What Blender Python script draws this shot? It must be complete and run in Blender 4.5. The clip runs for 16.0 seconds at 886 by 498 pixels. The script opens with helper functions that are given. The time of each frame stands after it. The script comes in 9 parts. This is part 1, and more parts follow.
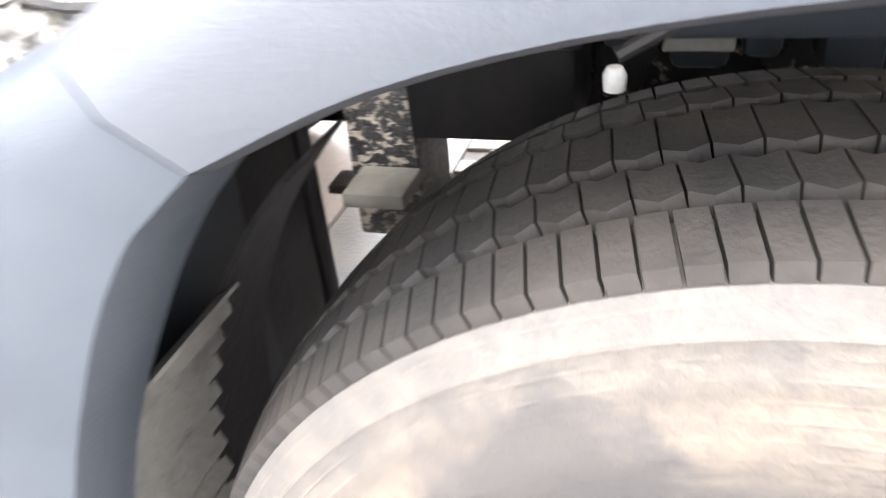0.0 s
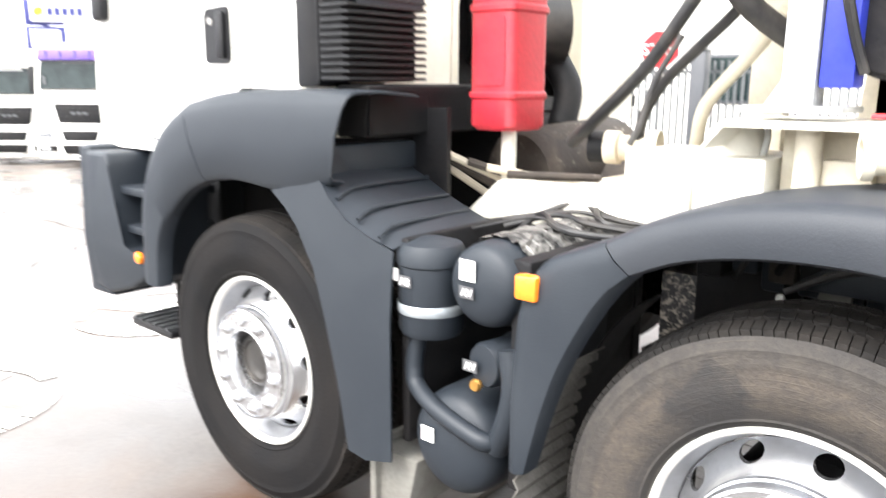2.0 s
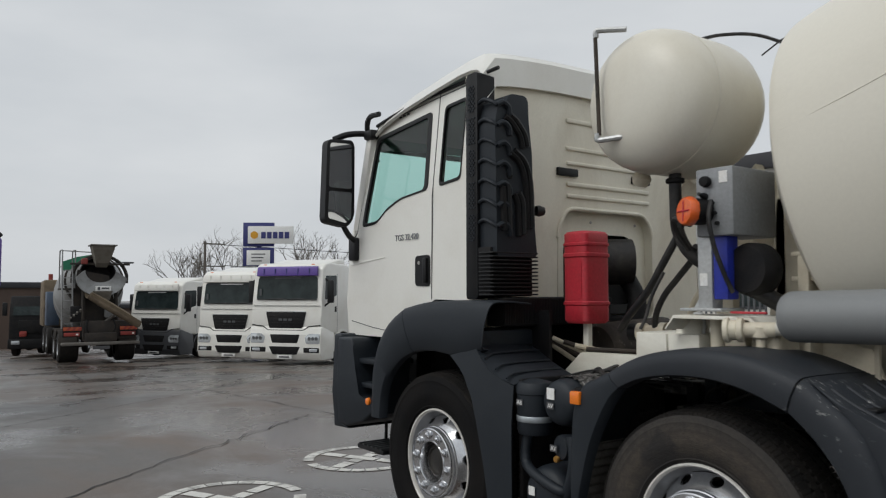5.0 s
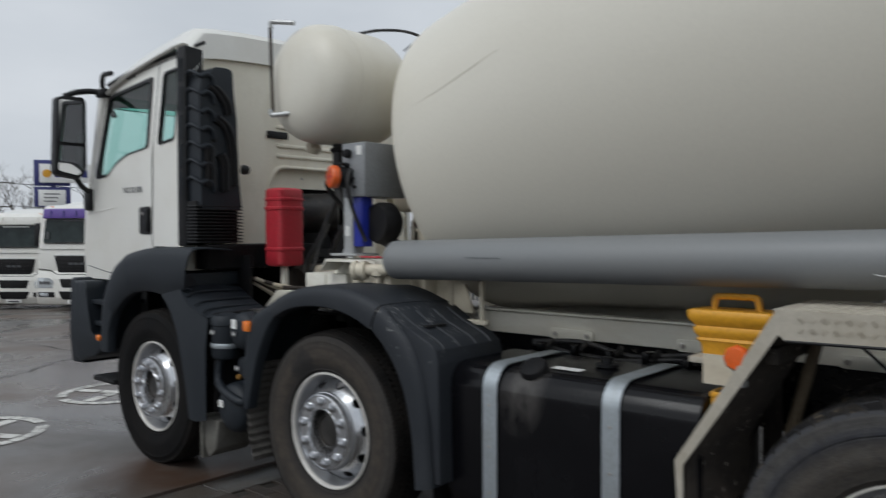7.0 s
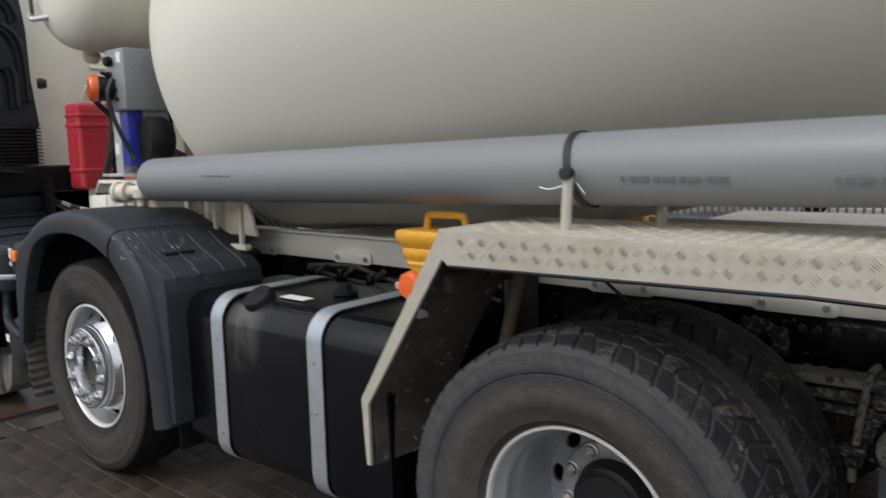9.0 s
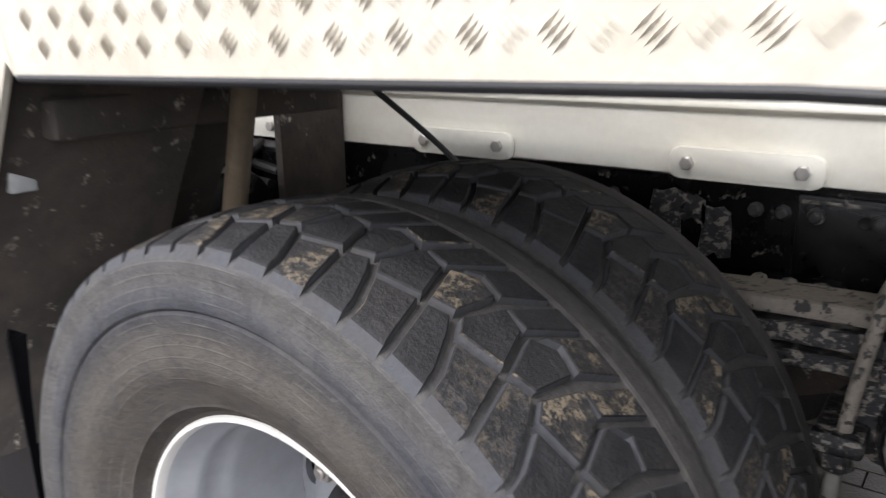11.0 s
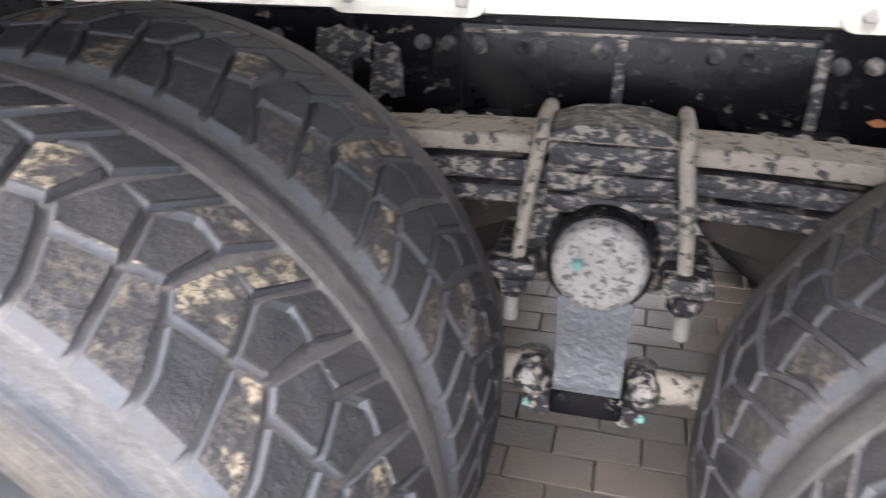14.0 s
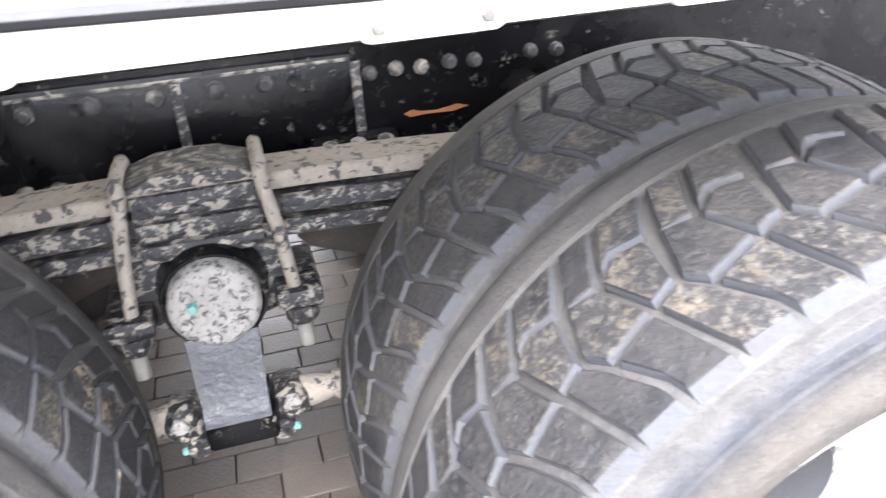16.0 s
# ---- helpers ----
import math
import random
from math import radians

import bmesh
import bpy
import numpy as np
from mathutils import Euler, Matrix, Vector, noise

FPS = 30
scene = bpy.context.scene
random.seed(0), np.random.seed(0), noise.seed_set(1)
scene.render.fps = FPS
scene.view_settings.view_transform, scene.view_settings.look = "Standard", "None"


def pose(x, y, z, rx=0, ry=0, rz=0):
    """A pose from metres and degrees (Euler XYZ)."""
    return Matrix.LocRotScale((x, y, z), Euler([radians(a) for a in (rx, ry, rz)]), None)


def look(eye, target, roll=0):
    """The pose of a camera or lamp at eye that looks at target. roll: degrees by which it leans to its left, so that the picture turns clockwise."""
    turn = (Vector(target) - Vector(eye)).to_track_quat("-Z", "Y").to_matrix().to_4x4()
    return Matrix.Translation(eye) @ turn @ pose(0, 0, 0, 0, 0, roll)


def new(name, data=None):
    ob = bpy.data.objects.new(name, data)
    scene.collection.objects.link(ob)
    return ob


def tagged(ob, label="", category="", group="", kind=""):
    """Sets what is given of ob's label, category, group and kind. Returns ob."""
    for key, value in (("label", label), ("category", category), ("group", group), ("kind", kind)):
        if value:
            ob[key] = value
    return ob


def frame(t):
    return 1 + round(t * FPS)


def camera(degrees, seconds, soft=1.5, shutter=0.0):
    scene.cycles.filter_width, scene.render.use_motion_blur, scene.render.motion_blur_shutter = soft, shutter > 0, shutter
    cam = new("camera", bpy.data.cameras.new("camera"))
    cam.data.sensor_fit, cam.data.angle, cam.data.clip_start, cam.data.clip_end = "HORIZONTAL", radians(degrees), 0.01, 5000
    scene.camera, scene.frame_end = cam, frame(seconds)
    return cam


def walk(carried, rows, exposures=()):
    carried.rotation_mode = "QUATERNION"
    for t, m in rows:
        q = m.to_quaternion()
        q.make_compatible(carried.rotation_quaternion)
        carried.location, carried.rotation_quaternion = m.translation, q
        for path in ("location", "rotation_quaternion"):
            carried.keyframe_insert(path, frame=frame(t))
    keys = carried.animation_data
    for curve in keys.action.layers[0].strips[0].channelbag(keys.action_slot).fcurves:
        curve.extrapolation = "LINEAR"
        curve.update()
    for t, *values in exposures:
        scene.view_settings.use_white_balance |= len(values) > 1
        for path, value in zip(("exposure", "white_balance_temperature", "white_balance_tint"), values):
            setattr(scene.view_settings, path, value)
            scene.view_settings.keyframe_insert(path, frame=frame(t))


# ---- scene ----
# The truck stands along x: its first axle is at x = 0, its left side at y = 0, the ground under it at z = 0.
cam = camera(60.5, 16.0, soft=1.2, shutter=0.5)
PATH = [
    (0, (1.674, -0.341, 1.241), (1.129, 1.271, 0.190), -5.80),
    (0.2, (1.695, -0.434, 1.277), (1.078, 1.165, 0.247), -2.85),
    (0.5, (1.749, -0.543, 1.332), (0.929, 0.995, 0.351), -2.78),
    (0.8, (1.815, -0.744, 1.352), (0.906, 0.822, 0.502), -1.52),
    (1, (1.860, -0.865, 1.408), (0.903, 0.691, 0.593), -1.73),
    (1.5, (1.992, -1.160, 1.435), (0.917, 0.405, 0.805), 0.08),
    (2, (2.173, -1.448, 1.478), (0.880, 0.017, 1.051), 0.23),
    (2.5, (2.399, -1.696, 1.468), (0.996, -0.287, 1.253), 0.30),
    (3, (2.634, -1.950, 1.498), (1.146, -0.614, 1.458), 0.15),
    (3.2, (2.716, -2.032, 1.514), (1.176, -0.756, 1.552), -0.02),
    (5.3, (3.822, -2.682, 1.503), (2.208, -1.506, 1.617), -0.11),
    (5.5, (3.925, -2.727, 1.522), (2.313, -1.548, 1.626), -0.25),
    (6, (4.324, -2.759, 1.527), (2.742, -1.537, 1.600), -0.26),
    (6.5, (4.651, -2.749, 1.533), (3.190, -1.385, 1.587), -0.34),
    (7, (4.835, -2.558, 1.544), (3.523, -1.049, 1.502), -0.20),
    (7.5, (5.035, -2.353, 1.564), (3.776, -0.801, 1.477), -0.67),
    (8, (5.287, -2.192, 1.584), (4.036, -0.637, 1.462), -1.04),
    (8.5, (5.351, -1.911, 1.562), (4.085, -0.368, 1.421), -0.95),
    (9, (5.406, -1.612, 1.516), (4.126, -0.097, 1.256), -1.36),
    (9.5, (5.483, -1.321, 1.526), (4.199, 0.167, 1.153), -2.54),
    (9.7, (5.485, -1.179, 1.505), (4.193, 0.291, 1.093), -3.08),
    (11.8, (4.911, -0.343, 1.161), (3.953, 1.268, 0.463), 1.26),
    (12, (4.915, -0.342, 1.161), (4.011, 1.265, 0.386), 1.27),
    (12.5, (4.953, -0.343, 1.176), (4.160, 1.247, 0.257), 0.96),
    (13, (5.013, -0.342, 1.186), (4.313, 1.273, 0.236), 0.72),
    (13.5, (5.047, -0.341, 1.189), (4.458, 1.339, 0.278), 0.45),
    (14, (5.116, -0.359, 1.201), (4.671, 1.369, 0.298), -0.22),
    (14.5, (5.156, -0.367, 1.191), (4.985, 1.416, 0.303), -1.42),
    (15, (5.161, -0.360, 1.200), (5.219, 1.425, 0.300), -2.11),
    (15.5, (5.137, -0.373, 1.224), (5.416, 1.205, 0.404), -1.95),
    (16, (5.177, -0.405, 1.260), (5.584, 1.138, 0.427), -3.87),
]
walk(cam, [(t, look(eye, target, roll)) for t, eye, target, roll in PATH],
     exposures=[(0.0, 5.05, 6550, 13), (0.5, 4.9, 6500, 13), (1.0, 4.5, 6450, 12), (1.5, 3.9, 6500, 11), (2.5, 2.6, 6550, 10), (3.2, 1.68, 6550, 9), (4.2, 0.9, 6500, 8), (5.3, 0.14, 6350, 8), (6.5, 0.17, 6150, 8), (7.5, 0.28, 6150, 8),
                (8.5, 0.68, 6250, 9), (9.7, 1.2, 6300, 11), (10.8, 2.2, 6300, 13), (11.8, 2.88, 6280, 15), (13.0, 3.4, 6250, 15), (14.5, 4.25, 6200, 15), (15.5, 4.52, 6150, 15), (16.0, 4.55, 6130, 14)])

# ---- light: an overcast day ----
world = bpy.data.worlds.new("overcast")
scene.world = world
world.use_nodes = True
wn = world.node_tree.nodes
wl = world.node_tree.links
sky = wn.new("ShaderNodeTexSky")
sky.sky_type = 'NISHITA'
sky.sun_disc = False
sky.sun_elevation = radians(38)
sky.sun_rotation = radians(200)
sky.dust_density = 4.0
dull = wn.new("ShaderNodeHueSaturation")
dull.inputs["Saturation"].default_value = 0.15
dull.inputs["Value"].default_value = 0.10
wl.new(sky.outputs[0], dull.inputs["Color"])
wcoord = wn.new("ShaderNodeTexCoord")
wmap = wn.new("ShaderNodeMapping")
wmap.inputs["Scale"].default_value = (1.0, 1.0, 3.5)
wl.new(wcoord.outputs["Generated"], wmap.inputs["Vector"])
cloud = wn.new("ShaderNodeTexNoise")
cloud.inputs["Scale"].default_value = 2.2
cloud.inputs["Detail"].default_value = 5.0
cloud.inputs["Roughness"].default_value = 0.5
wl.new(wmap.outputs[0], cloud.inputs["Vector"])
cramp = wn.new("ShaderNodeValToRGB")
cramp.color_ramp.elements[0].position, cramp.color_ramp.elements[1].position = 0.3, 0.75
cramp.color_ramp.elements[0].color = (0.62, 0.645, 0.68, 1)
cramp.color_ramp.elements[1].color = (0.80, 0.81, 0.83, 1)
wl.new(cloud.outputs[0], cramp.inputs[0])
wmix = wn.new("ShaderNodeMix")
wmix.data_type = 'RGBA'
wmix.inputs[0].default_value = 0.8
wl.new(dull.outputs[0], wmix.inputs[6])
wl.new(cramp.outputs[0], wmix.inputs[7])
wl.new(wmix.outputs[2], wn["Background"].inputs["Color"])
wn["Background"].inputs["Strength"].default_value = 0.85

sun = new("sun", bpy.data.lights.new("sun", 'SUN'))
sun.data.energy = 0.8
sun.data.angle = radians(25)
sun.data.color = (1.0, 0.97, 0.93)
sun.matrix_basis = look((0, 0, 0), (0.05, 0.62, -0.77))

# ---- materials ----
def nodes_of(name):
    m = bpy.data.materials.new(name)
    m.use_nodes = True
    n = m.node_tree.nodes
    return m, n, m.node_tree.links, n["Principled BSDF"]


def mixed(n, l, fac, a, b):
    """A colour mix node; fac, a and b are sockets or values."""
    x = n.new("ShaderNodeMix")
    x.data_type = 'RGBA'
    for sock, val in ((0, fac), (6, a), (7, b)):
        if hasattr(val, "links"):
            l.new(val, x.inputs[sock])
        elif sock == 0:
            x.inputs[0].default_value = val
        else:
            x.inputs[sock].default_value = (*val, 1)
    return x.outputs[2]


def noise_ramp(n, l, scale, lo, hi, detail=6, rough=0.6, stretch=(1, 1, 1), coord="Object", warp=0.0):
    tc = n.new("ShaderNodeTexCoord")
    mp = n.new("ShaderNodeMapping")
    mp.inputs["Scale"].default_value = stretch
    l.new(tc.outputs[coord], mp.inputs["Vector"])
    t = n.new("ShaderNodeTexNoise")
    t.inputs["Scale"].default_value = scale
    t.inputs["Detail"].default_value = detail
    t.inputs["Roughness"].default_value = rough
    t.inputs["Distortion"].default_value = warp
    l.new(mp.outputs[0], t.inputs["Vector"])
    r = n.new("ShaderNodeMapRange")
    r.inputs[1].default_value, r.inputs[2].default_value = lo, hi
    l.new(t.outputs[0], r.inputs[0])
    return r.outputs[0]


def bumped(n, l, bsdf, height, strength, dist=0.005):
    b = n.new("ShaderNodeBump")
    b.inputs["Strength"].default_value = strength
    b.inputs["Distance"].default_value = dist
    l.new(height, b.inputs["Height"])
    l.new(b.outputs[0], bsdf.inputs["Normal"])


def surface(name, base, dirt=(0.3, 0.27, 0.22), dirt_amount=0.4, dirt_scale=3.0, rough=0.5, rough_dirt=0.8, metal=0.0, grain=60.0, bump=0.1,
            stretch=(1, 1, 1), lo=0.45, hi=0.75, tone=0.12, coat=0.0, speck=0.0, speck_colour=(0.5, 0.45, 0.38), island=0.0, spec=0.5):
    """Paint, rubber, plastic or metal with broad stains, a fine grain and a few specks."""
    m, n, l, s = nodes_of(name)
    broad = noise_ramp(n, l, dirt_scale, lo, hi, stretch=stretch, warp=0.4)
    fine = noise_ramp(n, l, grain, 0.3, 0.7)
    dark = tuple(c * (1 - tone) for c in base)
    light = tuple(min(1, c * (1 + tone)) for c in base)
    col = mixed(n, l, fine, dark, light)
    amt = n.new("ShaderNodeMath")
    amt.operation = 'MULTIPLY'
    l.new(broad, amt.inputs[0])
    amt.inputs[1].default_value = dirt_amount
    col = mixed(n, l, amt.outputs[0], col, dirt)
    if speck:
        sp = noise_ramp(n, l, grain * 0.55, 0.62 - 0.12 * speck, 0.70 - 0.12 * speck, detail=8, rough=0.75)
        patch = noise_ramp(n, l, dirt_scale * 1.7, 0.42, 0.60)
        mul = n.new("ShaderNodeMath")
        mul.operation = 'MULTIPLY'
        l.new(sp, mul.inputs[0])
        l.new(patch, mul.inputs[1])
        col = mixed(n, l, mul.outputs[0], col, speck_colour)
    if island:
        oi = n.new("ShaderNodeObjectInfo")
        hs = n.new("ShaderNodeHueSaturation")
        mr = n.new("ShaderNodeMapRange")
        mr.inputs[3].default_value, mr.inputs[4].default_value = 1 - island, 1 + island
        l.new(oi.outputs["Random"], mr.inputs[0])
        l.new(mr.outputs[0], hs.inputs["Value"])
        l.new(col, hs.inputs["Color"])
        col = hs.outputs[0]
    l.new(col, s.inputs["Base Color"])
    rr = n.new("ShaderNodeMapRange")
    rr.inputs[3].default_value, rr.inputs[4].default_value = rough, rough_dirt
    l.new(amt.outputs[0], rr.inputs[0])
    l.new(rr.outputs[0], s.inputs["Roughness"])
    s.inputs["Metallic"].default_value = metal
    s.inputs["Coat Weight"].default_value = coat
    s.inputs["Specular IOR Level"].default_value = spec
    if bump:
        bumped(n, l, s, fine, bump)
    return m


M = {}
M["cab_white"] = surface("cab_white", (0.80, 0.79, 0.74), (0.50, 0.44, 0.34), 0.22, 1.6, 0.28, 0.5, bump=0.01, tone=0.015, coat=0.4)
M["cab_back"] = surface("cab_back", (0.84, 0.80, 0.68), (0.42, 0.34, 0.22), 0.45, 2.2, 0.4, 0.7, bump=0.03, tone=0.03, stretch=(1, 1, 0.5))
M["drum_cream"] = surface("drum_cream", (0.70, 0.67, 0.585), (0.54, 0.50, 0.41), 0.35, 0.9, 0.42, 0.6, bump=0.015, tone=0.02, stretch=(0.5, 1, 1))
M["drum_seam"] = surface("drum_seam", (0.56, 0.53, 0.455), (0.42, 0.38, 0.30), 0.5, 3.0, 0.5, 0.7, bump=0.05, tone=0.05)
M["tank_cream"] = surface("tank_cream", (0.74, 0.71, 0.62), (0.50, 0.43, 0.31), 0.3, 2.0, 0.35, 0.6, bump=0.015, tone=0.02)
M["cream_dirty"] = surface("cream_dirty", (0.66, 0.61, 0.49), (0.33, 0.24, 0.15), 0.6, 4.0, 0.5, 0.8, bump=0.05, tone=0.05)
M["beam_white"] = surface("beam_white", (0.74, 0.72, 0.64), (0.45, 0.38, 0.27), 0.35, 3.0, 0.4, 0.7, bump=0.03, tone=0.03, stretch=(1, 1, 3))
M["anthracite"] = surface("anthracite", (0.0150, 0.0192, 0.0250), (0.040, 0.046, 0.053), 0.35, 2.5, 0.5, 0.75, grain=220, bump=0.12, tone=0.08, spec=0.32)
M["black_plastic"] = surface("black_plastic", (0.008, 0.0083, 0.0095), (0.035, 0.033, 0.031), 0.35, 5.0, 0.45, 0.8, grain=150, bump=0.08, spec=0.32)
M["soot_black"] = surface("soot_black", (0.006, 0.006, 0.007), (0.032, 0.028, 0.025), 0.5, 6.0, 0.6, 0.9, bump=0.2, spec=0.25)
M["tank_black"] = surface("tank_black", (0.003, 0.003, 0.0042), (0.010, 0.010, 0.012), 0.3, 2.2, 0.24, 0.5, bump=0.03, spec=0.28)


def scuffed_tank():
    """Black paint with a grey fuel-washed smear under the filler."""
    m = M["tank_black"]
    n, l = m.node_tree.nodes, m.node_tree.links
    s = n["Principled BSDF"]
    was = s.inputs["Base Color"].links[0].from_socket
    tc = n.new("ShaderNodeTexCoord")
    mp = n.new("ShaderNodeMapping")
    mp.vector_type = 'TEXTURE'
    mp.inputs["Location"].default_value = (3.0, 0.04, 0.86)
    mp.inputs["Rotation"].default_value = (0, radians(14), 0)
    mp.inputs["Scale"].default_value = (0.13, 0.3, 0.20)
    l.new(tc.outputs["Object"], mp.inputs["Vector"])
    ln = n.new("ShaderNodeVectorMath")
    ln.operation = 'LENGTH'
    l.new(mp.outputs[0], ln.inputs[0])
    mr = n.new("ShaderNodeMapRange")
    mr.inputs[1].default_value, mr.inputs[2].default_value = 1.0, 0.35
    l.new(ln.outputs["Value"], mr.inputs[0])
    mu = n.new("ShaderNodeMath")
    mu.operation = 'MULTIPLY'
    l.new(mr.outputs[0], mu.inputs[0])
    l.new(noise_ramp(n, l, 9.0, 0.35, 0.65, detail=6, stretch=(1, 1, 0.5)), mu.inputs[1])
    l.new(mixed(n, l, mu.outputs[0], was, (0.085, 0.080, 0.076)), s.inputs["Base Color"])


scuffed_tank()
M["steel_band"] = surface("steel_band", (0.42, 0.46, 0.49), (0.30, 0.30, 0.28), 0.4, 8.0, 0.45, 0.7, metal=0.6, bump=0.05)
M["tyre"] = surface("tyre", (0.0085, 0.0084, 0.0085), (0.030, 0.0255, 0.022), 0.7, 7.0, 0.72, 0.92, grain=90, bump=0.25, lo=0.35, hi=0.7, spec=0.2)


def ringed_rubber(name, ends, stops, blot_colour, ring_colour, blot_amount=0.55, patch=None):
    """Rear sidewall: brown dust near the rim, pale bluish scuffed band towards the shoulder, thin scrubbed rings."""
    m, n, l, s = nodes_of(name)
    tc = n.new("ShaderNodeTexCoord")
    sep = n.new("ShaderNodeSeparateXYZ")
    l.new(tc.outputs["Object"], sep.inputs[0])
    flat = n.new("ShaderNodeCombineXYZ")
    l.new(sep.outputs[0], flat.inputs[0])
    l.new(sep.outputs[2], flat.inputs[2])
    rad = n.new("ShaderNodeVectorMath")
    rad.operation = 'LENGTH'
    l.new(flat.outputs[0], rad.inputs[0])
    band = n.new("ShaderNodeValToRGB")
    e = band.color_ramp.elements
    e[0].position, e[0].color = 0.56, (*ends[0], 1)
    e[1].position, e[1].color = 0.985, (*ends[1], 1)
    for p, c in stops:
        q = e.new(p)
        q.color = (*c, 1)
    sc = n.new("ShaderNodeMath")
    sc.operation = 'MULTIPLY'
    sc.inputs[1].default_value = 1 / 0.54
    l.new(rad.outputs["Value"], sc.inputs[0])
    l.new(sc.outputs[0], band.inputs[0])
    fine = noise_ramp(n, l, 110, 0.3, 0.7)
    blot = noise_ramp(n, l, 6, 0.44, 0.62, detail=9, rough=0.75, warp=0.7)
    wave = n.new("ShaderNodeMath")
    wave.operation = 'SINE'
    big = n.new("ShaderNodeMath")
    big.operation = 'MULTIPLY'
    big.inputs[1].default_value = 430.0
    l.new(rad.outputs["Value"], big.inputs[0])
    l.new(big.outputs[0], wave.inputs[0])
    wr = n.new("ShaderNodeMapRange")
    wr.inputs[1].default_value, wr.inputs[2].default_value, wr.inputs[4].default_value = 0.80, 1.0, 0.6
    l.new(wave.outputs[0], wr.inputs[0])
    wm = n.new("ShaderNodeMath")
    wm.operation = 'MULTIPLY'
    l.new(wr.outputs[0], wm.inputs[0])
    l.new(noise_ramp(n, l, 9, 0.45, 0.6), wm.inputs[1])
    col = mixed(n, l, wm.outputs[0], band.outputs[0], ring_colour)
    bm_ = n.new("ShaderNodeMath")
    bm_.operation = 'MULTIPLY'
    bm_.inputs[1].default_value = blot_amount
    l.new(blot, bm_.inputs[0])
    col = mixed(n, l, bm_.outputs[0], col, blot_colour)
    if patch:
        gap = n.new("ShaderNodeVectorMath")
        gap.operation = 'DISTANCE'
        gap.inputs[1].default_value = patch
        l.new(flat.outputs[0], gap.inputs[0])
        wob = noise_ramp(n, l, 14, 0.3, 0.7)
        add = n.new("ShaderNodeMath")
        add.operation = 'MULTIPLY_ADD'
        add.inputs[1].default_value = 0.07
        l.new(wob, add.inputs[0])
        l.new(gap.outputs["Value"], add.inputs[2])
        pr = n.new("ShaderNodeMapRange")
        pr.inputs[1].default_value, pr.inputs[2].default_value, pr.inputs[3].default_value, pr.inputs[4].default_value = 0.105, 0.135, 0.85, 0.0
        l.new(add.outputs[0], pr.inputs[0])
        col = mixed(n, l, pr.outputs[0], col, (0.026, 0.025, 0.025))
    scuff = noise_ramp(n, l, 26, 0.42, 0.66, detail=11, rough=0.78, warp=0.6)
    dim = n.new("ShaderNodeMath")
    dim.operation = 'MULTIPLY'
    dim.inputs[1].default_value = 0.6
    l.new(scuff, dim.inputs[0])
    col = mixed(n, l, dim.outputs[0], col, (0.026, 0.0255, 0.0265))
    l.new(col, s.inputs["Base Color"])
    s.inputs["Roughness"].default_value = 0.85
    s.inputs["Specular IOR Level"].default_value = 0.2
    hh = n.new("ShaderNodeMath")
    hh.operation = 'ADD'
    l.new(fine, hh.inputs[0])
    l.new(wm.outputs[0], hh.inputs[1])
    bumped(n, l, s, hh.outputs[0], 0.35)
    return m


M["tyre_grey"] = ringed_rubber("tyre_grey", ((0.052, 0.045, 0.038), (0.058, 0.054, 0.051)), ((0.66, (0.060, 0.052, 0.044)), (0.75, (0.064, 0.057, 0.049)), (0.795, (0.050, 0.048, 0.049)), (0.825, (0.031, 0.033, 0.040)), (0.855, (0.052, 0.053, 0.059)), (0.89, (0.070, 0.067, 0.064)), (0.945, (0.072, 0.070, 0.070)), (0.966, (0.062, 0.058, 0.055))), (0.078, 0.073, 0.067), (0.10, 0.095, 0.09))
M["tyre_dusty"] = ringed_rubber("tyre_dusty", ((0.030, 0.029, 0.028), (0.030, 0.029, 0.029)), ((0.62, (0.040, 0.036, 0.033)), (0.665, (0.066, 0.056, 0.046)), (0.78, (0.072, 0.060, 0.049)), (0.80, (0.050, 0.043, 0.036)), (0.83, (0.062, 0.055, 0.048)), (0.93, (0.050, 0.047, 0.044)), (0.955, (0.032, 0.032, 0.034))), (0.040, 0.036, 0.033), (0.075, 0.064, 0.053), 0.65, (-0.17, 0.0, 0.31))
M["hub_dark"] = surface("hub_dark", (0.035, 0.033, 0.031), (0.10, 0.09, 0.08), 0.5, 12.0, 0.4, 0.8, metal=0.4, bump=0.1)


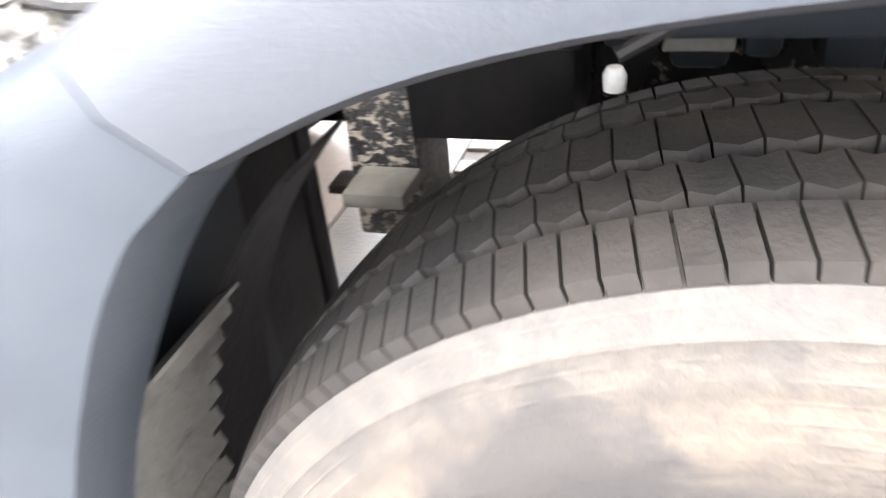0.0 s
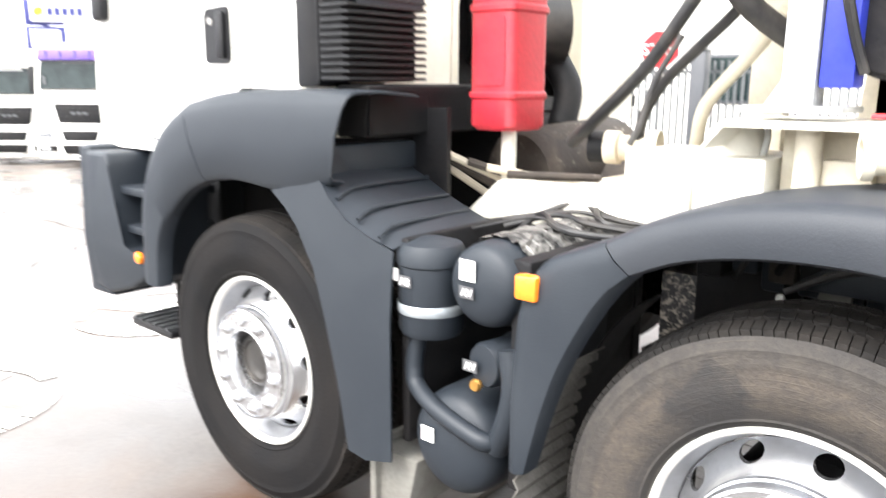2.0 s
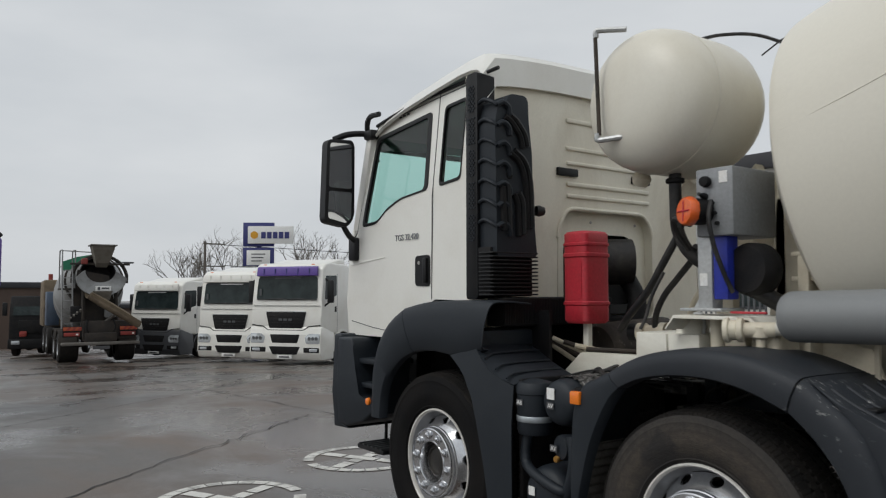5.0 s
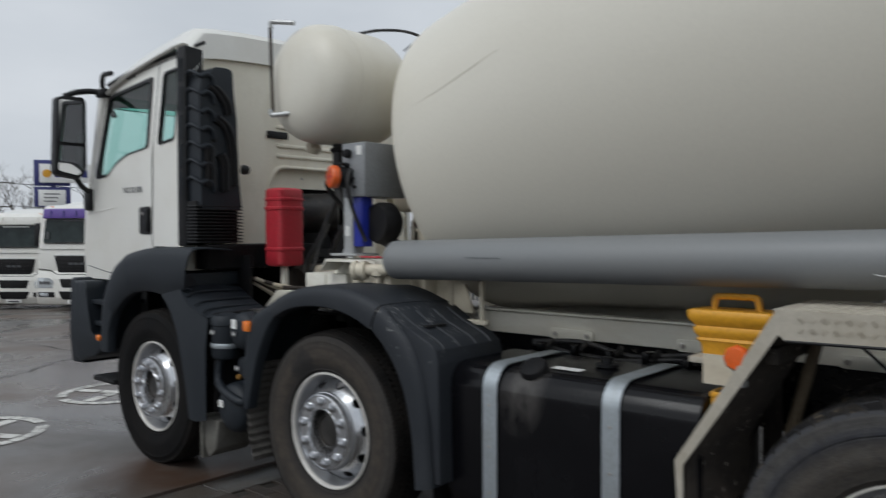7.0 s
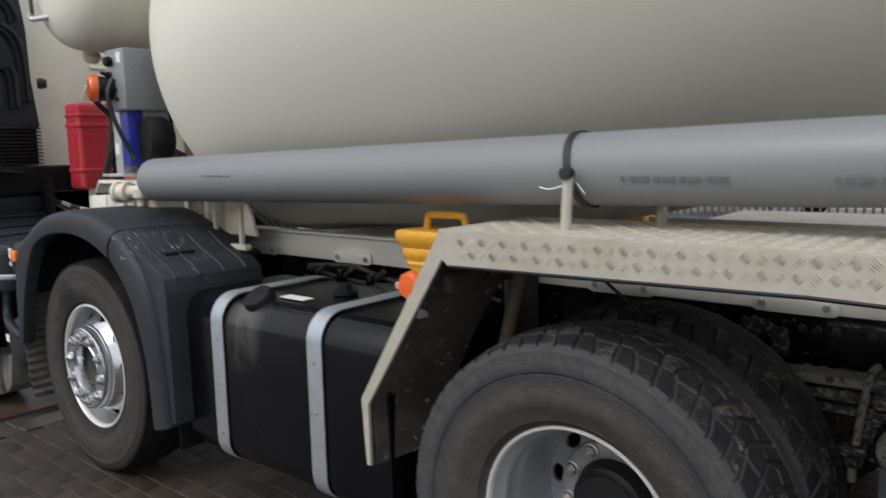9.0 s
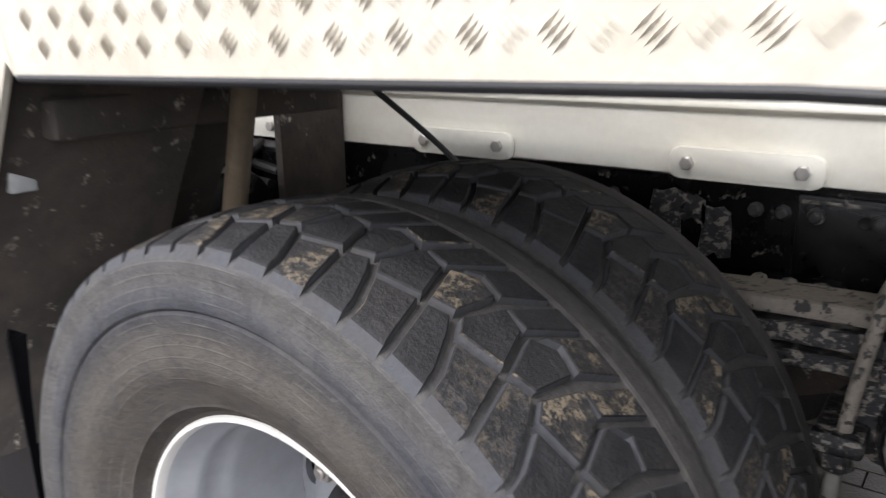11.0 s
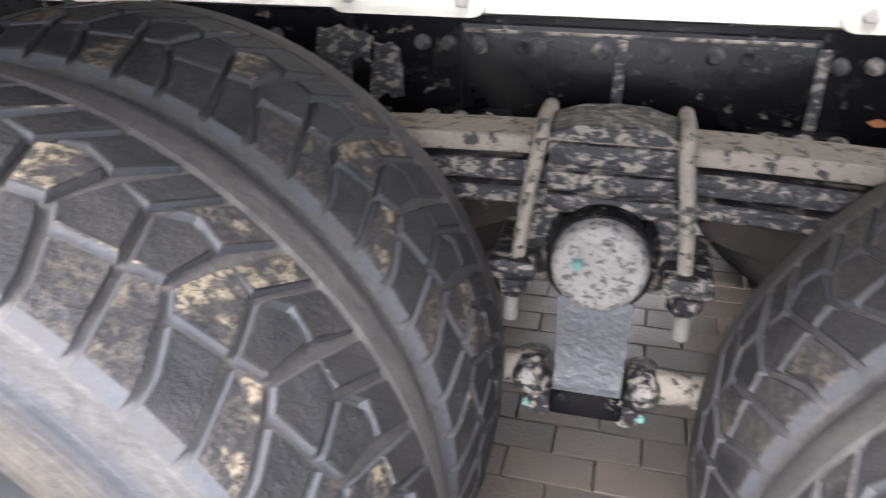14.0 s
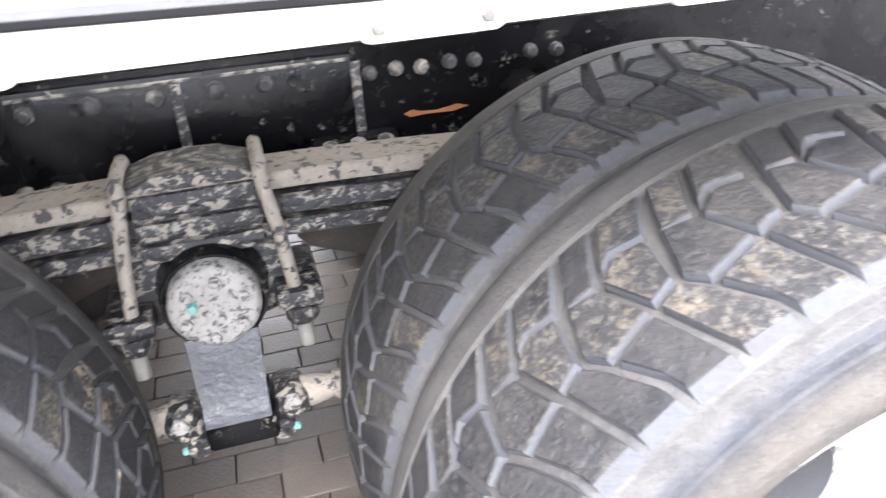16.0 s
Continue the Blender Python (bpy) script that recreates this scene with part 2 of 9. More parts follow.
def tread_material(name, dust, mud, pale):
    """Black rubber blocks: fine scratches, a skin of dust, and dried ochre mud on some of the blocks."""
    m, n, l, s = nodes_of(name)
    fine = noise_ramp(n, l, 150, 0.3, 0.7)
    geo = n.new("ShaderNodeNewGeometry")

    def times(a, b):
        x = n.new("ShaderNodeMath")
        x.operation = 'MULTIPLY'
        l.new(a, x.inputs[0])
        if hasattr(b, "links"):
            l.new(b, x.inputs[1])
        else:
            x.inputs[1].default_value = b
        return x.outputs[0]
    col = mixed(n, l, fine, (0.0055, 0.0056, 0.0067), (0.0115, 0.0118, 0.0136))
    scratch = noise_ramp(n, l, 30, 0.52, 0.66, detail=9, rough=0.75, stretch=(0.7, 3.0, 0.7), warp=0.4)
    col = mixed(n, l, times(scratch, 0.5), col, (0.040, 0.041, 0.047))
    film = noise_ramp(n, l, 11.0, 0.36, 0.66, detail=10, rough=0.75, warp=0.5)
    col = mixed(n, l, times(film, dust), col, (0.036, 0.033, 0.031))
    grit = noise_ramp(n, l, 95, 0.50, 0.58, detail=8, rough=0.8)
    some = n.new("ShaderNodeMapRange")
    some.inputs[1].default_value, some.inputs[2].default_value = 0.35, 0.75
    l.new(geo.outputs["Random Per Island"], some.inputs[0])
    col = mixed(n, l, times(times(grit, some.outputs[0]), dust), col, pale)
    pick = n.new("ShaderNodeMapRange")
    pick.inputs[1].default_value, pick.inputs[2].default_value = 0.66, 0.80
    l.new(geo.outputs["Random Per Island"], pick.inputs[0])
    patch = noise_ramp(n, l, 21, 0.49, 0.56, detail=3)
    clod = noise_ramp(n, l, 85, 0.49, 0.53, detail=12, rough=0.8, stretch=(1.2, 1, 1.2))
    caked = times(times(times(clod, patch), pick.outputs[0]), mud)
    col = mixed(n, l, caked, col, (0.165, 0.134, 0.092))
    l.new(col, s.inputs["Base Color"])
    s.inputs["Roughness"].default_value = 0.68
    s.inputs["Specular IOR Level"].default_value = 0.25
    h = n.new("ShaderNodeMath")
    h.operation = 'ADD'
    l.new(fine, h.inputs[0])
    l.new(caked, h.inputs[1])
    bumped(n, l, s, h.outputs[0], 0.5, 0.004)
    return m


M["tread"] = tread_material("tread", 0.5, 1.0, (0.080, 0.068, 0.055))
M["tread_dusty"] = tread_material("tread_dusty", 0.85, 0.35, (0.070, 0.064, 0.056))
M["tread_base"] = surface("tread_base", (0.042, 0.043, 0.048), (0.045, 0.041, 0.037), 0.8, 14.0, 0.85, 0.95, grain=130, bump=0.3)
M["rust"] = surface("rust", (0.28, 0.10, 0.035), (0.12, 0.045, 0.02), 0.7, 40.0, 0.85, 0.95, grain=120, bump=0.5)
M["rim_silver"] = surface("rim_silver", (0.40, 0.41, 0.43), (0.24, 0.225, 0.21), 0.5, 6.0, 0.30, 0.5, metal=0.55, bump=0.03, tone=0.04)
M["rim_bright"] = surface("rim_bright", (0.60, 0.61, 0.63), (0.30, 0.285, 0.27), 0.5, 7.0, 0.20, 0.42, metal=0.95, bump=0.03, tone=0.04)
M["tyre_black"] = surface("tyre_black", (0.0055, 0.0055, 0.006), (0.020, 0.017, 0.015), 0.5, 3.5, 0.75, 0.92, grain=90, bump=0.25, lo=0.4, hi=0.75, spec=0.15)
M["rim_lip"] = surface("rim_lip", (0.74, 0.72, 0.68), (0.5, 0.46, 0.4), 0.4, 9.0, 0.4, 0.6, metal=0.2, bump=0.03, tone=0.04)
M["bolt_steel"] = surface("bolt_steel", (0.50, 0.48, 0.45), (0.24, 0.16, 0.10), 0.4, 30.0, 0.35, 0.7, metal=0.8, bump=0.1)
M["bolt_black"] = surface("bolt_black", (0.010, 0.010, 0.011), (0.11, 0.098, 0.086), 0.7, 30.0, 0.5, 0.85, bump=0.2)
M["bolt_muddy"] = surface("bolt_muddy", (0.012, 0.012, 0.013), (0.20, 0.18, 0.155), 0.9, 40.0, 0.5, 0.9, grain=60, bump=0.4, lo=0.44, hi=0.54)
M["rail_black"] = surface("rail_black", (0.0026, 0.0026, 0.0033), (0.022, 0.020, 0.018), 0.45, 6.0, 0.26, 0.8, grain=70, bump=0.08, speck=0.25, speck_colour=(0.2, 0.18, 0.15), spec=0.22, lo=0.54, hi=0.74)
M["spring_muddy"] = surface("spring_muddy", (0.008, 0.008, 0.010), (0.20, 0.18, 0.155), 0.95, 62.0, 0.4, 0.95, grain=110, bump=0.5, lo=0.53, hi=0.58, stretch=(0.8, 1, 1.2), speck=0.7, speck_colour=(0.23, 0.21, 0.18))
M["hanger_grey"] = surface("hanger_grey", (0.012, 0.0135, 0.018), (0.050, 0.048, 0.047), 0.7, 14.0, 0.35, 0.8, grain=90, bump=0.2, speck=0.25, speck_colour=(0.16, 0.145, 0.13), lo=0.5, hi=0.72)
M["spring_mud"] = surface("spring_mud", (0.20, 0.176, 0.148), (0.016, 0.016, 0.017), 0.95, 48.0, 0.9, 0.6, grain=90, bump=0.5, lo=0.56, hi=0.60)
M["cap_mud"] = surface("cap_mud", (0.21, 0.20, 0.185), (0.02, 0.02, 0.022), 0.85, 105.0, 0.9, 0.6, grain=80, bump=0.5, lo=0.52, hi=0.60)
M["checker"] = surface("checker", (0.44, 0.405, 0.34), (0.32, 0.28, 0.21), 0.6, 6.0, 0.55, 0.85, grain=60, bump=0.15, tone=0.08)
M["guard_under"] = surface("guard_under", (0.026, 0.021, 0.018), (0.095, 0.076, 0.060), 0.75, 5.0, 0.8, 0.95, grain=40, bump=0.35, speck=0.2, lo=0.4, hi=0.7)
M["pipe_ink"] = surface("pipe_ink", (0.085, 0.095, 0.105), (0.14, 0.155, 0.17), 0.6, 40.0, 0.5, 0.6, bump=0.0)
M["guard_inner"] = surface("guard_inner", (0.030, 0.025, 0.021), (0.085, 0.068, 0.054), 0.75, 5.0, 0.85, 0.95, grain=40, bump=0.35, speck=0.25, lo=0.42, hi=0.72)
M["pipe_grey"] = surface("pipe_grey", (0.205, 0.213, 0.218), (0.235, 0.235, 0.23), 0.4, 2.0, 0.42, 0.6, grain=80, bump=0.02, tone=0.03, stretch=(0.5, 1, 1))
M["red_plastic"] = surface("red_plastic", (0.50, 0.028, 0.045), (0.38, 0.08, 0.07), 0.5, 7.0, 0.45, 0.7, grain=60, bump=0.06)
M["orange_plastic"] = surface("orange_plastic", (0.75, 0.12, 0.015), (0.6, 0.16, 0.04), 0.3, 20.0, 0.3, 0.5, bump=0.02, coat=0.4)
M["amber"] = surface("amber", (0.85, 0.20, 0.01), (0.9, 0.3, 0.03), 0.4, 30.0, 0.2, 0.3, grain=200, bump=0.15, coat=0.6)
M["yellow_plastic"] = surface("yellow_plastic", (0.70, 0.34, 0.02), (0.45, 0.25, 0.05), 0.4, 8.0, 0.45, 0.7, bump=0.05)
M["box_grey"] = surface("box_grey", (0.25, 0.26, 0.27), (0.16, 0.15, 0.14), 0.4, 5.0, 0.4, 0.6, metal=0.2, bump=0.03)
M["blue_paint"] = surface("blue_paint", (0.02, 0.035, 0.35), (0.05, 0.05, 0.12), 0.4, 9.0, 0.4, 0.6)
M["galvanised"] = surface("galvanised", (0.50, 0.51, 0.51), (0.36, 0.35, 0.33), 0.5, 14.0, 0.45, 0.65, metal=0.5, bump=0.04)
M["hose_black"] = surface("hose_black", (0.012, 0.012, 0.013), (0.09, 0.08, 0.07), 0.5, 9.0, 0.5, 0.8, grain=120, bump=0.1)
M["aluminium_dirty"] = surface("aluminium_dirty", (0.17, 0.165, 0.155), (0.02, 0.02, 0.02), 0.9, 20.0, 0.5, 0.7, metal=0.4, bump=0.3, lo=0.45, hi=0.6)
M["brass"] = surface("brass", (0.55, 0.30, 0.08), (0.3, 0.2, 0.1), 0.5, 20.0, 0.4, 0.6, metal=0.9)
M["guard_mud"] = surface("guard_mud", (0.105, 0.098, 0.088), (0.03, 0.028, 0.026), 0.8, 9.0, 0.9, 0.9, grain=60, bump=0.5, lo=0.48, hi=0.66)
M["flap"] = surface("flap", (0.14, 0.135, 0.12), (0.07, 0.062, 0.05), 0.6, 8.0, 0.8, 0.95, bump=0.1)
M["label_white"] = surface("label_white", (0.80, 0.80, 0.78), (0.55, 0.52, 0.46), 0.3, 20.0, 0.5, 0.6, bump=0.0)
M["ink_dark"] = surface("ink_dark", (0.08, 0.08, 0.085), (0.12, 0.12, 0.12), 0.3, 30.0, 0.5, 0.6, bump=0.0)
M["ink_blue"] = surface("ink_blue", (0.03, 0.035, 0.16), (0.06, 0.06, 0.16), 0.3, 3.0, 0.5, 0.6, bump=0.0)
M["purple"] = surface("purple", (0.11, 0.06, 0.30), (0.08, 0.05, 0.2), 0.3, 3.0, 0.35, 0.6)
M["mirror"] = surface("mirror", (0.85, 0.85, 0.86), (0.7, 0.7, 0.7), 0.1, 5.0, 0.03, 0.06, metal=1.0, bump=0.0, tone=0.01)
M["window_dark"] = surface("window_dark", (0.010, 0.016, 0.017), (0.05, 0.07, 0.068), 0.55, 1.6, 0.06, 0.12, bump=0.0, lo=0.4, hi=0.7, spec=0.25)


def glass_material(name, tint, rough=0.0):
    m, n, l, s = nodes_of(name)
    s.inputs["Base Color"].default_value = (*tint, 1)
    s.inputs["Roughness"].default_value = rough
    s.inputs["Transmission Weight"].default_value = 1.0
    s.inputs["IOR"].default_value = 1.05
    g = n.new("ShaderNodeBsdfTransparent")
    g.inputs[0].default_value = (*tint, 1)
    mix = n.new("ShaderNodeMixShader")
    gl = n.new("ShaderNodeBsdfGlossy")
    gl.inputs["Roughness"].default_value = 0.02
    fr = n.new("ShaderNodeFresnel")
    fr.inputs["IOR"].default_value = 1.5
    l.new(fr.outputs[0], mix.inputs[0])
    l.new(g.outputs[0], mix.inputs[1])
    l.new(gl.outputs[0], mix.inputs[2])
    l.new(mix.outputs[0], n["Material Output"].inputs[0])
    return m


M["glass_green"] = glass_material("glass_green", (0.70, 0.90, 0.85))


def yard_material():
    """Wet concrete: pale slabs with rusty and dark damp patches and cracks."""
    m, n, l, s = nodes_of("yard_concrete")
    broad = noise_ramp(n, l, 0.22, 0.35, 0.68, detail=8, rough=0.62, warp=0.6)
    rust = noise_ramp(n, l, 0.21, 0.45, 0.62, detail=6, rough=0.6, stretch=(1, 1.4, 1), warp=0.8)
    fine = noise_ramp(n, l, 40, 0.3, 0.7)
    grit = noise_ramp(n, l, 5.0, 0.35, 0.7, detail=8, rough=0.7)
    col = mixed(n, l, fine, (0.086, 0.078, 0.072), (0.126, 0.114, 0.104))
    g = n.new("ShaderNodeMath")
    g.operation = 'MULTIPLY'
    l.new(grit, g.inputs[0])
    g.inputs[1].default_value = 0.45
    col = mixed(n, l, g.outputs[0], col, (0.060, 0.054, 0.050))
    r2 = n.new("ShaderNodeMath")
    r2.operation = 'MULTIPLY'
    l.new(rust, r2.inputs[0])
    r2.inputs[1].default_value = 0.65
    col = mixed(n, l, r2.outputs[0], col, (0.125, 0.080, 0.052))
    # rusty puddle round the foot of the front wheel
    tc = n.new("ShaderNodeTexCoord")
    mp = n.new("ShaderNodeMapping")
    mp.vector_type = 'TEXTURE'
    mp.inputs["Location"].default_value = (0.22, 0.05, 0)
    mp.inputs["Scale"].default_value = (0.62, 0.75, 1.0)
    l.new(tc.outputs["Object"], mp.inputs["Vector"])
    ln = n.new("ShaderNodeVectorMath")
    ln.operation = 'LENGTH'
    l.new(mp.outputs[0], ln.inputs[0])
    pr = n.new("ShaderNodeMapRange")
    pr.inputs[1].default_value, pr.inputs[2].default_value = 1.0, 0.55
    l.new(ln.outputs["Value"], pr.inputs[0])
    pm = n.new("ShaderNodeMath")
    pm.operation = 'MULTIPLY'
    l.new(pr.outputs[0], pm.inputs[0])
    l.new(noise_ramp(n, l, 2.5, 0.25, 0.55, detail=6), pm.inputs[1])
    col = mixed(n, l, pm.outputs[0], col, (0.062, 0.034, 0.020))
    wet = noise_ramp(n, l, 0.4, 0.42, 0.62, detail=5, warp=0.5)
    w2 = n.new("ShaderNodeMath")
    w2.operation = 'MULTIPLY'
    l.new(wet, w2.inputs[0])
    w2.inputs[1].default_value = 0.5
    col = mixed(n, l, w2.outputs[0], col, (0.040, 0.036, 0.033))
    l.new(col, s.inputs["Base Color"])
    mr = n.new("ShaderNodeMapRange")
    mr.inputs[3].default_value, mr.inputs[4].default_value = 0.5, 0.18
    l.new(wet, mr.inputs[0])
    l.new(mr.outputs[0], s.inputs["Roughness"])
    bumped(n, l, s, fine, 0.15, 0.004)
    return m


M["yard"] = yard_material()
M["paver"] = surface("paver", (0.036, 0.027, 0.0208), (0.072, 0.056, 0.043), 0.6, 7.0, 0.45, 0.75, grain=90, bump=0.3, tone=0.2, island=0.25, lo=0.4, hi=0.7)
M["paver_bed"] = surface("paver_bed", (0.035, 0.032, 0.028), (0.07, 0.06, 0.05), 0.5, 9.0, 0.8, 0.95, bump=0.3)
M["road_paint"] = surface("road_paint", (0.62, 0.61, 0.57), (0.22, 0.21, 0.2), 0.7, 5.0, 0.5, 0.6, grain=60, bump=0.1, lo=0.48, hi=0.62)
M["crack"] = surface("crack", (0.018, 0.016, 0.014), (0.04, 0.035, 0.03), 0.5, 3.0, 0.6, 0.8)
M["bark"] = surface("bark", (0.13, 0.115, 0.10), (0.09, 0.085, 0.07), 0.5, 3.0, 0.9, 0.95, bump=0.2)
M["wall_pale"] = surface("wall_pale", (0.62, 0.61, 0.57), (0.5, 0.48, 0.43), 0.4, 0.8, 0.8, 0.9, bump=0.05)
M["wall_brown"] = surface("wall_brown", (0.10, 0.07, 0.055), (0.06, 0.045, 0.04), 0.5, 0.5, 0.8, 0.9, bump=0.1)
M["roof_dark"] = surface("roof_dark", (0.03, 0.03, 0.035), (0.06, 0.06, 0.06), 0.4, 1.0, 0.6, 0.8)
M["drum_old"] = surface("drum_old", (0.27, 0.275, 0.275), (0.07, 0.058, 0.045), 0.8, 1.1, 0.6, 0.9, bump=0.1)
M["muddy_iron"] = surface("muddy_iron", (0.022, 0.018, 0.015), (0.075, 0.058, 0.044), 0.7, 3.5, 0.7, 0.95, bump=0.3)
M["hopper_mud"] = surface("hopper_mud", (0.16, 0.145, 0.12), (0.06, 0.045, 0.034), 0.8, 2.5, 0.7, 0.95, bump=0.3)
M["chute_mud"] = surface("chute_mud", (0.15, 0.115, 0.075), (0.05, 0.038, 0.028), 0.8, 3.0, 0.8, 0.95, bump=0.3)
M["tank_blue"] = surface("tank_blue", (0.07, 0.10, 0.15), (0.05, 0.045, 0.04), 0.5, 2.0, 0.5, 0.8, bump=0.1)
M["orange_dull"] = surface("orange_dull", (0.45, 0.09, 0.03), (0.12, 0.05, 0.03), 0.5, 4.0, 0.4, 0.7)
M["old_mixer"] = surface("old_mixer", (0.15, 0.14, 0.125), (0.05, 0.036, 0.026), 0.85, 1.6, 0.6, 0.9, bump=0.1)
M["stop_red"] = surface("stop_red", (0.55, 0.012, 0.02), (0.4, 0.02, 0.02), 0.3, 5.0, 0.4, 0.5)
M["fence_grey"] = surface("fence_grey", (0.10, 0.105, 0.11), (0.06, 0.06, 0.06), 0.4, 5.0, 0.5, 0.6, metal=0.4)
M["green_net"] = surface("green_net", (0.03, 0.22, 0.12), (0.05, 0.12, 0.08), 0.4, 4.0, 0.7, 0.8)
M["turquoise"] = surface("turquoise", (0.09, 0.22, 0.20), (0.16, 0.16, 0.14), 0.5, 30.0, 0.5, 0.7)
M["dark_grey_paint"] = surface("dark_grey_paint", (0.05, 0.053, 0.06), (0.08, 0.08, 0.08), 0.3, 3.0, 0.4, 0.6)
M["old_red"] = surface("old_red", (0.30, 0.04, 0.03), (0.10, 0.05, 0.04), 0.6, 3.0, 0.5, 0.7)
M["lamp_glass"] = surface("lamp_glass", (0.55, 0.58, 0.60), (0.3, 0.3, 0.3), 0.5, 20.0, 0.15, 0.3, metal=0.4, bump=0.0)
M["gutter"] = surface("gutter", (0.060, 0.056, 0.052), (0.10, 0.075, 0.05), 0.6, 4.0, 0.3, 0.6, bump=0.2)


def scuffed_plastic():
    """Anthracite plastic with pale scratches across the crown behind the wheel, where things were dragged over it."""
    m, n, l, s = nodes_of("anthracite_scuffed")
    fine = noise_ramp(n, l, 220, 0.3, 0.7)
    broad = noise_ramp(n, l, 2.5, 0.45, 0.75)
    col = mixed(n, l, fine, (0.0205, 0.0235, 0.029), (0.0235, 0.0275, 0.034))
    a = n.new("ShaderNodeMath")
    a.operation = 'MULTIPLY'
    a.inputs[1].default_value = 0.35
    l.new(broad, a.inputs[0])
    col = mixed(n, l, a.outputs[0], col, (0.055, 0.058, 0.063))
    tc = n.new("ShaderNodeTexCoord")
    mp = n.new("ShaderNodeMapping")
    mp.inputs["Rotation"].default_value = (0, 0, radians(35))
    mp.inputs["Scale"].default_value = (14, 90, 30)
    l.new(tc.outputs["Object"], mp.inputs["Vector"])
    t = n.new("ShaderNodeTexNoise")
    t.inputs["Scale"].default_value = 1.0
    t.inputs["Detail"].default_value = 7.0
    t.inputs["Roughness"].default_value = 0.7
    l.new(mp.outputs[0], t.inputs["Vector"])
    r = n.new("ShaderNodeMapRange")
    r.inputs[1].default_value, r.inputs[2].default_value = 0.60, 0.66
    l.new(t.outputs[0], r.inputs[0])
    where = n.new("ShaderNodeVectorMath")
    where.operation = 'DISTANCE'
    where.inputs[1].default_value = (2.42, 0.12, 1.20)
    l.new(tc.outputs["Object"], where.inputs[0])
    near = n.new("ShaderNodeMapRange")
    near.inputs[1].default_value, near.inputs[2].default_value, near.inputs[3].default_value, near.inputs[4].default_value = 0.10, 0.36, 1.0, 0.0
    l.new(where.outputs["Value"], near.inputs[0])
    b = n.new("ShaderNodeMath")
    b.operation = 'MULTIPLY'
    l.new(r.outputs[0], b.inputs[0])
    l.new(near.outputs[0], b.inputs[1])
    col = mixed(n, l, b.outputs[0], col, (0.34, 0.34, 0.33))
    l.new(col, s.inputs["Base Color"])
    s.inputs["Roughness"].default_value = 0.55
    s.inputs["Specular IOR Level"].default_value = 0.32
    bumped(n, l, s, fine, 0.12)
    return m


M["anthracite_scuffed"] = scuffed_plastic()

# ---- mesh helpers ----
def part(name, bm, material, parent=None, label="", smooth=40):
    """Links a bmesh as one mesh object under a thing or part, sharing its space."""
    bmesh.ops.recalc_face_normals(bm, faces=bm.faces)
    me = bpy.data.meshes.new(name)
    bm.to_mesh(me)
    bm.free()
    return placed(name, me, material, parent, label, smooth)


def placed(name, me, material, parent=None, label="", smooth=40):
    if not me.materials:
        me.materials.append(M[material])
        if smooth:
            me.shade_smooth()
            me.set_sharp_from_angle(angle=radians(smooth))
    ob = new(name, me)
    if parent is not None:
        ob.parent = parent
    if label:
        ob["label"] = label
    return ob


def thing(name, label, category, group="", at=None, kind=""):
    ob = new(name)
    if at is not None:
        ob.matrix_basis = at
    return tagged(ob, label, category, group, kind)


def holder(name, parent, at=None, label=""):
    ob = new(name)
    ob.parent = parent
    if at is not None:
        ob.matrix_basis = at
    if label:
        ob["label"] = label
    return ob


def bevelled(bm, geom, width, segments=2):
    if width > 0:
        edges = list({e for f in geom for e in f.edges})
        bmesh.ops.bevel(bm, geom=edges, offset=width, segments=segments, affect='EDGES', profile=0.5, clamp_overlap=True)


def box(bm, x0, x1, y0, y1, z0, z1, bevel=0.0, segments=2):
    r = bmesh.ops.create_cube(bm, size=1.0)
    for v in r["verts"]:
        v.co = Vector((x0 + (v.co.x + 0.5) * (x1 - x0), y0 + (v.co.y + 0.5) * (y1 - y0), z0 + (v.co.z + 0.5) * (z1 - z0)))
    faces = list({f for v in r["verts"] for f in v.link_faces})
    bevelled(bm, faces, bevel, segments)
    return bm


def prism(bm, pts, y0, y1, bevel=0.0, axis="y", segments=2):
    """A polygon of (x, z) points drawn out along y (or of (y, z) along x, (x, y) along z)."""
    def at(p, d):
        return {"y": (p[0], d, p[1]), "x": (d, p[0], p[1]), "z": (p[0], p[1], d)}[axis]
    a = [bm.verts.new(at(p, y0)) for p in pts]
    b = [bm.verts.new(at(p, y1)) for p in pts]
    faces = [bm.faces.new(a), bm.faces.new(b[::-1])]
    for i in range(len(pts)):
        j = (i + 1) % len(pts)
        faces.append(bm.faces.new((a[i], a[j], b[j], b[i])))
    bevelled(bm, faces, bevel, segments)
    return bm


def basis_along(way):
    way = Vector(way).normalized()
    side = way.cross(Vector((0, 0, 1)))
    if side.length < 1e-4:
        side = Vector((1, 0, 0))
    side.normalize()
    return way, side, side.cross(way)


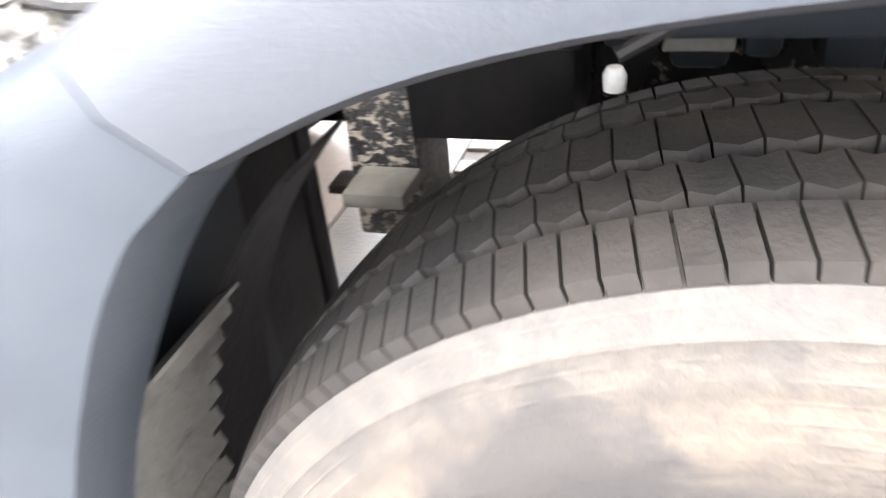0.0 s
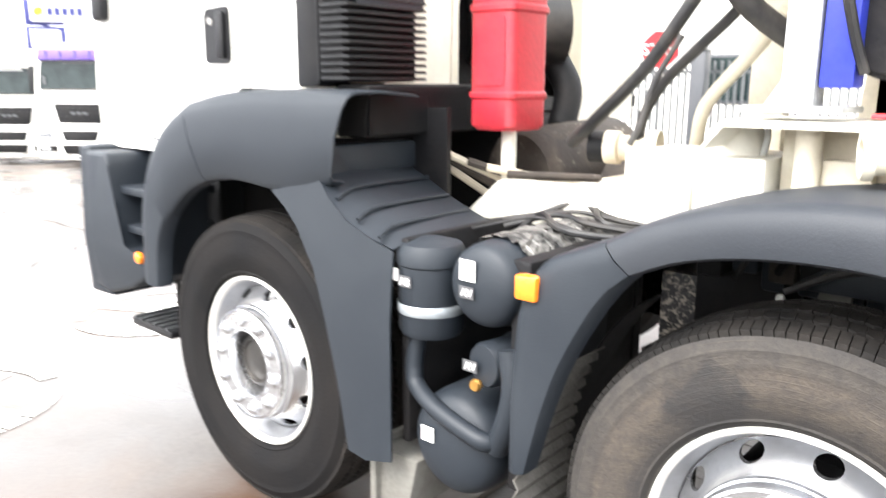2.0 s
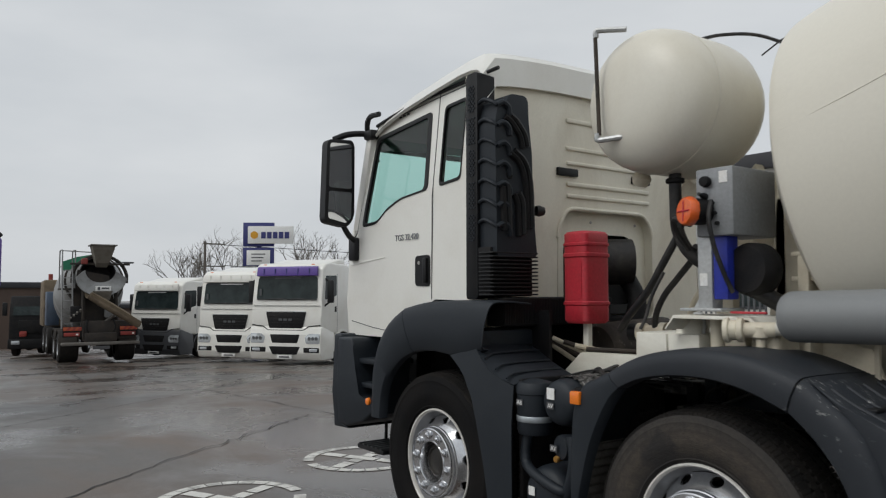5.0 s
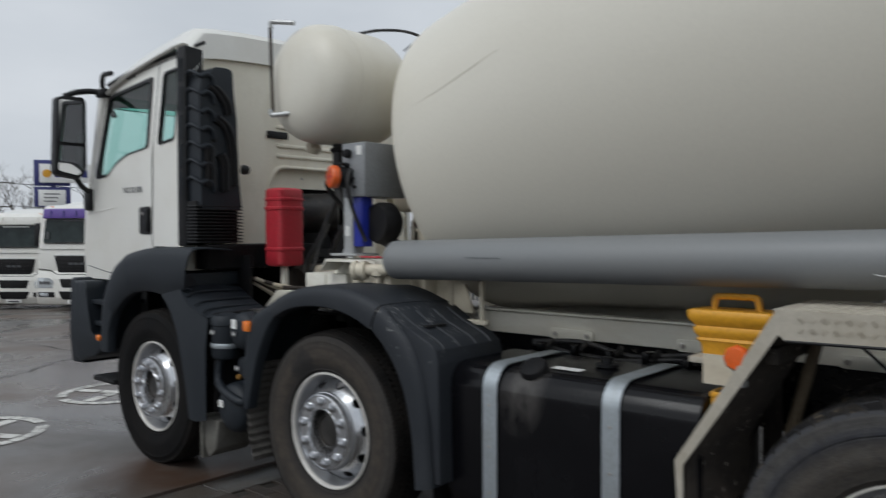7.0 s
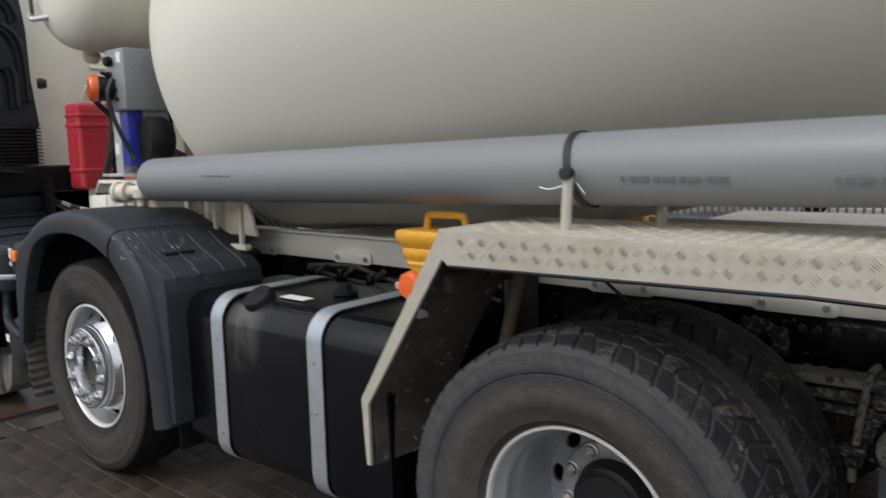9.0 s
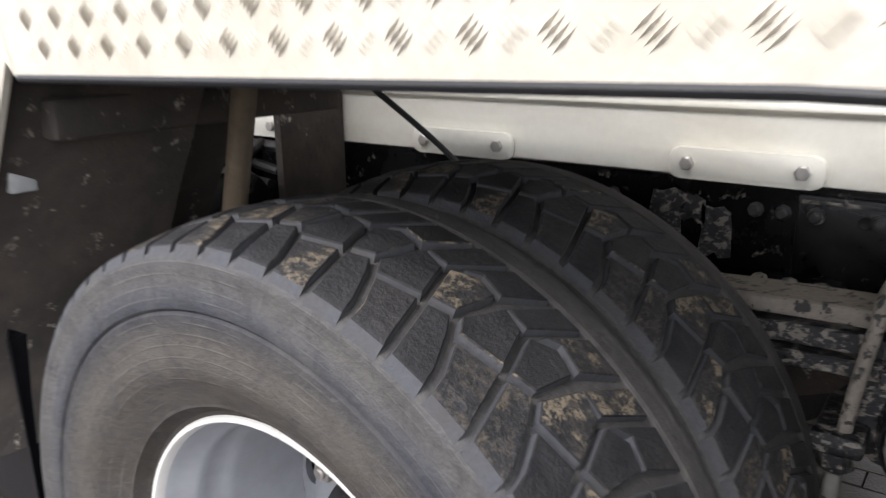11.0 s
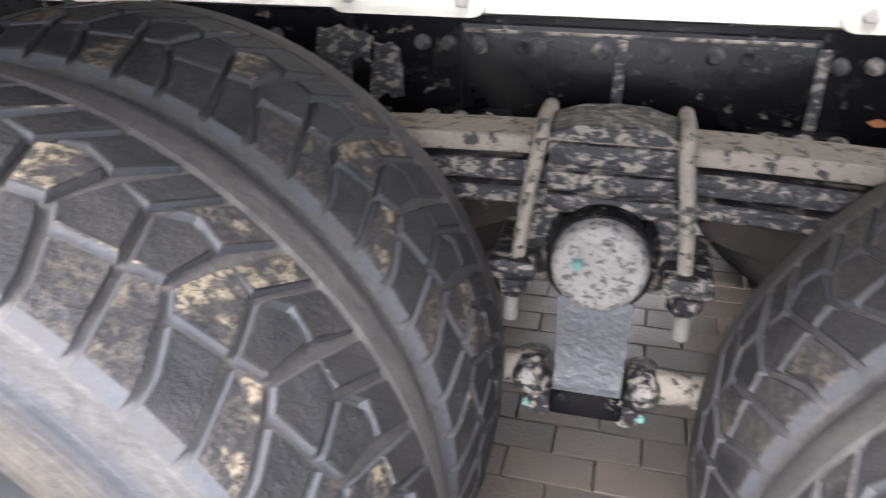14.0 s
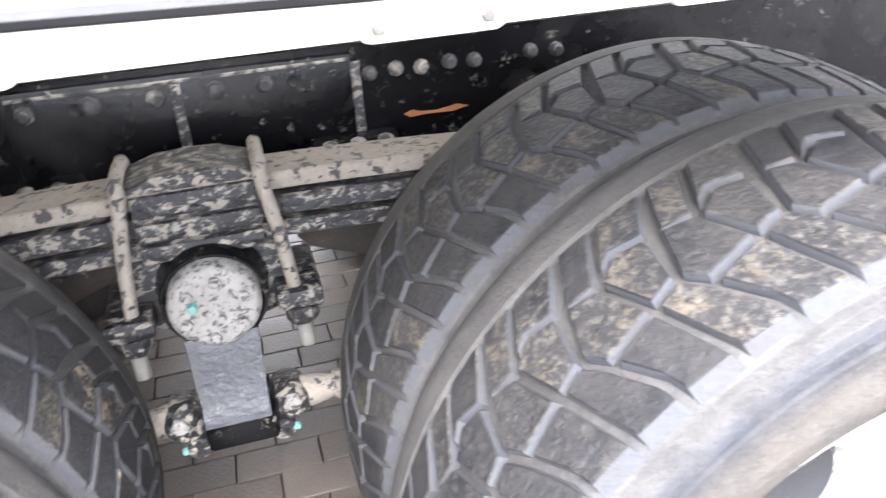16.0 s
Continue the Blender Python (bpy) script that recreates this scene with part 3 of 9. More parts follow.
def lathe(bm, profile, origin=(0, 0, 0), way=(0, 1, 0), seg=48, start=0.0, turn=360.0):
    """A profile of (radius, distance along the axis) turned about it."""
    o = Vector(origin)
    w, s, u = basis_along(way)
    full = turn >= 360
    rings = []
    for r, d in profile:
        if r < 1e-5:
            rings.append([bm.verts.new(o + w * d)])
        else:
            rings.append([bm.verts.new(o + w * d + (s * math.cos(a) + u * math.sin(a)) * r)
                          for a in (radians(start + turn * i / seg) for i in range(seg if full else seg + 1))])
    for a, b in zip(rings, rings[1:]):
        for i in range(seg):
            if full:
                j = (i + 1) % seg
            else:
                j = i + 1
            q = [a[i % len(a)], a[j % len(a)], b[j % len(b)], b[i % len(b)]]
            q = list(dict.fromkeys(q))
            if len(q) > 2:
                bm.faces.new(q)
    return bm


def rod(bm, a, b, r, seg=12, r2=None):
    a, b = Vector(a), Vector(b)
    n = (b - a).length
    r2 = r if r2 is None else r2
    return lathe(bm, [(0, 0), (r, 0), (r2, n), (0, n)], a, b - a, seg)


def smooth_path(pts, n=6):
    """A Catmull-Rom line through the points."""
    p = [Vector(q) for q in pts]
    p = [p[0] * 2 - p[1]] + p + [p[-1] * 2 - p[-2]]
    out = []
    for i in range(1, len(p) - 2):
        for k in range(n):
            t = k / n
            out.append(0.5 * ((2 * p[i]) + (p[i + 1] - p[i - 1]) * t + (2 * p[i - 1] - 5 * p[i] + 4 * p[i + 1] - p[i + 2]) * t * t
                              + (3 * p[i] - p[i - 1] - 3 * p[i + 1] + p[i + 2]) * t ** 3))
    out.append(p[-2])
    return out


def tube(bm, pts, r, seg=10, n=6, r_end=None):
    path = smooth_path(pts, n) if n > 1 else [Vector(q) for q in pts]
    rings = []
    side = None
    for i, p in enumerate(path):
        way = (path[min(i + 1, len(path) - 1)] - path[max(i - 1, 0)]).normalized()
        if side is None:
            side = basis_along(way)[1]
        side = (side - way * side.dot(way)).normalized()
        up = side.cross(way)
        q = r if r_end is None else r + (r_end - r) * i / (len(path) - 1)
        rings.append([bm.verts.new(p + (side * math.cos(6.28319 * k / seg) + up * math.sin(6.28319 * k / seg)) * q) for k in range(seg)])
    for a, b in zip(rings, rings[1:]):
        for k in range(seg):
            bm.faces.new((a[k], a[(k + 1) % seg], b[(k + 1) % seg], b[k]))
    bm.faces.new(rings[0])
    bm.faces.new(rings[-1][::-1])
    return bm


def loft(bm, sections, closed=False, caps=False):
    """Quads between rows of points with equal counts."""
    rows = [[bm.verts.new(p) for p in s] for s in sections]
    n = len(rows[0])
    for a, b in zip(rows, rows[1:]):
        for k in range(n if closed else n - 1):
            bm.faces.new((a[k], a[(k + 1) % n], b[(k + 1) % n], b[k]))
    if caps:
        bm.faces.new(rows[0])
        bm.faces.new(rows[-1][::-1])
    return bm


def thicken(bm, t):
    bmesh.ops.recalc_face_normals(bm, faces=bm.faces)
    bmesh.ops.solidify(bm, geom=list(bm.faces), thickness=t)
    return bm


def rounded(pts, r=0.03, n=4):
    out = []
    k = len(pts)
    for i, p in enumerate(pts):
        p = Vector(p)
        a, b = Vector(pts[i - 1]) - p, Vector(pts[(i + 1) % k]) - p
        d = min(r, a.length * 0.45, b.length * 0.45)
        s, e = p + a.normalized() * d, p + b.normalized() * d
        for j in range(n + 1):
            t = j / n
            q = (1 - t) ** 2 * s + 2 * t * (1 - t) * p + t * t * e
            out.append((q.x, q.y))
    return out


def nut(bm, at, way, r, h):
    return lathe(bm, [(0, 0), (r, 0), (r, h * 0.85), (r * 0.85, h), (0, h)], at, way, 6)


def bm_new():
    return bmesh.new()


def writing(name, text, size, at, material, parent=None, label="", depth=0.002, align='LEFT'):
    """Letters in the built-in font as a thin mesh; at: a pose whose x runs along the line and y up."""
    cu = bpy.data.curves.new(name, 'FONT')
    cu.body = text
    cu.size = size
    cu.extrude = depth
    cu.align_x = align
    tmp = bpy.data.objects.new(name, cu)
    me = bpy.data.meshes.new_from_object(tmp)
    bpy.data.objects.remove(tmp)
    me.transform(at)
    ob = placed(name, me, material, parent, label, smooth=0)
    return ob

# ---- ground ----
def ground_height(x, y=0.0):
    """The yard falls gently away in front of the truck."""
    if 0.60 <= x <= 9.0:
        return -0.04
    d = max(0.0, -3.2 - x)
    d = min(d, 90.0)
    side = 0.028 * min(20.0, max(0.0, y - 3.5)) * min(1.0, max(0.0, (-10.0 - x) / 6.0))
    return -0.047 * (d * d / (d + 2.0)) - side if d > 0 else 0.0


def build_ground():
    bm = bm_new()
    xs = [-600, -300, -150, -95] + [-90 + 2.5 * i for i in range(0, 35)] + [-3.2, -2.6, -2, 0, 0.599, 0.60, 3, 6, 9.0, 9.001, 15, 40, 150, 600]
    xs = sorted(set(xs))
    ys = [-600, -100, -30, -10, -4, 0, 3.5, 6, 10, 15, 23.5, 40, 100, 600]
    loft(bm, [[(x, y, ground_height(x, y)) for y in ys] for x in xs])
    return tagged(part("ground", bm, "yard"), "wet grey concrete yard with cracks and rusty stains", "ground", kind="structure")


ground = build_ground()


def build_slab_joints():
    """Dark open joints between the slabs and wandering cracks."""
    rnd = random.Random(5)
    lines = [((-4.0, 2.0), (-27, 2.3), 0.014), ((-2.0, -2.2), (-5.2, 1.75), 0.012), ((-5.4, -3.4), (-9.9, 2.1), 0.012), ((-11.4, -2.8), (-15.0, 2.1), 0.018), ((-10.2, 2.2), (-14.0, 7.5), 0.014),
             ((-15.5, 2.2), (-20.0, 8.0), 0.018), ((-14.2, 0.9), (-39, 3.7), 0.03), ((-21, -3), (-25, 2.2), 0.03)]
    for a, b, w in lines:
        bm = bm_new()
        n = 48
        rows = []
        for i in range(n + 1):
            t = i / n
            x = a[0] + (b[0] - a[0]) * t + rnd.uniform(-0.05, 0.05)
            y = a[1] + (b[1] - a[1]) * t + rnd.uniform(-0.035, 0.035)
            q = w * rnd.uniform(0.5, 1.3)
            z = ground_height(x, y) + 0.005
            rows.append([(x - q * 0.6, y - q * 0.6, z), (x + q * 0.6, y + q * 0.6, z)])
        loft(bm, rows)
        tagged(part("slab_joint", bm, "crack", None, smooth=0), "dark open joint between concrete slabs", "joint", kind="structure")


build_slab_joints()


def ring_marking(cx, cy, r):
    t = thing("circle_marking", "worn white painted circle with a cross on the concrete", "ground marking", kind="structure", at=pose(cx, cy, 0.005))
    bm = bm_new()
    for k in range(26):
        if k % 13 == 5:
            continue
        a0, a1 = radians(k * 360 / 26 + 1.2), radians((k + 1) * 360 / 26)
        rows = []
        for i in range(4):
            a = a0 + (a1 - a0) * i / 3
            rows.append([(math.cos(a) * (r - 0.045), math.sin(a) * (r - 0.045), 0), (math.cos(a) * (r + 0.045), math.sin(a) * (r + 0.045), 0)])
        loft(bm, rows)
    part("ring", bm, "road_paint", t, smooth=0)
    for ang, cuts in ((28, ((-0.86, -0.40), (-0.34, 0.30), (0.36, 0.86))), (118, ((-0.86, -0.42), (-0.36, -0.14), (0.14, 0.40), (0.46, 0.86)))):
        bm = bm_new()
        c, s = math.cos(radians(ang)), math.sin(radians(ang))
        for a, b in [(r * u, r * v) for u, v in cuts]:
            loft(bm, [[(c * d - s * 0.055, s * d + c * 0.055, 0), (c * d + s * 0.055, s * d - c * 0.055, 0)] for d in (a, (a + b) / 2, b)])
        part("cross_bar", bm, "road_paint", t, smooth=0)


ring_marking(-1.78, -0.55, 0.50)
ring_marking(-2.42, 0.92, 0.48)

# ---- the mixer truck ----
truck = thing("concrete_mixer_truck", "white four-axle concrete mixer truck with cream drum, parked on wet yard", "truck")
AXLES = [(0.0, 0.515, 0.522), (1.795, 0.515, 0.525), (4.434, 0.502, 0.540), (5.786, 0.464, 0.540)]


def arc_poly(bm, poly, radius, depth, floor, shrink=0.003, bulge=None):
    """A tread block: a polygon of (angle, y) on the tyre, drawn out to radius, its foot wider than its top."""
    cx = sum(p[0] for p in poly) / len(poly)
    cy = sum(p[1] for p in poly) / len(poly)

    def at(a, y, r):
        z = -math.cos(a) * r
        return (math.sin(a) * r, y, max(z, floor))

    def crown(y):
        return radius - (bulge or 0.13) * (y - 0.155) ** 2 / 0.155
    low = [bm.verts.new(at(a, y, crown(y) - depth)) for a, y in poly]
    k = 1 - shrink / 0.03
    top = [bm.verts.new(at(cx + (a - cx) * k, cy + (y - cy) * k, crown(y))) for a, y in poly]
    bm.faces.new(top)
    for i in range(len(poly)):
        j = (i + 1) % len(poly)
        bm.faces.new((low[i], low[j], top[j], top[i]))


def tyre_carcass(radius, floor, width=0.31, rear=False):
    bm = bm_new()
    rim = 0.282 if rear else 0.298
    deep = 0.020 if rear else 0.0
    groove = 0.0115 if rear else 0.016
    h = radius - rim
    bead = [(rim - 0.012, 0.075 + deep), (rim - 0.006, 0.045 + deep), (rim + 0.004, 0.028 + deep), (rim + 0.012, 0.027 + deep), (rim + 0.018, 0.020 + deep), (rim + 0.10 * h, 0.012 + 0.7 * deep), (rim + 0.12 * h, 0.014 + 0.6 * deep)]
    if rear:
        outer = bead + [(rim + 0.26 * h, 0.000), (rim + 0.40 * h, -0.007), (rim + 0.42 * h, -0.0045), (rim + 0.56 * h, -0.008), (rim + 0.60 * h, -0.0085), (rim + 0.615 * h, -0.0055),
                        (rim + 0.63 * h, -0.0090), (rim + 0.74 * h, -0.0095), (rim + 0.755 * h, -0.0075), (rim + 0.83 * h, -0.0090), (0.504, -0.0085), (0.509, -0.004), (0.512, 0.006), (0.516, 0.034), (0.523, 0.074), (0.527, 0.115), (0.528, 0.155)]
        inner = [(0.527, 0.196), (0.526, 0.222), (0.528, 0.227), (0.533, 0.231), (0.532, 0.252), (0.529, 0.272), (0.521, 0.290), (0.507, 0.303), (0.480, 0.314), (rim + 0.60 * h, 0.318), (rim + 0.42 * h, 0.314)]
        prof = outer + inner + [(r, width - y) for r, y in bead[::-1]]
    else:
        half = bead + [(rim + 0.30 * h, -0.002), (rim + 0.42 * h, -0.0060), (rim + 0.44 * h, -0.0055), (rim + 0.62 * h, -0.0055), (rim + 0.64 * h, -0.0046), (rim + 0.74 * h, -0.002),
                       (rim + 0.755 * h, -0.0030), (rim + 0.775 * h, -0.0004), (rim + 0.87 * h, 0.010), (radius - groove - 0.0160, 0.020), (radius - groove - 0.0119, 0.036), (radius - groove - 0.0060, 0.070), (radius - groove - 0.0018, 0.108), (radius - groove, width * 0.5)]
        prof = half + [(r, width - y) for r, y in half[::-1][1:]]
    lathe(bm, prof, (0, 0, 0), (0, 1, 0), 128 if rear else 96)
    for v in bm.verts:
        if v.co.z < floor:
            v.co.z = floor
    return bm


def highway_tread(radius, floor, width=0.31):
    """Five ribs, cut across by fine slits, with stepped grooves between them."""
    bm = bm_new()
    ribs = [(0.012, 0.060, 144), (0.068, 0.113, 104), (0.121, 0.189, 104), (0.197, 0.242, 104), (0.250, 0.298, 144)]
    for k, (y0, y1, n) in enumerate(ribs):
        step = 2 * math.pi / n
        gap = 0.0022 / radius if k in (0, 4) else 0.0014 / radius
        for i in range(n):
            a = i * step + (step * 0.5 if k % 2 else 0)
            jog = 0.008 if k in (1, 2, 3) else 0.0
            b = a + step - gap
            sk = 0.006 / radius
            arc_poly(bm, [(a, y0 + jog), (a + step * 0.45, y0), (b, y0 + jog), (b + sk, y1), (a + step * 0.5 + sk, y1 - jog), (a + sk, y1)], radius, 0.0165, floor, 0.0008)
    return bm


def inset(poly, w):
    """A polygon of (u, v) points with every edge moved inwards by w."""
    n = len(poly)
    area = sum(poly[k][0] * poly[(k + 1) % n][1] - poly[(k + 1) % n][0] * poly[k][1] for k in range(n))
    turn = 1 if area > 0 else -1
    lines = []
    for k in range(n):
        (ax, ay), (bx, by) = poly[k], poly[(k + 1) % n]
        d = math.hypot(bx - ax, by - ay)
        nx, ny = -(by - ay) / d * turn, (bx - ax) / d * turn
        lines.append((ax + nx * w, ay + ny * w, bx - ax, by - ay))
    out = []
    for k in range(n):
        ax, ay, adx, ady = lines[k - 1]
        bx, by, bdx, bdy = lines[k]
        det = adx * bdy - ady * bdx
        t = ((bx - ax) * bdy - (by - ay) * bdx) / det
        out.append((ax + adx * t, ay + ady * t))
    return out


def lug_tread(radius, floor, phase=0.0):
    """Traction tread: curved shoulder lugs, a zigzag groove, two rows of five-sided blocks; 30 repeats round the tyre."""
    bm = bm_new()
    p = 12.0
    A, B, C = (0.0, 0.064), (6.5, 0.077), (10.2, 0.088)
    K1, S1, H2, K2 = (4.2, 0.139), (0.2, 0.152), (7.5, 0.163), (11.2, 0.152)
    E1, E2 = (8.2, 0.224), (15.0, 0.224)

    def nxt(q):
        return (q[0] + p, q[1])

    def prv(q):
        return (q[0] - p, q[1])
    shoulder = [[A, (2.5, 0.022), (3.3, -0.003), (9.4, -0.003), (8.5, 0.020), B], [B, (8.5, 0.020), (9.4, -0.003), (3.3 + p, -0.003), (2.5 + p, 0.022), nxt(A), C]]
    middle = [[A, B, K1, S1, prv(C)], [B, C, K2, H2, K1], [K1, H2, K2, E2, E1], [(K2[0] + 0.7, 0.143), nxt(K1), nxt(E1), E2]]

    def at(u, y, r):
        a = u / radius
        return (math.sin(a) * r, y, max(math.cos(a) * r, floor))

    def crown(y):
        return radius - 0.84 * (y - 0.155) ** 2
    rnd = random.Random(31)
    for i in range(30):
        for row, polys in enumerate((shoulder, middle)):
            for poly in polys:
                flat = [(radians(a + i * p + phase) * radius, y) for a, y in poly]
                tip = rnd.uniform(-0.0012, 0.0006)
                g = rnd.uniform(0.0062, 0.0076)
                tops = inset(flat, g)
                mids = inset(flat, g - 0.0013)
                lows = inset(flat, 0.0036)
                rings = []
                for ring, drop in ((lows, 0.0125), (mids, 0.0018), (tops, 0.0)):
                    line = []
                    for u, y in ring:
                        if row == 0 and y < 0.008:
                            yy, r = (-0.008, 0.505) if drop > 0.01 else ((0.001, crown(0.003) - 0.002) if drop else (0.005, crown(0.005)))
                            line.append(bm.verts.new(at(u, yy, r + tip)))
                        else:
                            line.append(bm.verts.new(at(u, y, crown(y) - drop + tip)))
                    rings.append(line)
                n = len(flat)
                for k in range(n):
                    for q, (lo_, hi_) in enumerate(zip(rings, rings[1:])):
                        f = bm.faces.new((lo_[k], lo_[(k + 1) % n], hi_[(k + 1) % n], hi_[k]))
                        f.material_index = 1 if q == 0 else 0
                bm.faces.new(rings[2])
    return bm


def disc_with_holes(prof_y, r0, r1, n, hole_r, hole_w, hole_h, sub=16):
    """A ring-shaped disc from radius r0 to r1 with n oval openings; prof_y gives its place along the axle by radius."""
    bm = bm_new()
    st = 2 * math.pi / n

    def at(r, a, dy=0.0):
        return (math.sin(a) * r, prof_y(r) + dy, -math.cos(a) * r)
    for k in range(n):
        mid = k * st
        outer, inner = [], []
        for i in range(sub):
            t = 2 * math.pi * i / sub
            c, s = math.cos(t), math.sin(t)
            m = max(abs(c), abs(s))
            outer.append((0.5 * (r0 + r1) + s / m * 0.5 * (r1 - r0), mid + c / m * st / 2))
            inner.append((hole_r + s * hole_h / 2, mid + c * hole_w / 2 / hole_r))
        vo = [bm.verts.new(at(r, a)) for r, a in outer]
        vi = [bm.verts.new(at(r, a)) for r, a in inner]
        vb = [bm.verts.new(at(r, a, 0.014)) for r, a in inner]
        for i in range(sub):
            j = (i + 1) % sub
            bm.faces.new((vo[i], vo[j], vi[j], vi[i]))
            bm.faces.new((vi[i], vi[j], vb[j], vb[i]))
    bmesh.ops.remove_doubles(bm, verts=bm.verts, dist=0.0008)
    return bm


def front_wheel_meshes():
    def y_at(r):
        return 0.022 + (r - 0.205) * 1.25
    rim = bm_new()
    lathe(rim, [(0.262, 0.105), (0.268, 0.085), (0.284, 0.062), (0.288, 0.040)], seg=72)
    lip = lathe(bm_new(), [(0.288, 0.040), (0.290, 0.026), (0.296, 0.019), (0.303, 0.020), (0.305, 0.028), (0.300, 0.036)], seg=72)
    disc = disc_with_holes(y_at, 0.205, 0.262, 10, 0.240, 0.056, 0.036)
    cone = lathe(bm_new(), [(0.205, 0.022), (0.203, 0.012), (0.199, 0.010), (0.199, -0.012), (0.196, -0.020), (0.190, -0.023), (0.188, -0.016), (0.128, -0.016), (0.124, -0.021), (0.119, -0.021), (0.115, -0.014), (0.108, 0.050)], seg=72)
    hub = lathe(bm_new(), [(0.108, 0.050), (0.098, 0.048), (0.090, 0.022), (0.078, 0.016), (0.074, 0.026), (0.055, 0.022), (0.02, 0.020), (0, 0.020)], seg=40)
    return rim, lip, disc, cone, hub


def rear_wheel_meshes():
    def y_at(r):
        return 0.300
    rim = bm_new()
    lathe(rim, [(0.276, 0.058), (0.272, 0.068), (0.269, 0.080), (0.260, 0.096), (0.256, 0.106), (0.259, 0.118), (0.257, 0.150), (0.252, 0.158), (0.252, 0.172), (0.248, 0.240), (0.240, 0.280), (0.232, 0.300)], seg=72)
    lip = lathe(bm_new(), [(0.276, 0.058), (0.277, 0.048), (0.280, 0.043), (0.285, 0.042), (0.288, 0.048), (0.285, 0.060)], seg=72)
    disc = disc_with_holes(y_at, 0.178, 0.232, 10, 0.204, 0.060, 0.042)
    cone = lathe(bm_new(), [(0.178, 0.300), (0.180, 0.286), (0.177, 0.278), (0.172, 0.275), (0.130, 0.274), (0.124, 0.276)], seg=72)
    hub = lathe(bm_new(), [(0.124, 0.277), (0.120, 0.272), (0.114, 0.245), (0.110, 0.232), (0.098, 0.226), (0.092, 0.214), (0.050, 0.210), (0, 0.210)], seg=40)
    return rim, lip, disc, cone, hub


def mesh_of(bm, name, material, smooth=40):
    bmesh.ops.recalc_face_normals(bm, faces=bm.faces)
    me = bpy.data.meshes.new(name)
    bm.to_mesh(me)
    bm.free()
    me.materials.append(M[material])
    if smooth:
        me.shade_smooth()
        me.set_sharp_from_angle(angle=radians(smooth))
    return me


def wheel_kit(kind, radius, floor):
    """Shared meshes of a front wheel or a twin-tyred rear wheel."""
    kit = {}
    if kind == "front":
        r, l, d, c, h = front_wheel_meshes()
        kit["tread"] = mesh_of(highway_tread(radius, floor), "tread", "tyre", 25)
        kit["nut_y"], kit["nut_way"] = -0.016, (0, -1, 0)
    else:
        r, l, d, c, h = rear_wheel_meshes()
        kit["tread"] = mesh_of(lug_tread(radius, floor, 6.0), "tread", "tread", 25)
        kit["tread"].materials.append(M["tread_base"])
        kit["nut_y"], kit["nut_way"] = 0.275, (0, -1, 0)
    kit["nut_r"] = 0.158 if kind == "front" else 0.152
    bright = "rim_bright" if kind == "front" else "rim_silver"
    kit["rim"], kit["lip"] = mesh_of(r, "rim", "rim_silver"), mesh_of(l, "rim_lip", "rim_lip")
    kit["disc"], kit["cone"] = mesh_of(d, "disc", bright), mesh_of(c, "bolt_ring", bright)
    kit["hub"] = mesh_of(h, "hub", "black_plastic" if kind == "rear" else "hub_dark")
    kit["tyre"] = mesh_of(tyre_carcass(radius, floor, rear=kind == "rear"), "tyre", "tyre")
    nb = bm_new()
    lathe(nb, [(0.026, 0.0), (0.026, 0.006), (0.019, 0.008)], (0, 0, 0), (0, -1, 0), 14)
    nut(nb, (0, -0.004, 0), (0, -1, 0), 0.0195, 0.016)
    lathe(nb, [(0, 0.019), (0.011, 0.019), (0.011, 0.025), (0.008, 0.027), (0, 0.027)], (0, 0, 0), (0, -1, 0), 10)
    kit["nut"] = mesh_of(nb, "wheel_nut", "bolt_steel" if kind == "rear" else "rim_bright", 30)
    return kit


def put(name, me, parent, m=None, label=""):
    ob = new(name, me)
    ob.parent = parent
    if m is not None:
        ob.matrix_basis = m
    if label:
        ob["label"] = label
    return ob


def wheel(kit, kind, x, z, spin, y=0.0, flip=False, side=None, tread=None):
    m = pose(x, y, z) @ (pose(0, 0, 0, 0, 0, 180) if flip else Matrix())
    w = holder("wheel", truck, m, "silver steel wheel with dirty %s tyre" % ("ribbed" if kind == "front" else "block-tread twin"))
    for dy in ((0.0,) if kind == "front" else (0.0, 0.345)):
        t = put("tyre", kit["tyre"], w, pose(0, dy, 0))
        put("tread", tread or kit["tread"], w, pose(0, dy, 0), "worn black tread ribs" if kind == "front" else "deep tread blocks with dried mud")
        if side:
            t.data = side
    turn = pose(0, 0, 0, 0, spin, 0)
    for nm, key in (("rim", "rim"), ("rim_lip", "lip"), ("disc", "disc"), ("bolt_ring", "cone"), ("hub", "hub")):
        put(nm, kit[key], w, turn)
    for k in range(10):
        a = radians(36 * k + 18)
        put("wheel_nut", kit["nut"], w, turn @ pose(math.sin(a) * kit["nut_r"], kit["nut_y"], -math.cos(a) * kit["nut_r"]))
    return w


FLOOR = -0.513
kit_front = wheel_kit("front", 0.524, FLOOR)
kit_rear = wheel_kit("rear", 0.540, -0.501)
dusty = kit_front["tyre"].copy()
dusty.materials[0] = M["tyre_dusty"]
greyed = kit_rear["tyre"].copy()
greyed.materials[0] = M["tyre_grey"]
clean = kit_front["tyre"].copy()
clean.materials[0] = M["tyre_black"]
wheel(kit_front, "front", 0.0, 0.515, 8, side=clean)
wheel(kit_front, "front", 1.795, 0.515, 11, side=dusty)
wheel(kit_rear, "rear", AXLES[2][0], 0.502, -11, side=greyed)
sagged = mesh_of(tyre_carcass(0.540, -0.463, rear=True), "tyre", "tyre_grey")
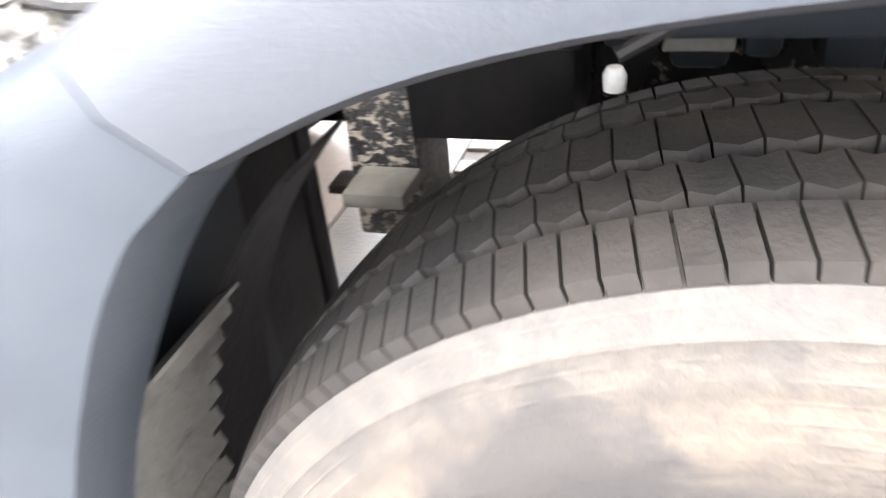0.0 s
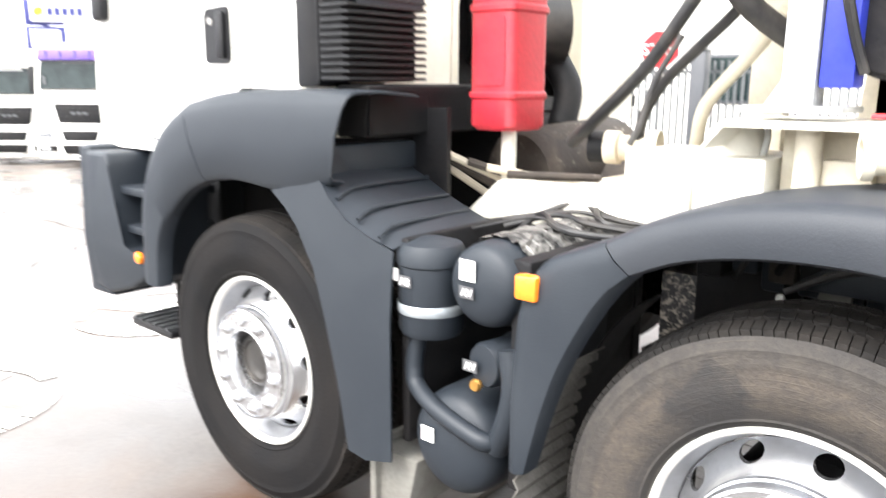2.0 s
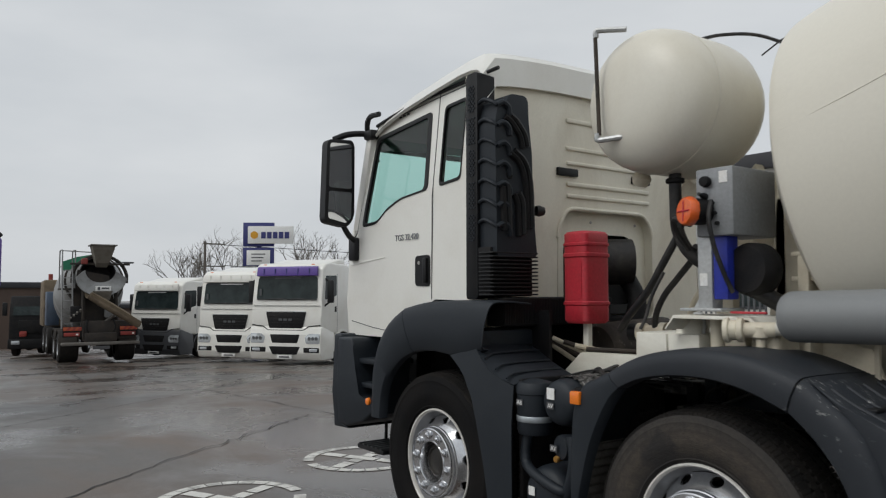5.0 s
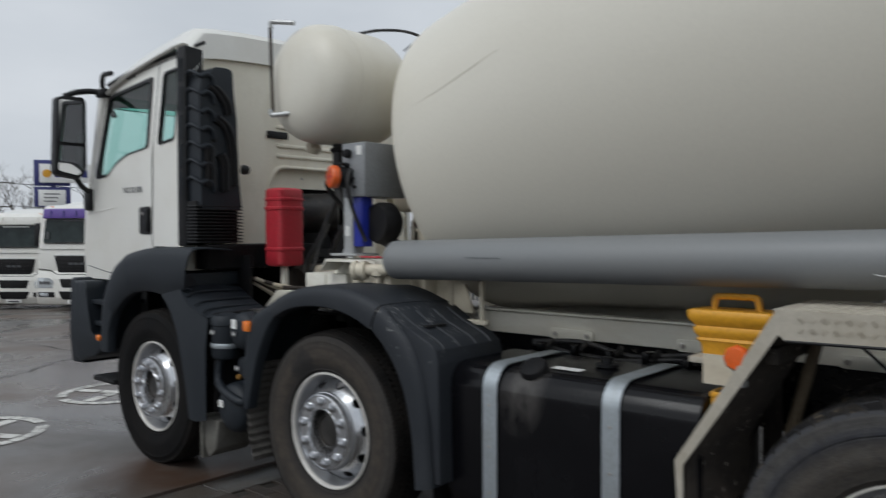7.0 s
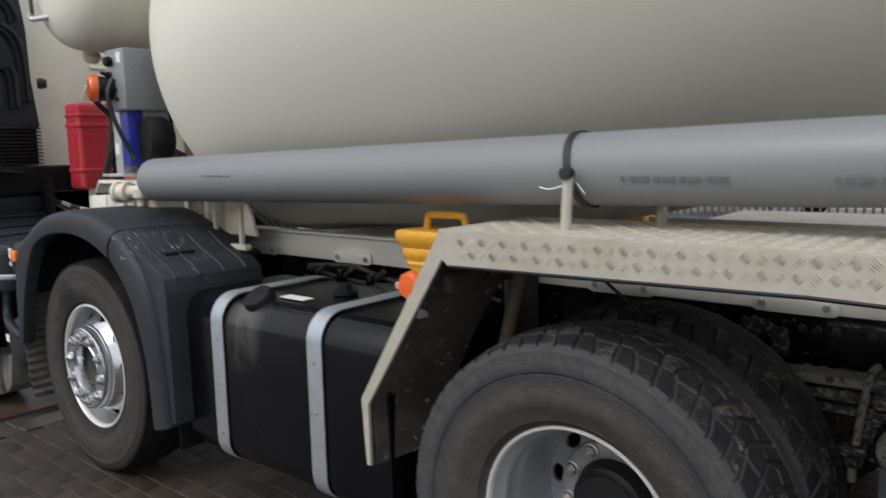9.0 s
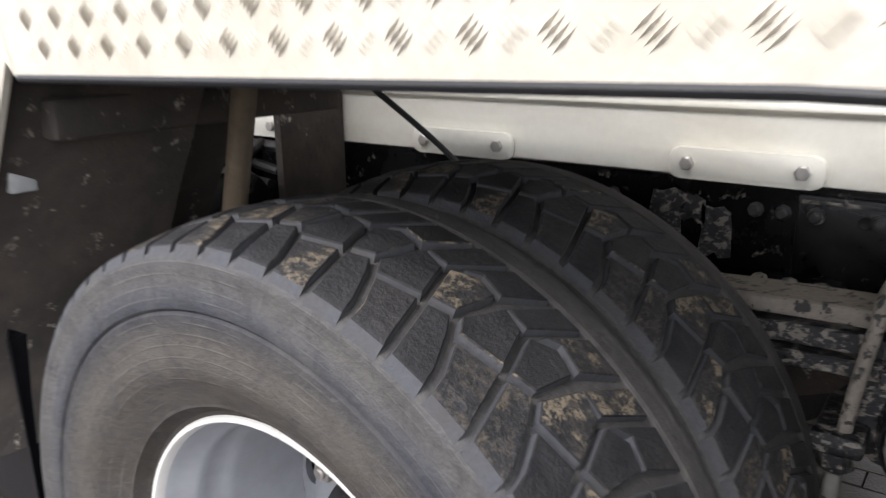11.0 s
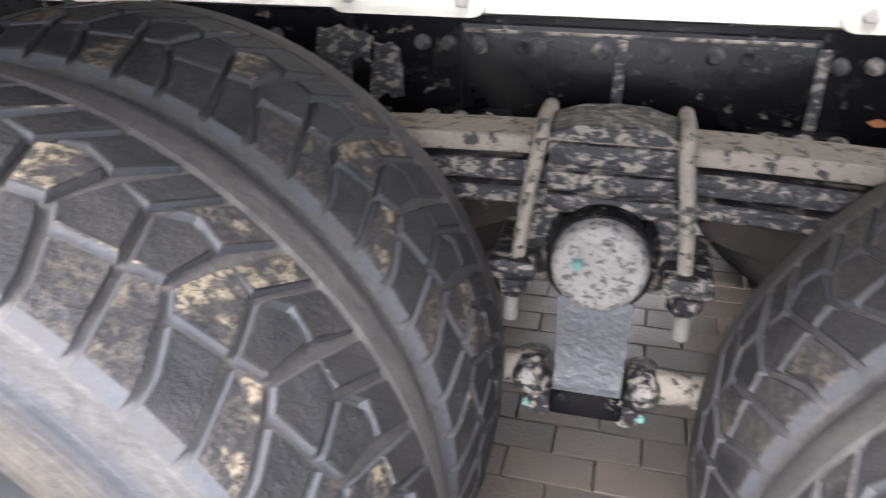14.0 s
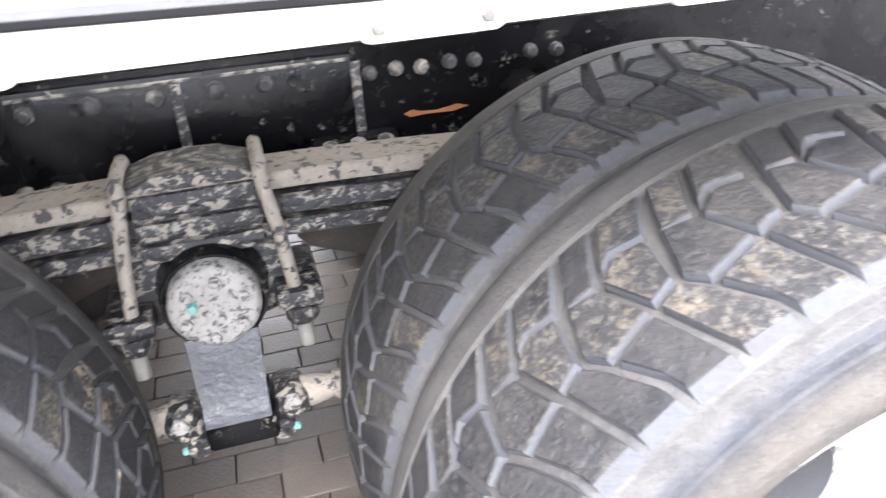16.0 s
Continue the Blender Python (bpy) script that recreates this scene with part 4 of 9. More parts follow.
tread_back = mesh_of(lug_tread(0.540, -0.463, 7.2), "tread", "tread_dusty", 25)
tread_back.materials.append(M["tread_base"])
wheel(kit_rear, "rear", AXLES[3][0], AXLES[3][1], 14, side=sagged, tread=tread_back)
for x, zz, kind in ((0, 0.515, "front"), (1.795, 0.515, "front"), (AXLES[2][0], 0.502, "rear"), (AXLES[3][0], 0.502, "rear")):
    wheel(kit_front if kind == "front" else kit_rear, kind, x, zz, 20, y=2.5, flip=True)

# ---- chassis ----
def c_rail(y, way, x0, x1, z0, z1, flange, t):
    bm = bm_new()
    y2 = y + way * flange
    pts = [(y, z0), (y2, z0), (y2, z0 + t), (y + way * t, z0 + t), (y + way * t, z1 - t), (y2, z1 - t), (y2, z1), (y, z1)]
    return prism(bm, pts, x0, x1, axis="x")


part("chassis_rail", c_rail(0.875, 1, -0.95, 6.75, 0.715, 0.985, 0.075, 0.009), "rail_black", truck, "glossy black steel chassis rail with bolts")
part("chassis_rail", c_rail(1.625, -1, -0.95, 6.75, 0.715, 0.985, 0.075, 0.009), "rail_black", truck)
for x in (-0.6, 0.9, 2.3, 3.5, 4.0, 5.12, 6.5):
    part("cross_member", box(bm_new(), x - 0.05, x + 0.05, 0.885, 1.615, 0.74, 0.93, 0.01), "rail_black", truck)


def subframe(y, way):
    bm = bm_new()
    y2 = y + way * 0.08
    pts = [(y, 0.989), (y2, 0.989), (y2, 1.0), (y + way * 0.010, 1.0), (y + way * 0.010, 1.108), (y2, 1.108), (y2, 1.120), (y - way * 0.012, 1.120), (y - way * 0.012, 1.110), (y, 1.103)]
    return prism(bm, pts, 1.55, 6.6, 0.002, axis="x")


sub = part("subframe_beam", subframe(0.868, 1), "beam_white", truck, "cream painted steel subframe beam")
part("subframe_beam", subframe(1.632, -1), "beam_white", truck)
for x in (2.05, 2.75, 3.45, 4.15, 4.742, 5.52, 6.1):
    pl = part("fixing_plate", prism(bm_new(), rounded([(x - 0.130, 0.984), (x + 0.130, 0.984), (x + 0.130, 1.040), (x - 0.130, 1.040)], 0.02), 0.853, 0.865, 0.004), "beam_white", truck)
    for dx in (-0.096, 0.096):
        part("bolt", nut(bm_new(), (x + dx, 0.853, 1.012), (0, -1, 0), 0.013, 0.010), "bolt_steel", pl)


def rail_bolt(x, z, r, material, y=0.875):
    part("rail_bolt", lathe(bm_new(), [(0, 0), (r * 1.25, 0), (r * 1.25, 0.004), (r, 0.005), (r, 0.013), (r * 0.7, 0.016), (0, 0.016)], (x, y, z), (0, -1, 0), 8), material, truck)


doubler = part("doubler_plate", prism(bm_new(), [(4.833, 0.79), (4.833, 0.975), (5.375, 0.972), (5.375, 0.79)], 0.866, 0.874, 0.002), "rail_black", truck, "glossy black doubler plate bolted to the rail")
for k, x in enumerate((4.863, 4.958, 5.057, 5.149, 5.227)):
    rail_bolt(x, 0.940, 0.012 + 0.001 * (k % 2), "bolt_muddy" if k in (0, 2) else "bolt_black", 0.867)
for x, z in ((4.936, 0.938), (5.276, 0.938)):
    part("rail_hole", lathe(bm_new(), [(0, 0.0), (0.008, 0.0), (0.010, 0.0015), (0.0115, 0.0)], (x, 0.8655, z), (0, -1, 0), 12), "soot_black", doubler)
for k, x in enumerate((5.405, 5.452, 5.497, 5.548, 5.594, 5.70, 5.75)):
    rail_bolt(x, 0.932 + 0.003 * (k % 2), 0.011, "bolt_muddy" if k in (1, 2) else "bolt_black")
for x in (4.20, 4.29, 4.40, 4.50, 4.765, 4.810):
    rail_bolt(x, 0.938, 0.011, "bolt_black")
part("rail_ridge", box(bm_new(), 4.84, 5.37, 0.8635, 0.8665, 0.960, 0.966, 0.001), "bolt_muddy", doubler, "scuffed upper edge of the plate")
for x in (5.080, 5.372):
    part("rail_joint", box(bm_new(), x, x + 0.016, 0.8635, 0.8662, 0.80, 0.958, 0.001), "spring_muddy", doubler, "muddy joint of the plate")
for x0, x1, z0, z1 in ((4.572, 4.640, 0.846, 0.958), (4.634, 4.676, 0.905, 0.952), (4.670, 4.728, 0.838, 0.940)):
    rnd = random.Random(int(x0 * 1000))
    ring = [(x0 + (x1 - x0) * u, z0 + (z1 - z0) * v) for u, v in ((0, 0.1), (0.2, 0), (0.45, 0.12), (0.7, 0), (1, 0.05), (0.96, 0.5), (1, 0.9), (0.7, 1), (0.4, 0.94), (0.1, 1), (0.03, 0.55))]
    part("mud_patch", prism(bm_new(), [(x + rnd.uniform(-0.005, 0.005), z + rnd.uniform(-0.006, 0.006)) for x, z in ring], 0.8728, 0.8748), "spring_muddy", truck, "dried cream slurry on the rail", smooth=0)

# ---- fenders of the first two axles ----
def arch(stations, y_face, depth, roll=0.045, bulge=0.006):
    """A fender: stations are (outer x, z, inner x, z); its face stands at y_face and its top reaches depth inwards."""
    rows = []
    outer = smooth_path([(a, 0, b) for a, b, _, _ in stations], 4)
    inner = smooth_path([(a, 0, b) for _, _, a, b in stations], 4)
    for o, i in zip(outer, inner):
        ox, oz, ix, iz = o.x, o.z, i.x, i.z
        dx, dz = ox - ix, oz - iz
        rows.append([(ix - dx * 0.02, y_face + 0.05, iz - dz * 0.02), (ix, y_face + 0.012, iz), (ix + dx * 0.06, y_face, iz + dz * 0.06), (ix + dx * 0.5, y_face - bulge, iz + dz * 0.5),
                     (ox - dx * 0.30, y_face, oz - dz * 0.30), (ox - dx * 0.16, y_face + roll * 0.10, oz - dz * 0.16), (ox - dx * 0.06, y_face + roll * 0.36, oz - dz * 0.06), (ox - dx * 0.015, y_face + roll * 0.68, oz - dz * 0.015), (ox, y_face + roll, oz), (ox, y_face + roll * 2.5, oz + 0.002),
                     (ox, y_face + depth * 0.6, oz), (ox, y_face + depth, oz - 0.01)])
    bm = bm_new()
    loft(bm, rows)
    return thicken(bm, -0.006)


F2 = [(1.168, 0.55, 1.212, 0.56), (1.160, 0.70, 1.250, 0.70), (1.165, 0.85, 1.298, 0.84), (1.180, 0.98, 1.368, 0.975), (1.235, 1.075, 1.415, 1.045), (1.31, 1.115, 1.44, 1.072), (1.395, 1.150, 1.462, 1.094)]
F2b = [(1.399, 1.153, 1.466, 1.097), (1.50, 1.205, 1.56, 1.138), (1.62, 1.245, 1.67, 1.163), (1.78, 1.270, 1.80, 1.174), (1.95, 1.272, 1.94, 1.168), (2.10, 1.250, 2.08, 1.138), (2.255, 1.200, 2.215, 1.085)]
F2c = [(2.259, 1.198, 2.219, 1.083), (2.36, 1.125, 2.31, 1.0), (2.46, 1.03, 2.385, 0.90), (2.525, 0.88, 2.44, 0.77), (2.56, 0.70, 2.475, 0.62), (2.575, 0.50, 2.49, 0.47), (2.58, 0.40, 2.495, 0.38)]
fender2 = holder("second_axle_fender", truck, None, "anthracite plastic fender over the second wheel")
part("front_piece", arch(F2, -0.065, 0.46), "anthracite", fender2)
part("top_piece", arch(F2b, -0.068, 0.50), "anthracite_scuffed", fender2, "crown with pale scratches")
part("rear_piece", arch(F2c, -0.062, 0.50), "anthracite_scuffed", fender2, "rear piece with pale scratches")
bm = bm_new()
prism(bm, [(2.285, 1.192), (2.42, 1.112), (2.555, 1.055), (2.60, 1.02), (2.615, 0.96), (2.625, 0.42), (2.587, 0.42), (2.572, 0.70), (2.535, 0.88), (2.47, 1.03), (2.37, 1.125)], -0.040, 0.44, 0.010)
part("rear_box", bm, "anthracite_scuffed", fender2)
part("slot", box(bm_new(), 2.40, 2.46, 0.06, 0.20, 1.098, 1.110, 0.004), "black_plastic", fender2)
for y in (0.02, 0.13, 0.25, 0.36):
    part("box_ridge", tube(bm_new(), [(2.33, y, 1.168), (2.42, y, 1.114), (2.555, y, 1.057), (2.603, y, 1.020)], 0.007, 6, 2), "anthracite_scuffed", fender2)
liner = bm_new()
loft(liner, [[(1.795 + 0.62 * math.cos(radians(a)), y, 0.515 + 0.62 * math.sin(radians(a))) for y in (0.20, 0.26, 0.34)] for a in range(136, 202, 4)])
part("wheel_liner", thicken(liner, 0.006), "soot_black", fender2)

lamp = part("side_marker_lamp", box(bm_new(), 1.184, 1.244, -0.084, -0.048, 0.994, 1.054, 0.008), "amber", truck, "amber side marker lamp on the fender")

fender1 = holder("first_axle_fender", truck, None, "anthracite plastic fender and step under the cab")
F1 = [(-0.66, 0.70, -0.535, 0.70), (-0.655, 0.86, -0.52, 0.84), (-0.645, 1.02, -0.475, 0.945), (-0.58, 1.18, -0.40, 1.03), (-0.46, 1.315, -0.29, 1.105), (-0.30, 1.40, -0.17, 1.15)]
F1b = [(-0.296, 1.402, -0.166, 1.152), (-0.12, 1.432, -0.06, 1.166), (0.05, 1.447, 0.06, 1.168), (0.22, 1.452, 0.21, 1.158), (0.38, 1.452, 0.36, 1.165), (0.52, 1.45, 0.48, 1.195), (0.565, 1.445, 0.50, 1.205)]
part("front_piece", arch(F1, -0.04, 0.30, roll=0.05), "anthracite", fender1)
part("top_piece", arch(F1b, -0.04, 0.30, roll=0.05), "anthracite", fender1)
bm = bm_new()
loft(bm, [[(0.22, -0.035, 1.150), (0.32, -0.036, 1.172), (0.455, -0.037, 1.205)], [(0.30, -0.042, 1.10), (0.40, -0.042, 1.125), (0.50, -0.040, 1.152)], [(0.36, -0.048, 1.05), (0.47, -0.046, 1.075), (0.57, -0.041, 1.097)],
          [(0.40, -0.05, 0.985), (0.54, -0.048, 1.015), (0.66, -0.026, 1.052)], [(0.43, -0.05, 0.94), (0.57, -0.05, 0.96), (0.728, -0.012, 1.024)], [(0.475, -0.05, 0.80), (0.60, -0.055, 0.80), (0.735, -0.035, 0.84)],
          [(0.53, -0.05, 0.60), (0.63, -0.055, 0.60), (0.735, -0.035, 0.61)], [(0.57, -0.05, 0.40), (0.65, -0.055, 0.395), (0.735, -0.035, 0.41)]])
part("rear_skirt", thicken(bm, -0.008), "anthracite", fender1)
bm = bm_new()
loft(bm, [[(0.45, -0.035, 1.235), (0.458, -0.037, 1.20), (0.50, -0.04, 1.15), (0.56, -0.042, 1.10), (0.64, -0.03, 1.06), (0.72, -0.01, 1.03)], [(0.41, 0.03, 1.285), (0.42, 0.03, 1.21), (0.50, 0.03, 1.165), (0.58, 0.03, 1.115), (0.66, 0.03, 1.075), (0.73, 0.03, 1.045)],
          [(0.39, 0.15, 1.285), (0.40, 0.15, 1.215), (0.49, 0.15, 1.17), (0.58, 0.15, 1.12), (0.67, 0.15, 1.08), (0.735, 0.15, 1.055)], [(0.37, 0.27, 1.28), (0.38, 0.27, 1.215), (0.48, 0.27, 1.17), (0.57, 0.27, 1.12), (0.67, 0.27, 1.08), (0.735, 0.27, 1.055)],
          [(0.345, 0.42, 1.275), (0.355, 0.42, 1.21), (0.46, 0.42, 1.165), (0.56, 0.42, 1.115), (0.66, 0.42, 1.075), (0.73, 0.42, 1.05)]])
part("step_deck", thicken(bm, 0.008), "anthracite", fender1)
for x, z in ((0.495, 1.174), (0.582, 1.124), (0.668, 1.084)):
    part("deck_edge", tube(bm_new(), [(x + 0.02, -0.03, z - 0.022), (x + 0.005, 0.03, z - 0.002), (x, 0.15, z + 0.003), (x - 0.008, 0.27, z + 0.003), (x - 0.02, 0.40, z)], 0.006, 6, 2), "anthracite", fender1, "moulded step edge")
part("deck_ledge", box(bm_new(), 0.33, 0.405, 0.0, 0.42, 1.20, 1.292, 0.012), "anthracite", fender1)
part("inner_panel", prism(bm_new(), [(-0.62, 1.25), (-0.35, 1.38), (0.54, 1.40), (0.54, 1.05), (0.2, 1.1), (-0.35, 1.0), (-0.5, 0.7), (-0.62, 0.7)], 0.42, 0.44), "soot_black", fender1)

# ---- bumper corner ----
bumper = holder("bumper", truck, None, "dark grey plastic bumper and step corner")
bm = bm_new()
prism(bm, [(-1.14, 0.60), (-1.16, 0.80), (-1.15, 1.19), (-0.95, 1.19), (-0.93, 1.14), (-0.90, 1.00), (-0.86, 0.80), (-0.70, 0.79), (-0.66, 0.76), (-0.67, 0.71), (-0.80, 0.64), (-1.02, 0.58)], -0.02, 0.35, 0.02, segments=3)
part("corner", bm, "anthracite", bumper)
bm = bm_new()
prism(bm, [(-1.24, 0.55), (-1.26, 0.80), (-1.24, 1.21), (-1.14, 1.21), (-1.14, 0.60), (-1.02, 0.56)], 0.0, 2.5, 0.03, segments=3)
part("face", bm, "anthracite", bumper)
for z in (0.86, 1.02):
    part("step", box(bm_new(), -0.95, -0.66, 0.02, 0.34, z, z + 0.035, 0.008), "anthracite", bumper)
part("step_back", box(bm_new(), -1.0, -0.62, 0.30, 0.33, 0.74, 1.22, 0.005), "black_plastic", bumper)
part("marker", lathe(bm_new(), [(0, 0), (0.026, 0), (0.024, 0.014), (0.015, 0.02), (0, 0.022)], (-0.715, -0.018, 0.785), (0, -1, 0), 14), "amber", bumper, "small amber and clear lamp")

# ---- fuel tank ----
tank = holder("fuel_tank", truck, None, "satin black steel fuel tank with grey straps")


def rounded_section(y0, y1, z0, z1, r, n=6):
    pts = []
    for cy, cz, a0 in ((y1 - r, z1 - r, 0), (y0 + r, z1 - r, 90), (y0 + r, z0 + r, 180), (y1 - r, z0 + r, 270)):
        for i in range(n + 1):
            a = radians(a0 + 90 * i / n)
            pts.append((cy + r * math.cos(a), cz + r * math.sin(a)))
    return pts


bm = bm_new()
prism(bm, rounded_section(0.045, 0.66, 0.29, 0.960, 0.10), 2.60, 3.77, 0.018, axis="x")
part("shell", bm, "tank_black", tank)
for x0 in (2.805, 3.385):
    st = part("strap", thicken(loft(bm_new(), [[(x, y, z) for x in (x0, x0 + 0.075)] for y, z in rounded_section(0.036, 0.669, 0.281, 0.974, 0.108)[1:]]), 0.004), "steel_band", tank, "grey steel tank strap")
    for z in (0.42, 0.62, 0.80):
        part("rivet", lathe(bm_new(), [(0.007, 0), (0.006, 0.004), (0, 0.005)], (x0 + 0.037, 0.034, z), (0, -1, 0), 8), "bolt_steel", st)
part("filler_cap", lathe(bm_new(), [(0.062, 0), (0.062, 0.03), (0.055, 0.045), (0.03, 0.05), (0, 0.05)], (3.02, 0.13, 0.945), (0, -0.55, 0.8), 20), "soot_black", tank)
part("label", box(bm_new(), 3.06, 3.20, 0.18, 0.235, 0.966, 0.9685), "label_white", tank, "white paper label")
part("level_sender", lathe(bm_new(), [(0.05, 0), (0.05, 0.012), (0.025, 0.014), (0.025, 0.04), (0, 0.042)], (3.22, 0.38, 0.965), (0, 0, 1), 16), "black_plastic", tank)
for x in (2.84, 3.42):
    part("bracket", box(bm_new(), x - 0.03, x + 0.03, 0.62, 0.87, 0.28, 0.90, 0.01), "rail_black", tank)

# ---- rear mudguard platform ----
guard = holder("rear_mudguard", truck, None, "cream checker-plate mudguard over the rear wheels")
GX1 = 6.62
bm = bm_new()
top = [(3.735, 0.525), (3.722, 0.735), (4.045, 1.275), (GX1, 1.285), (GX1, 1.297), (4.038, 1.288), (3.707, 0.738), (3.72, 0.525)]
prism(bm, top, 0.0, 0.44)
part("plate", bm, "guard_inner", guard, "mud-caked sheet metal")
bm = bm_new()
loft(bm, [[(3.746, 0.004, 0.527), (3.805, 0.14, 0.55), (3.862, 0.28, 0.60)], [(3.738, 0.004, 0.732), (3.80, 0.14, 0.755), (3.865, 0.28, 0.80)], [(3.888, 0.004, 0.98), (3.925, 0.14, 0.99), (3.97, 0.28, 1.00)], [(4.04, 0.004, 1.268), (4.07, 0.14, 1.268), (4.12, 0.28, 1.268)]])
part("inner_sheet", thicken(bm, 0.004), "guard_inner", guard, "brown mud-caked inner sheet")
# added sheet, out of sight, that blocks light from above the rear wheels
bm = bm_new()
loft(bm, [[(x, 0.442, 1.283), (x, 0.56, 1.235), (x, 0.735, 1.158)] for x in (4.05, 5.3, GX1)])
part("inner_apron", thicken(bm, 0.004), "guard_inner", guard, "added sheet sloping inwards to keep light off the wheels")
bm = bm_new()
prism(bm, [(4.03, 1.290), (GX1, 1.299), (GX1, 1.303), (4.03, 1.2945)], -0.003, 0.44)
part("top_sheet", bm, "checker", guard, "dusty cream checker plate")
bm = bm_new()
prism(bm, [(4.035, 1.29), (4.065, 1.195), (4.20, 1.195), (5.0, 1.206), (GX1, 1.166), (GX1, 1.299)], -0.010, -0.004)
part("side_lip", bm, "checker", guard)
bm = bm_new()
prism(bm, [(4.04, 1.29), (4.068, 1.194), (4.048, 1.213), (3.730, 0.727), (3.731, 0.525), (3.715, 0.525), (3.70, 0.74)], -0.011, 0.0)
part("front_lip", bm, "checker", guard)
part("edge_trim", tube(bm_new(), [(4.07, -0.006, 1.193), (5.0, -0.006, 1.206), (GX1, -0.006, 1.166)], 0.006, 8, 1), "black_plastic", guard)
def checker_bars(bm, place, nx, nz, pitch):
    for i in range(nx):
        for k in range(nz):
            c = (i + 0.5) * pitch
            d = (k + 0.5) * pitch
            for j in range(4):
                o = (j - 1.5) * pitch * 0.17
                sgn = 1 if (i + k) % 2 else -1
                half = pitch * 0.36
                dx, dz = half * 0.707, half * 0.707 * sgn
                ox, oz = -o * 0.707 * sgn, o * 0.707
                w = pitch * 0.06
                nx_, nz_ = -0.707 * sgn * w, 0.707 * w
                p = [(c + ox - dx, d + oz - dz), (c + ox + nx_, d + oz + nz_), (c + ox + dx, d + oz + dz), (c + ox - nx_, d + oz - nz_)]
                q = [bm.verts.new(place(a, b, 0.0)) for a, b in p]
                m = bm.verts.new(place(c + ox, d + oz, 0.0035))
                for a in range(4):
                    bm.faces.new((q[a], q[(a + 1) % 4], m))


bm = bm_new()
checker_bars(bm, lambda a, b, h: (4.10 + a, -0.0102 - h, 1.212 + b + min(0.017, 0.0155 * a)), 73, 2, 0.0345)
part("tread_pattern", bm, "checker", guard, "raised checker pattern", smooth=0)
bm = bm_new()
checker_bars(bm, lambda a, b, h: (4.08 + a, 0.01 + b, 1.2945 + 0.0035 * a + h), 55, 9, 0.045)
part("tread_pattern", bm, "checker", guard, "raised checker pattern", smooth=0)
far = holder("rear_mudguard", truck, None, "cream checker-plate mudguard on the far side")
bm = bm_new()
prism(bm, [(x, z - 0.13) for x, z in top], 1.86, 2.5)
part("plate", bm, "checker", far)
part("kick_plate", box(bm_new(), 3.80, 6.6, 1.84, 1.855, 1.02, 1.17, 0.004), "checker", far)
m3 = part("side_marker_lamp", lathe(bm_new(), [(0, 0), (0.045, 0), (0.045, 0.018), (0.036, 0.030), (0, 0.034)], (3.91, 0.02, 1.12), (0, -1, 0), 8), "orange_plastic", truck, "orange side marker lamp")
part("lamp_bracket", box(bm_new(), 3.89, 3.93, 0.02, 0.06, 1.02, 1.12, 0.003), "galvanised", m3)

# ---- drum ----
DRUM_O, DRUM_W = Vector((1.992, 1.25, 1.985)), Vector((math.cos(radians(11.3)), 0, math.sin(radians(11.3))))
drum = holder("mixer_drum", truck, None, "cream painted steel mixing drum with weld seams")
PROFILE = [(0.0, -0.33), (0.30, -0.30), (0.58, -0.20), (0.80, -0.09), (0.885, -0.03), (0.92, 0.02), (0.96, 0.4), (1.023, 0.8), (1.088, 1.2), (1.130, 1.6), (1.146, 2.0), (1.13, 2.4), (1.07, 2.9), (0.85, 3.7), (0.60, 4.45), (0.55, 4.6)]


def dense(profile, n=5):
    p = smooth_path([(r, 0, d) for r, d in profile], n)
    return [(max(0.0, q.x), q.z) for q in p]


bm = bm_new()
lathe(bm, dense(PROFILE), DRUM_O, DRUM_W, 128)
part("shell", bm, "drum_cream", drum, smooth=30)


def drum_radius(s):
    p = PROFILE[5:]
    for (r0, d0), (r1, d1) in zip(p, p[1:]):
        if d0 <= s <= d1:
            return r0 + (r1 - r0) * (s - d0) / (d1 - d0)
    return p[-1][0]


def drum_point(s, ang, out=0.0):
    w, side, up = basis_along(DRUM_W)
    r = drum_radius(s) + out
    return DRUM_O + w * s + (side * math.cos(ang) + up * math.sin(ang)) * r


for s0 in (2.70,):
    part("weld_seam", tube(bm_new(), [drum_point(s0, radians(4 * k), 0.001) for k in range(91)], 0.0055, 6, 1), "drum_seam", drum)
DRUM_UP = Vector((-math.sin(radians(11.3)), 0, math.cos(radians(11.3))))
for a0, a1, s0, s1 in ((11.5, 14.4, 0.03, 0.80), (-19.0, -9.0, 1.10, 1.75), (2.0, 27.0, 2.05, 2.70)):
    pts = []
    for k in range(13):
        s_, a_ = s0 + (s1 - s0) * k / 12, radians(a0 + (a1 - a0) * k / 12)
        pts.append(DRUM_O + DRUM_W * s_ + (Vector((0, -1, 0)) * math.cos(a_) + DRUM_UP * math.sin(a_)) * (drum_radius(s_) - 0.0004))
    part("weld_seam", tube(bm_new(), pts, 0.0018, 6, 1), "drum_cream", drum)
for a0, s0, n in ((198, 1.62, 0.06), (212, 1.35, 0.03), (207, 1.75, 0.025)):
    part("rust_scar", tube(bm_new(), [drum_point(s0, radians(a0), 0.0), drum_point(s0 + n, radians(a0 - 1.5), 0.001)], 0.003, 6, 1), "cream_dirty", drum, "small rusty scar")

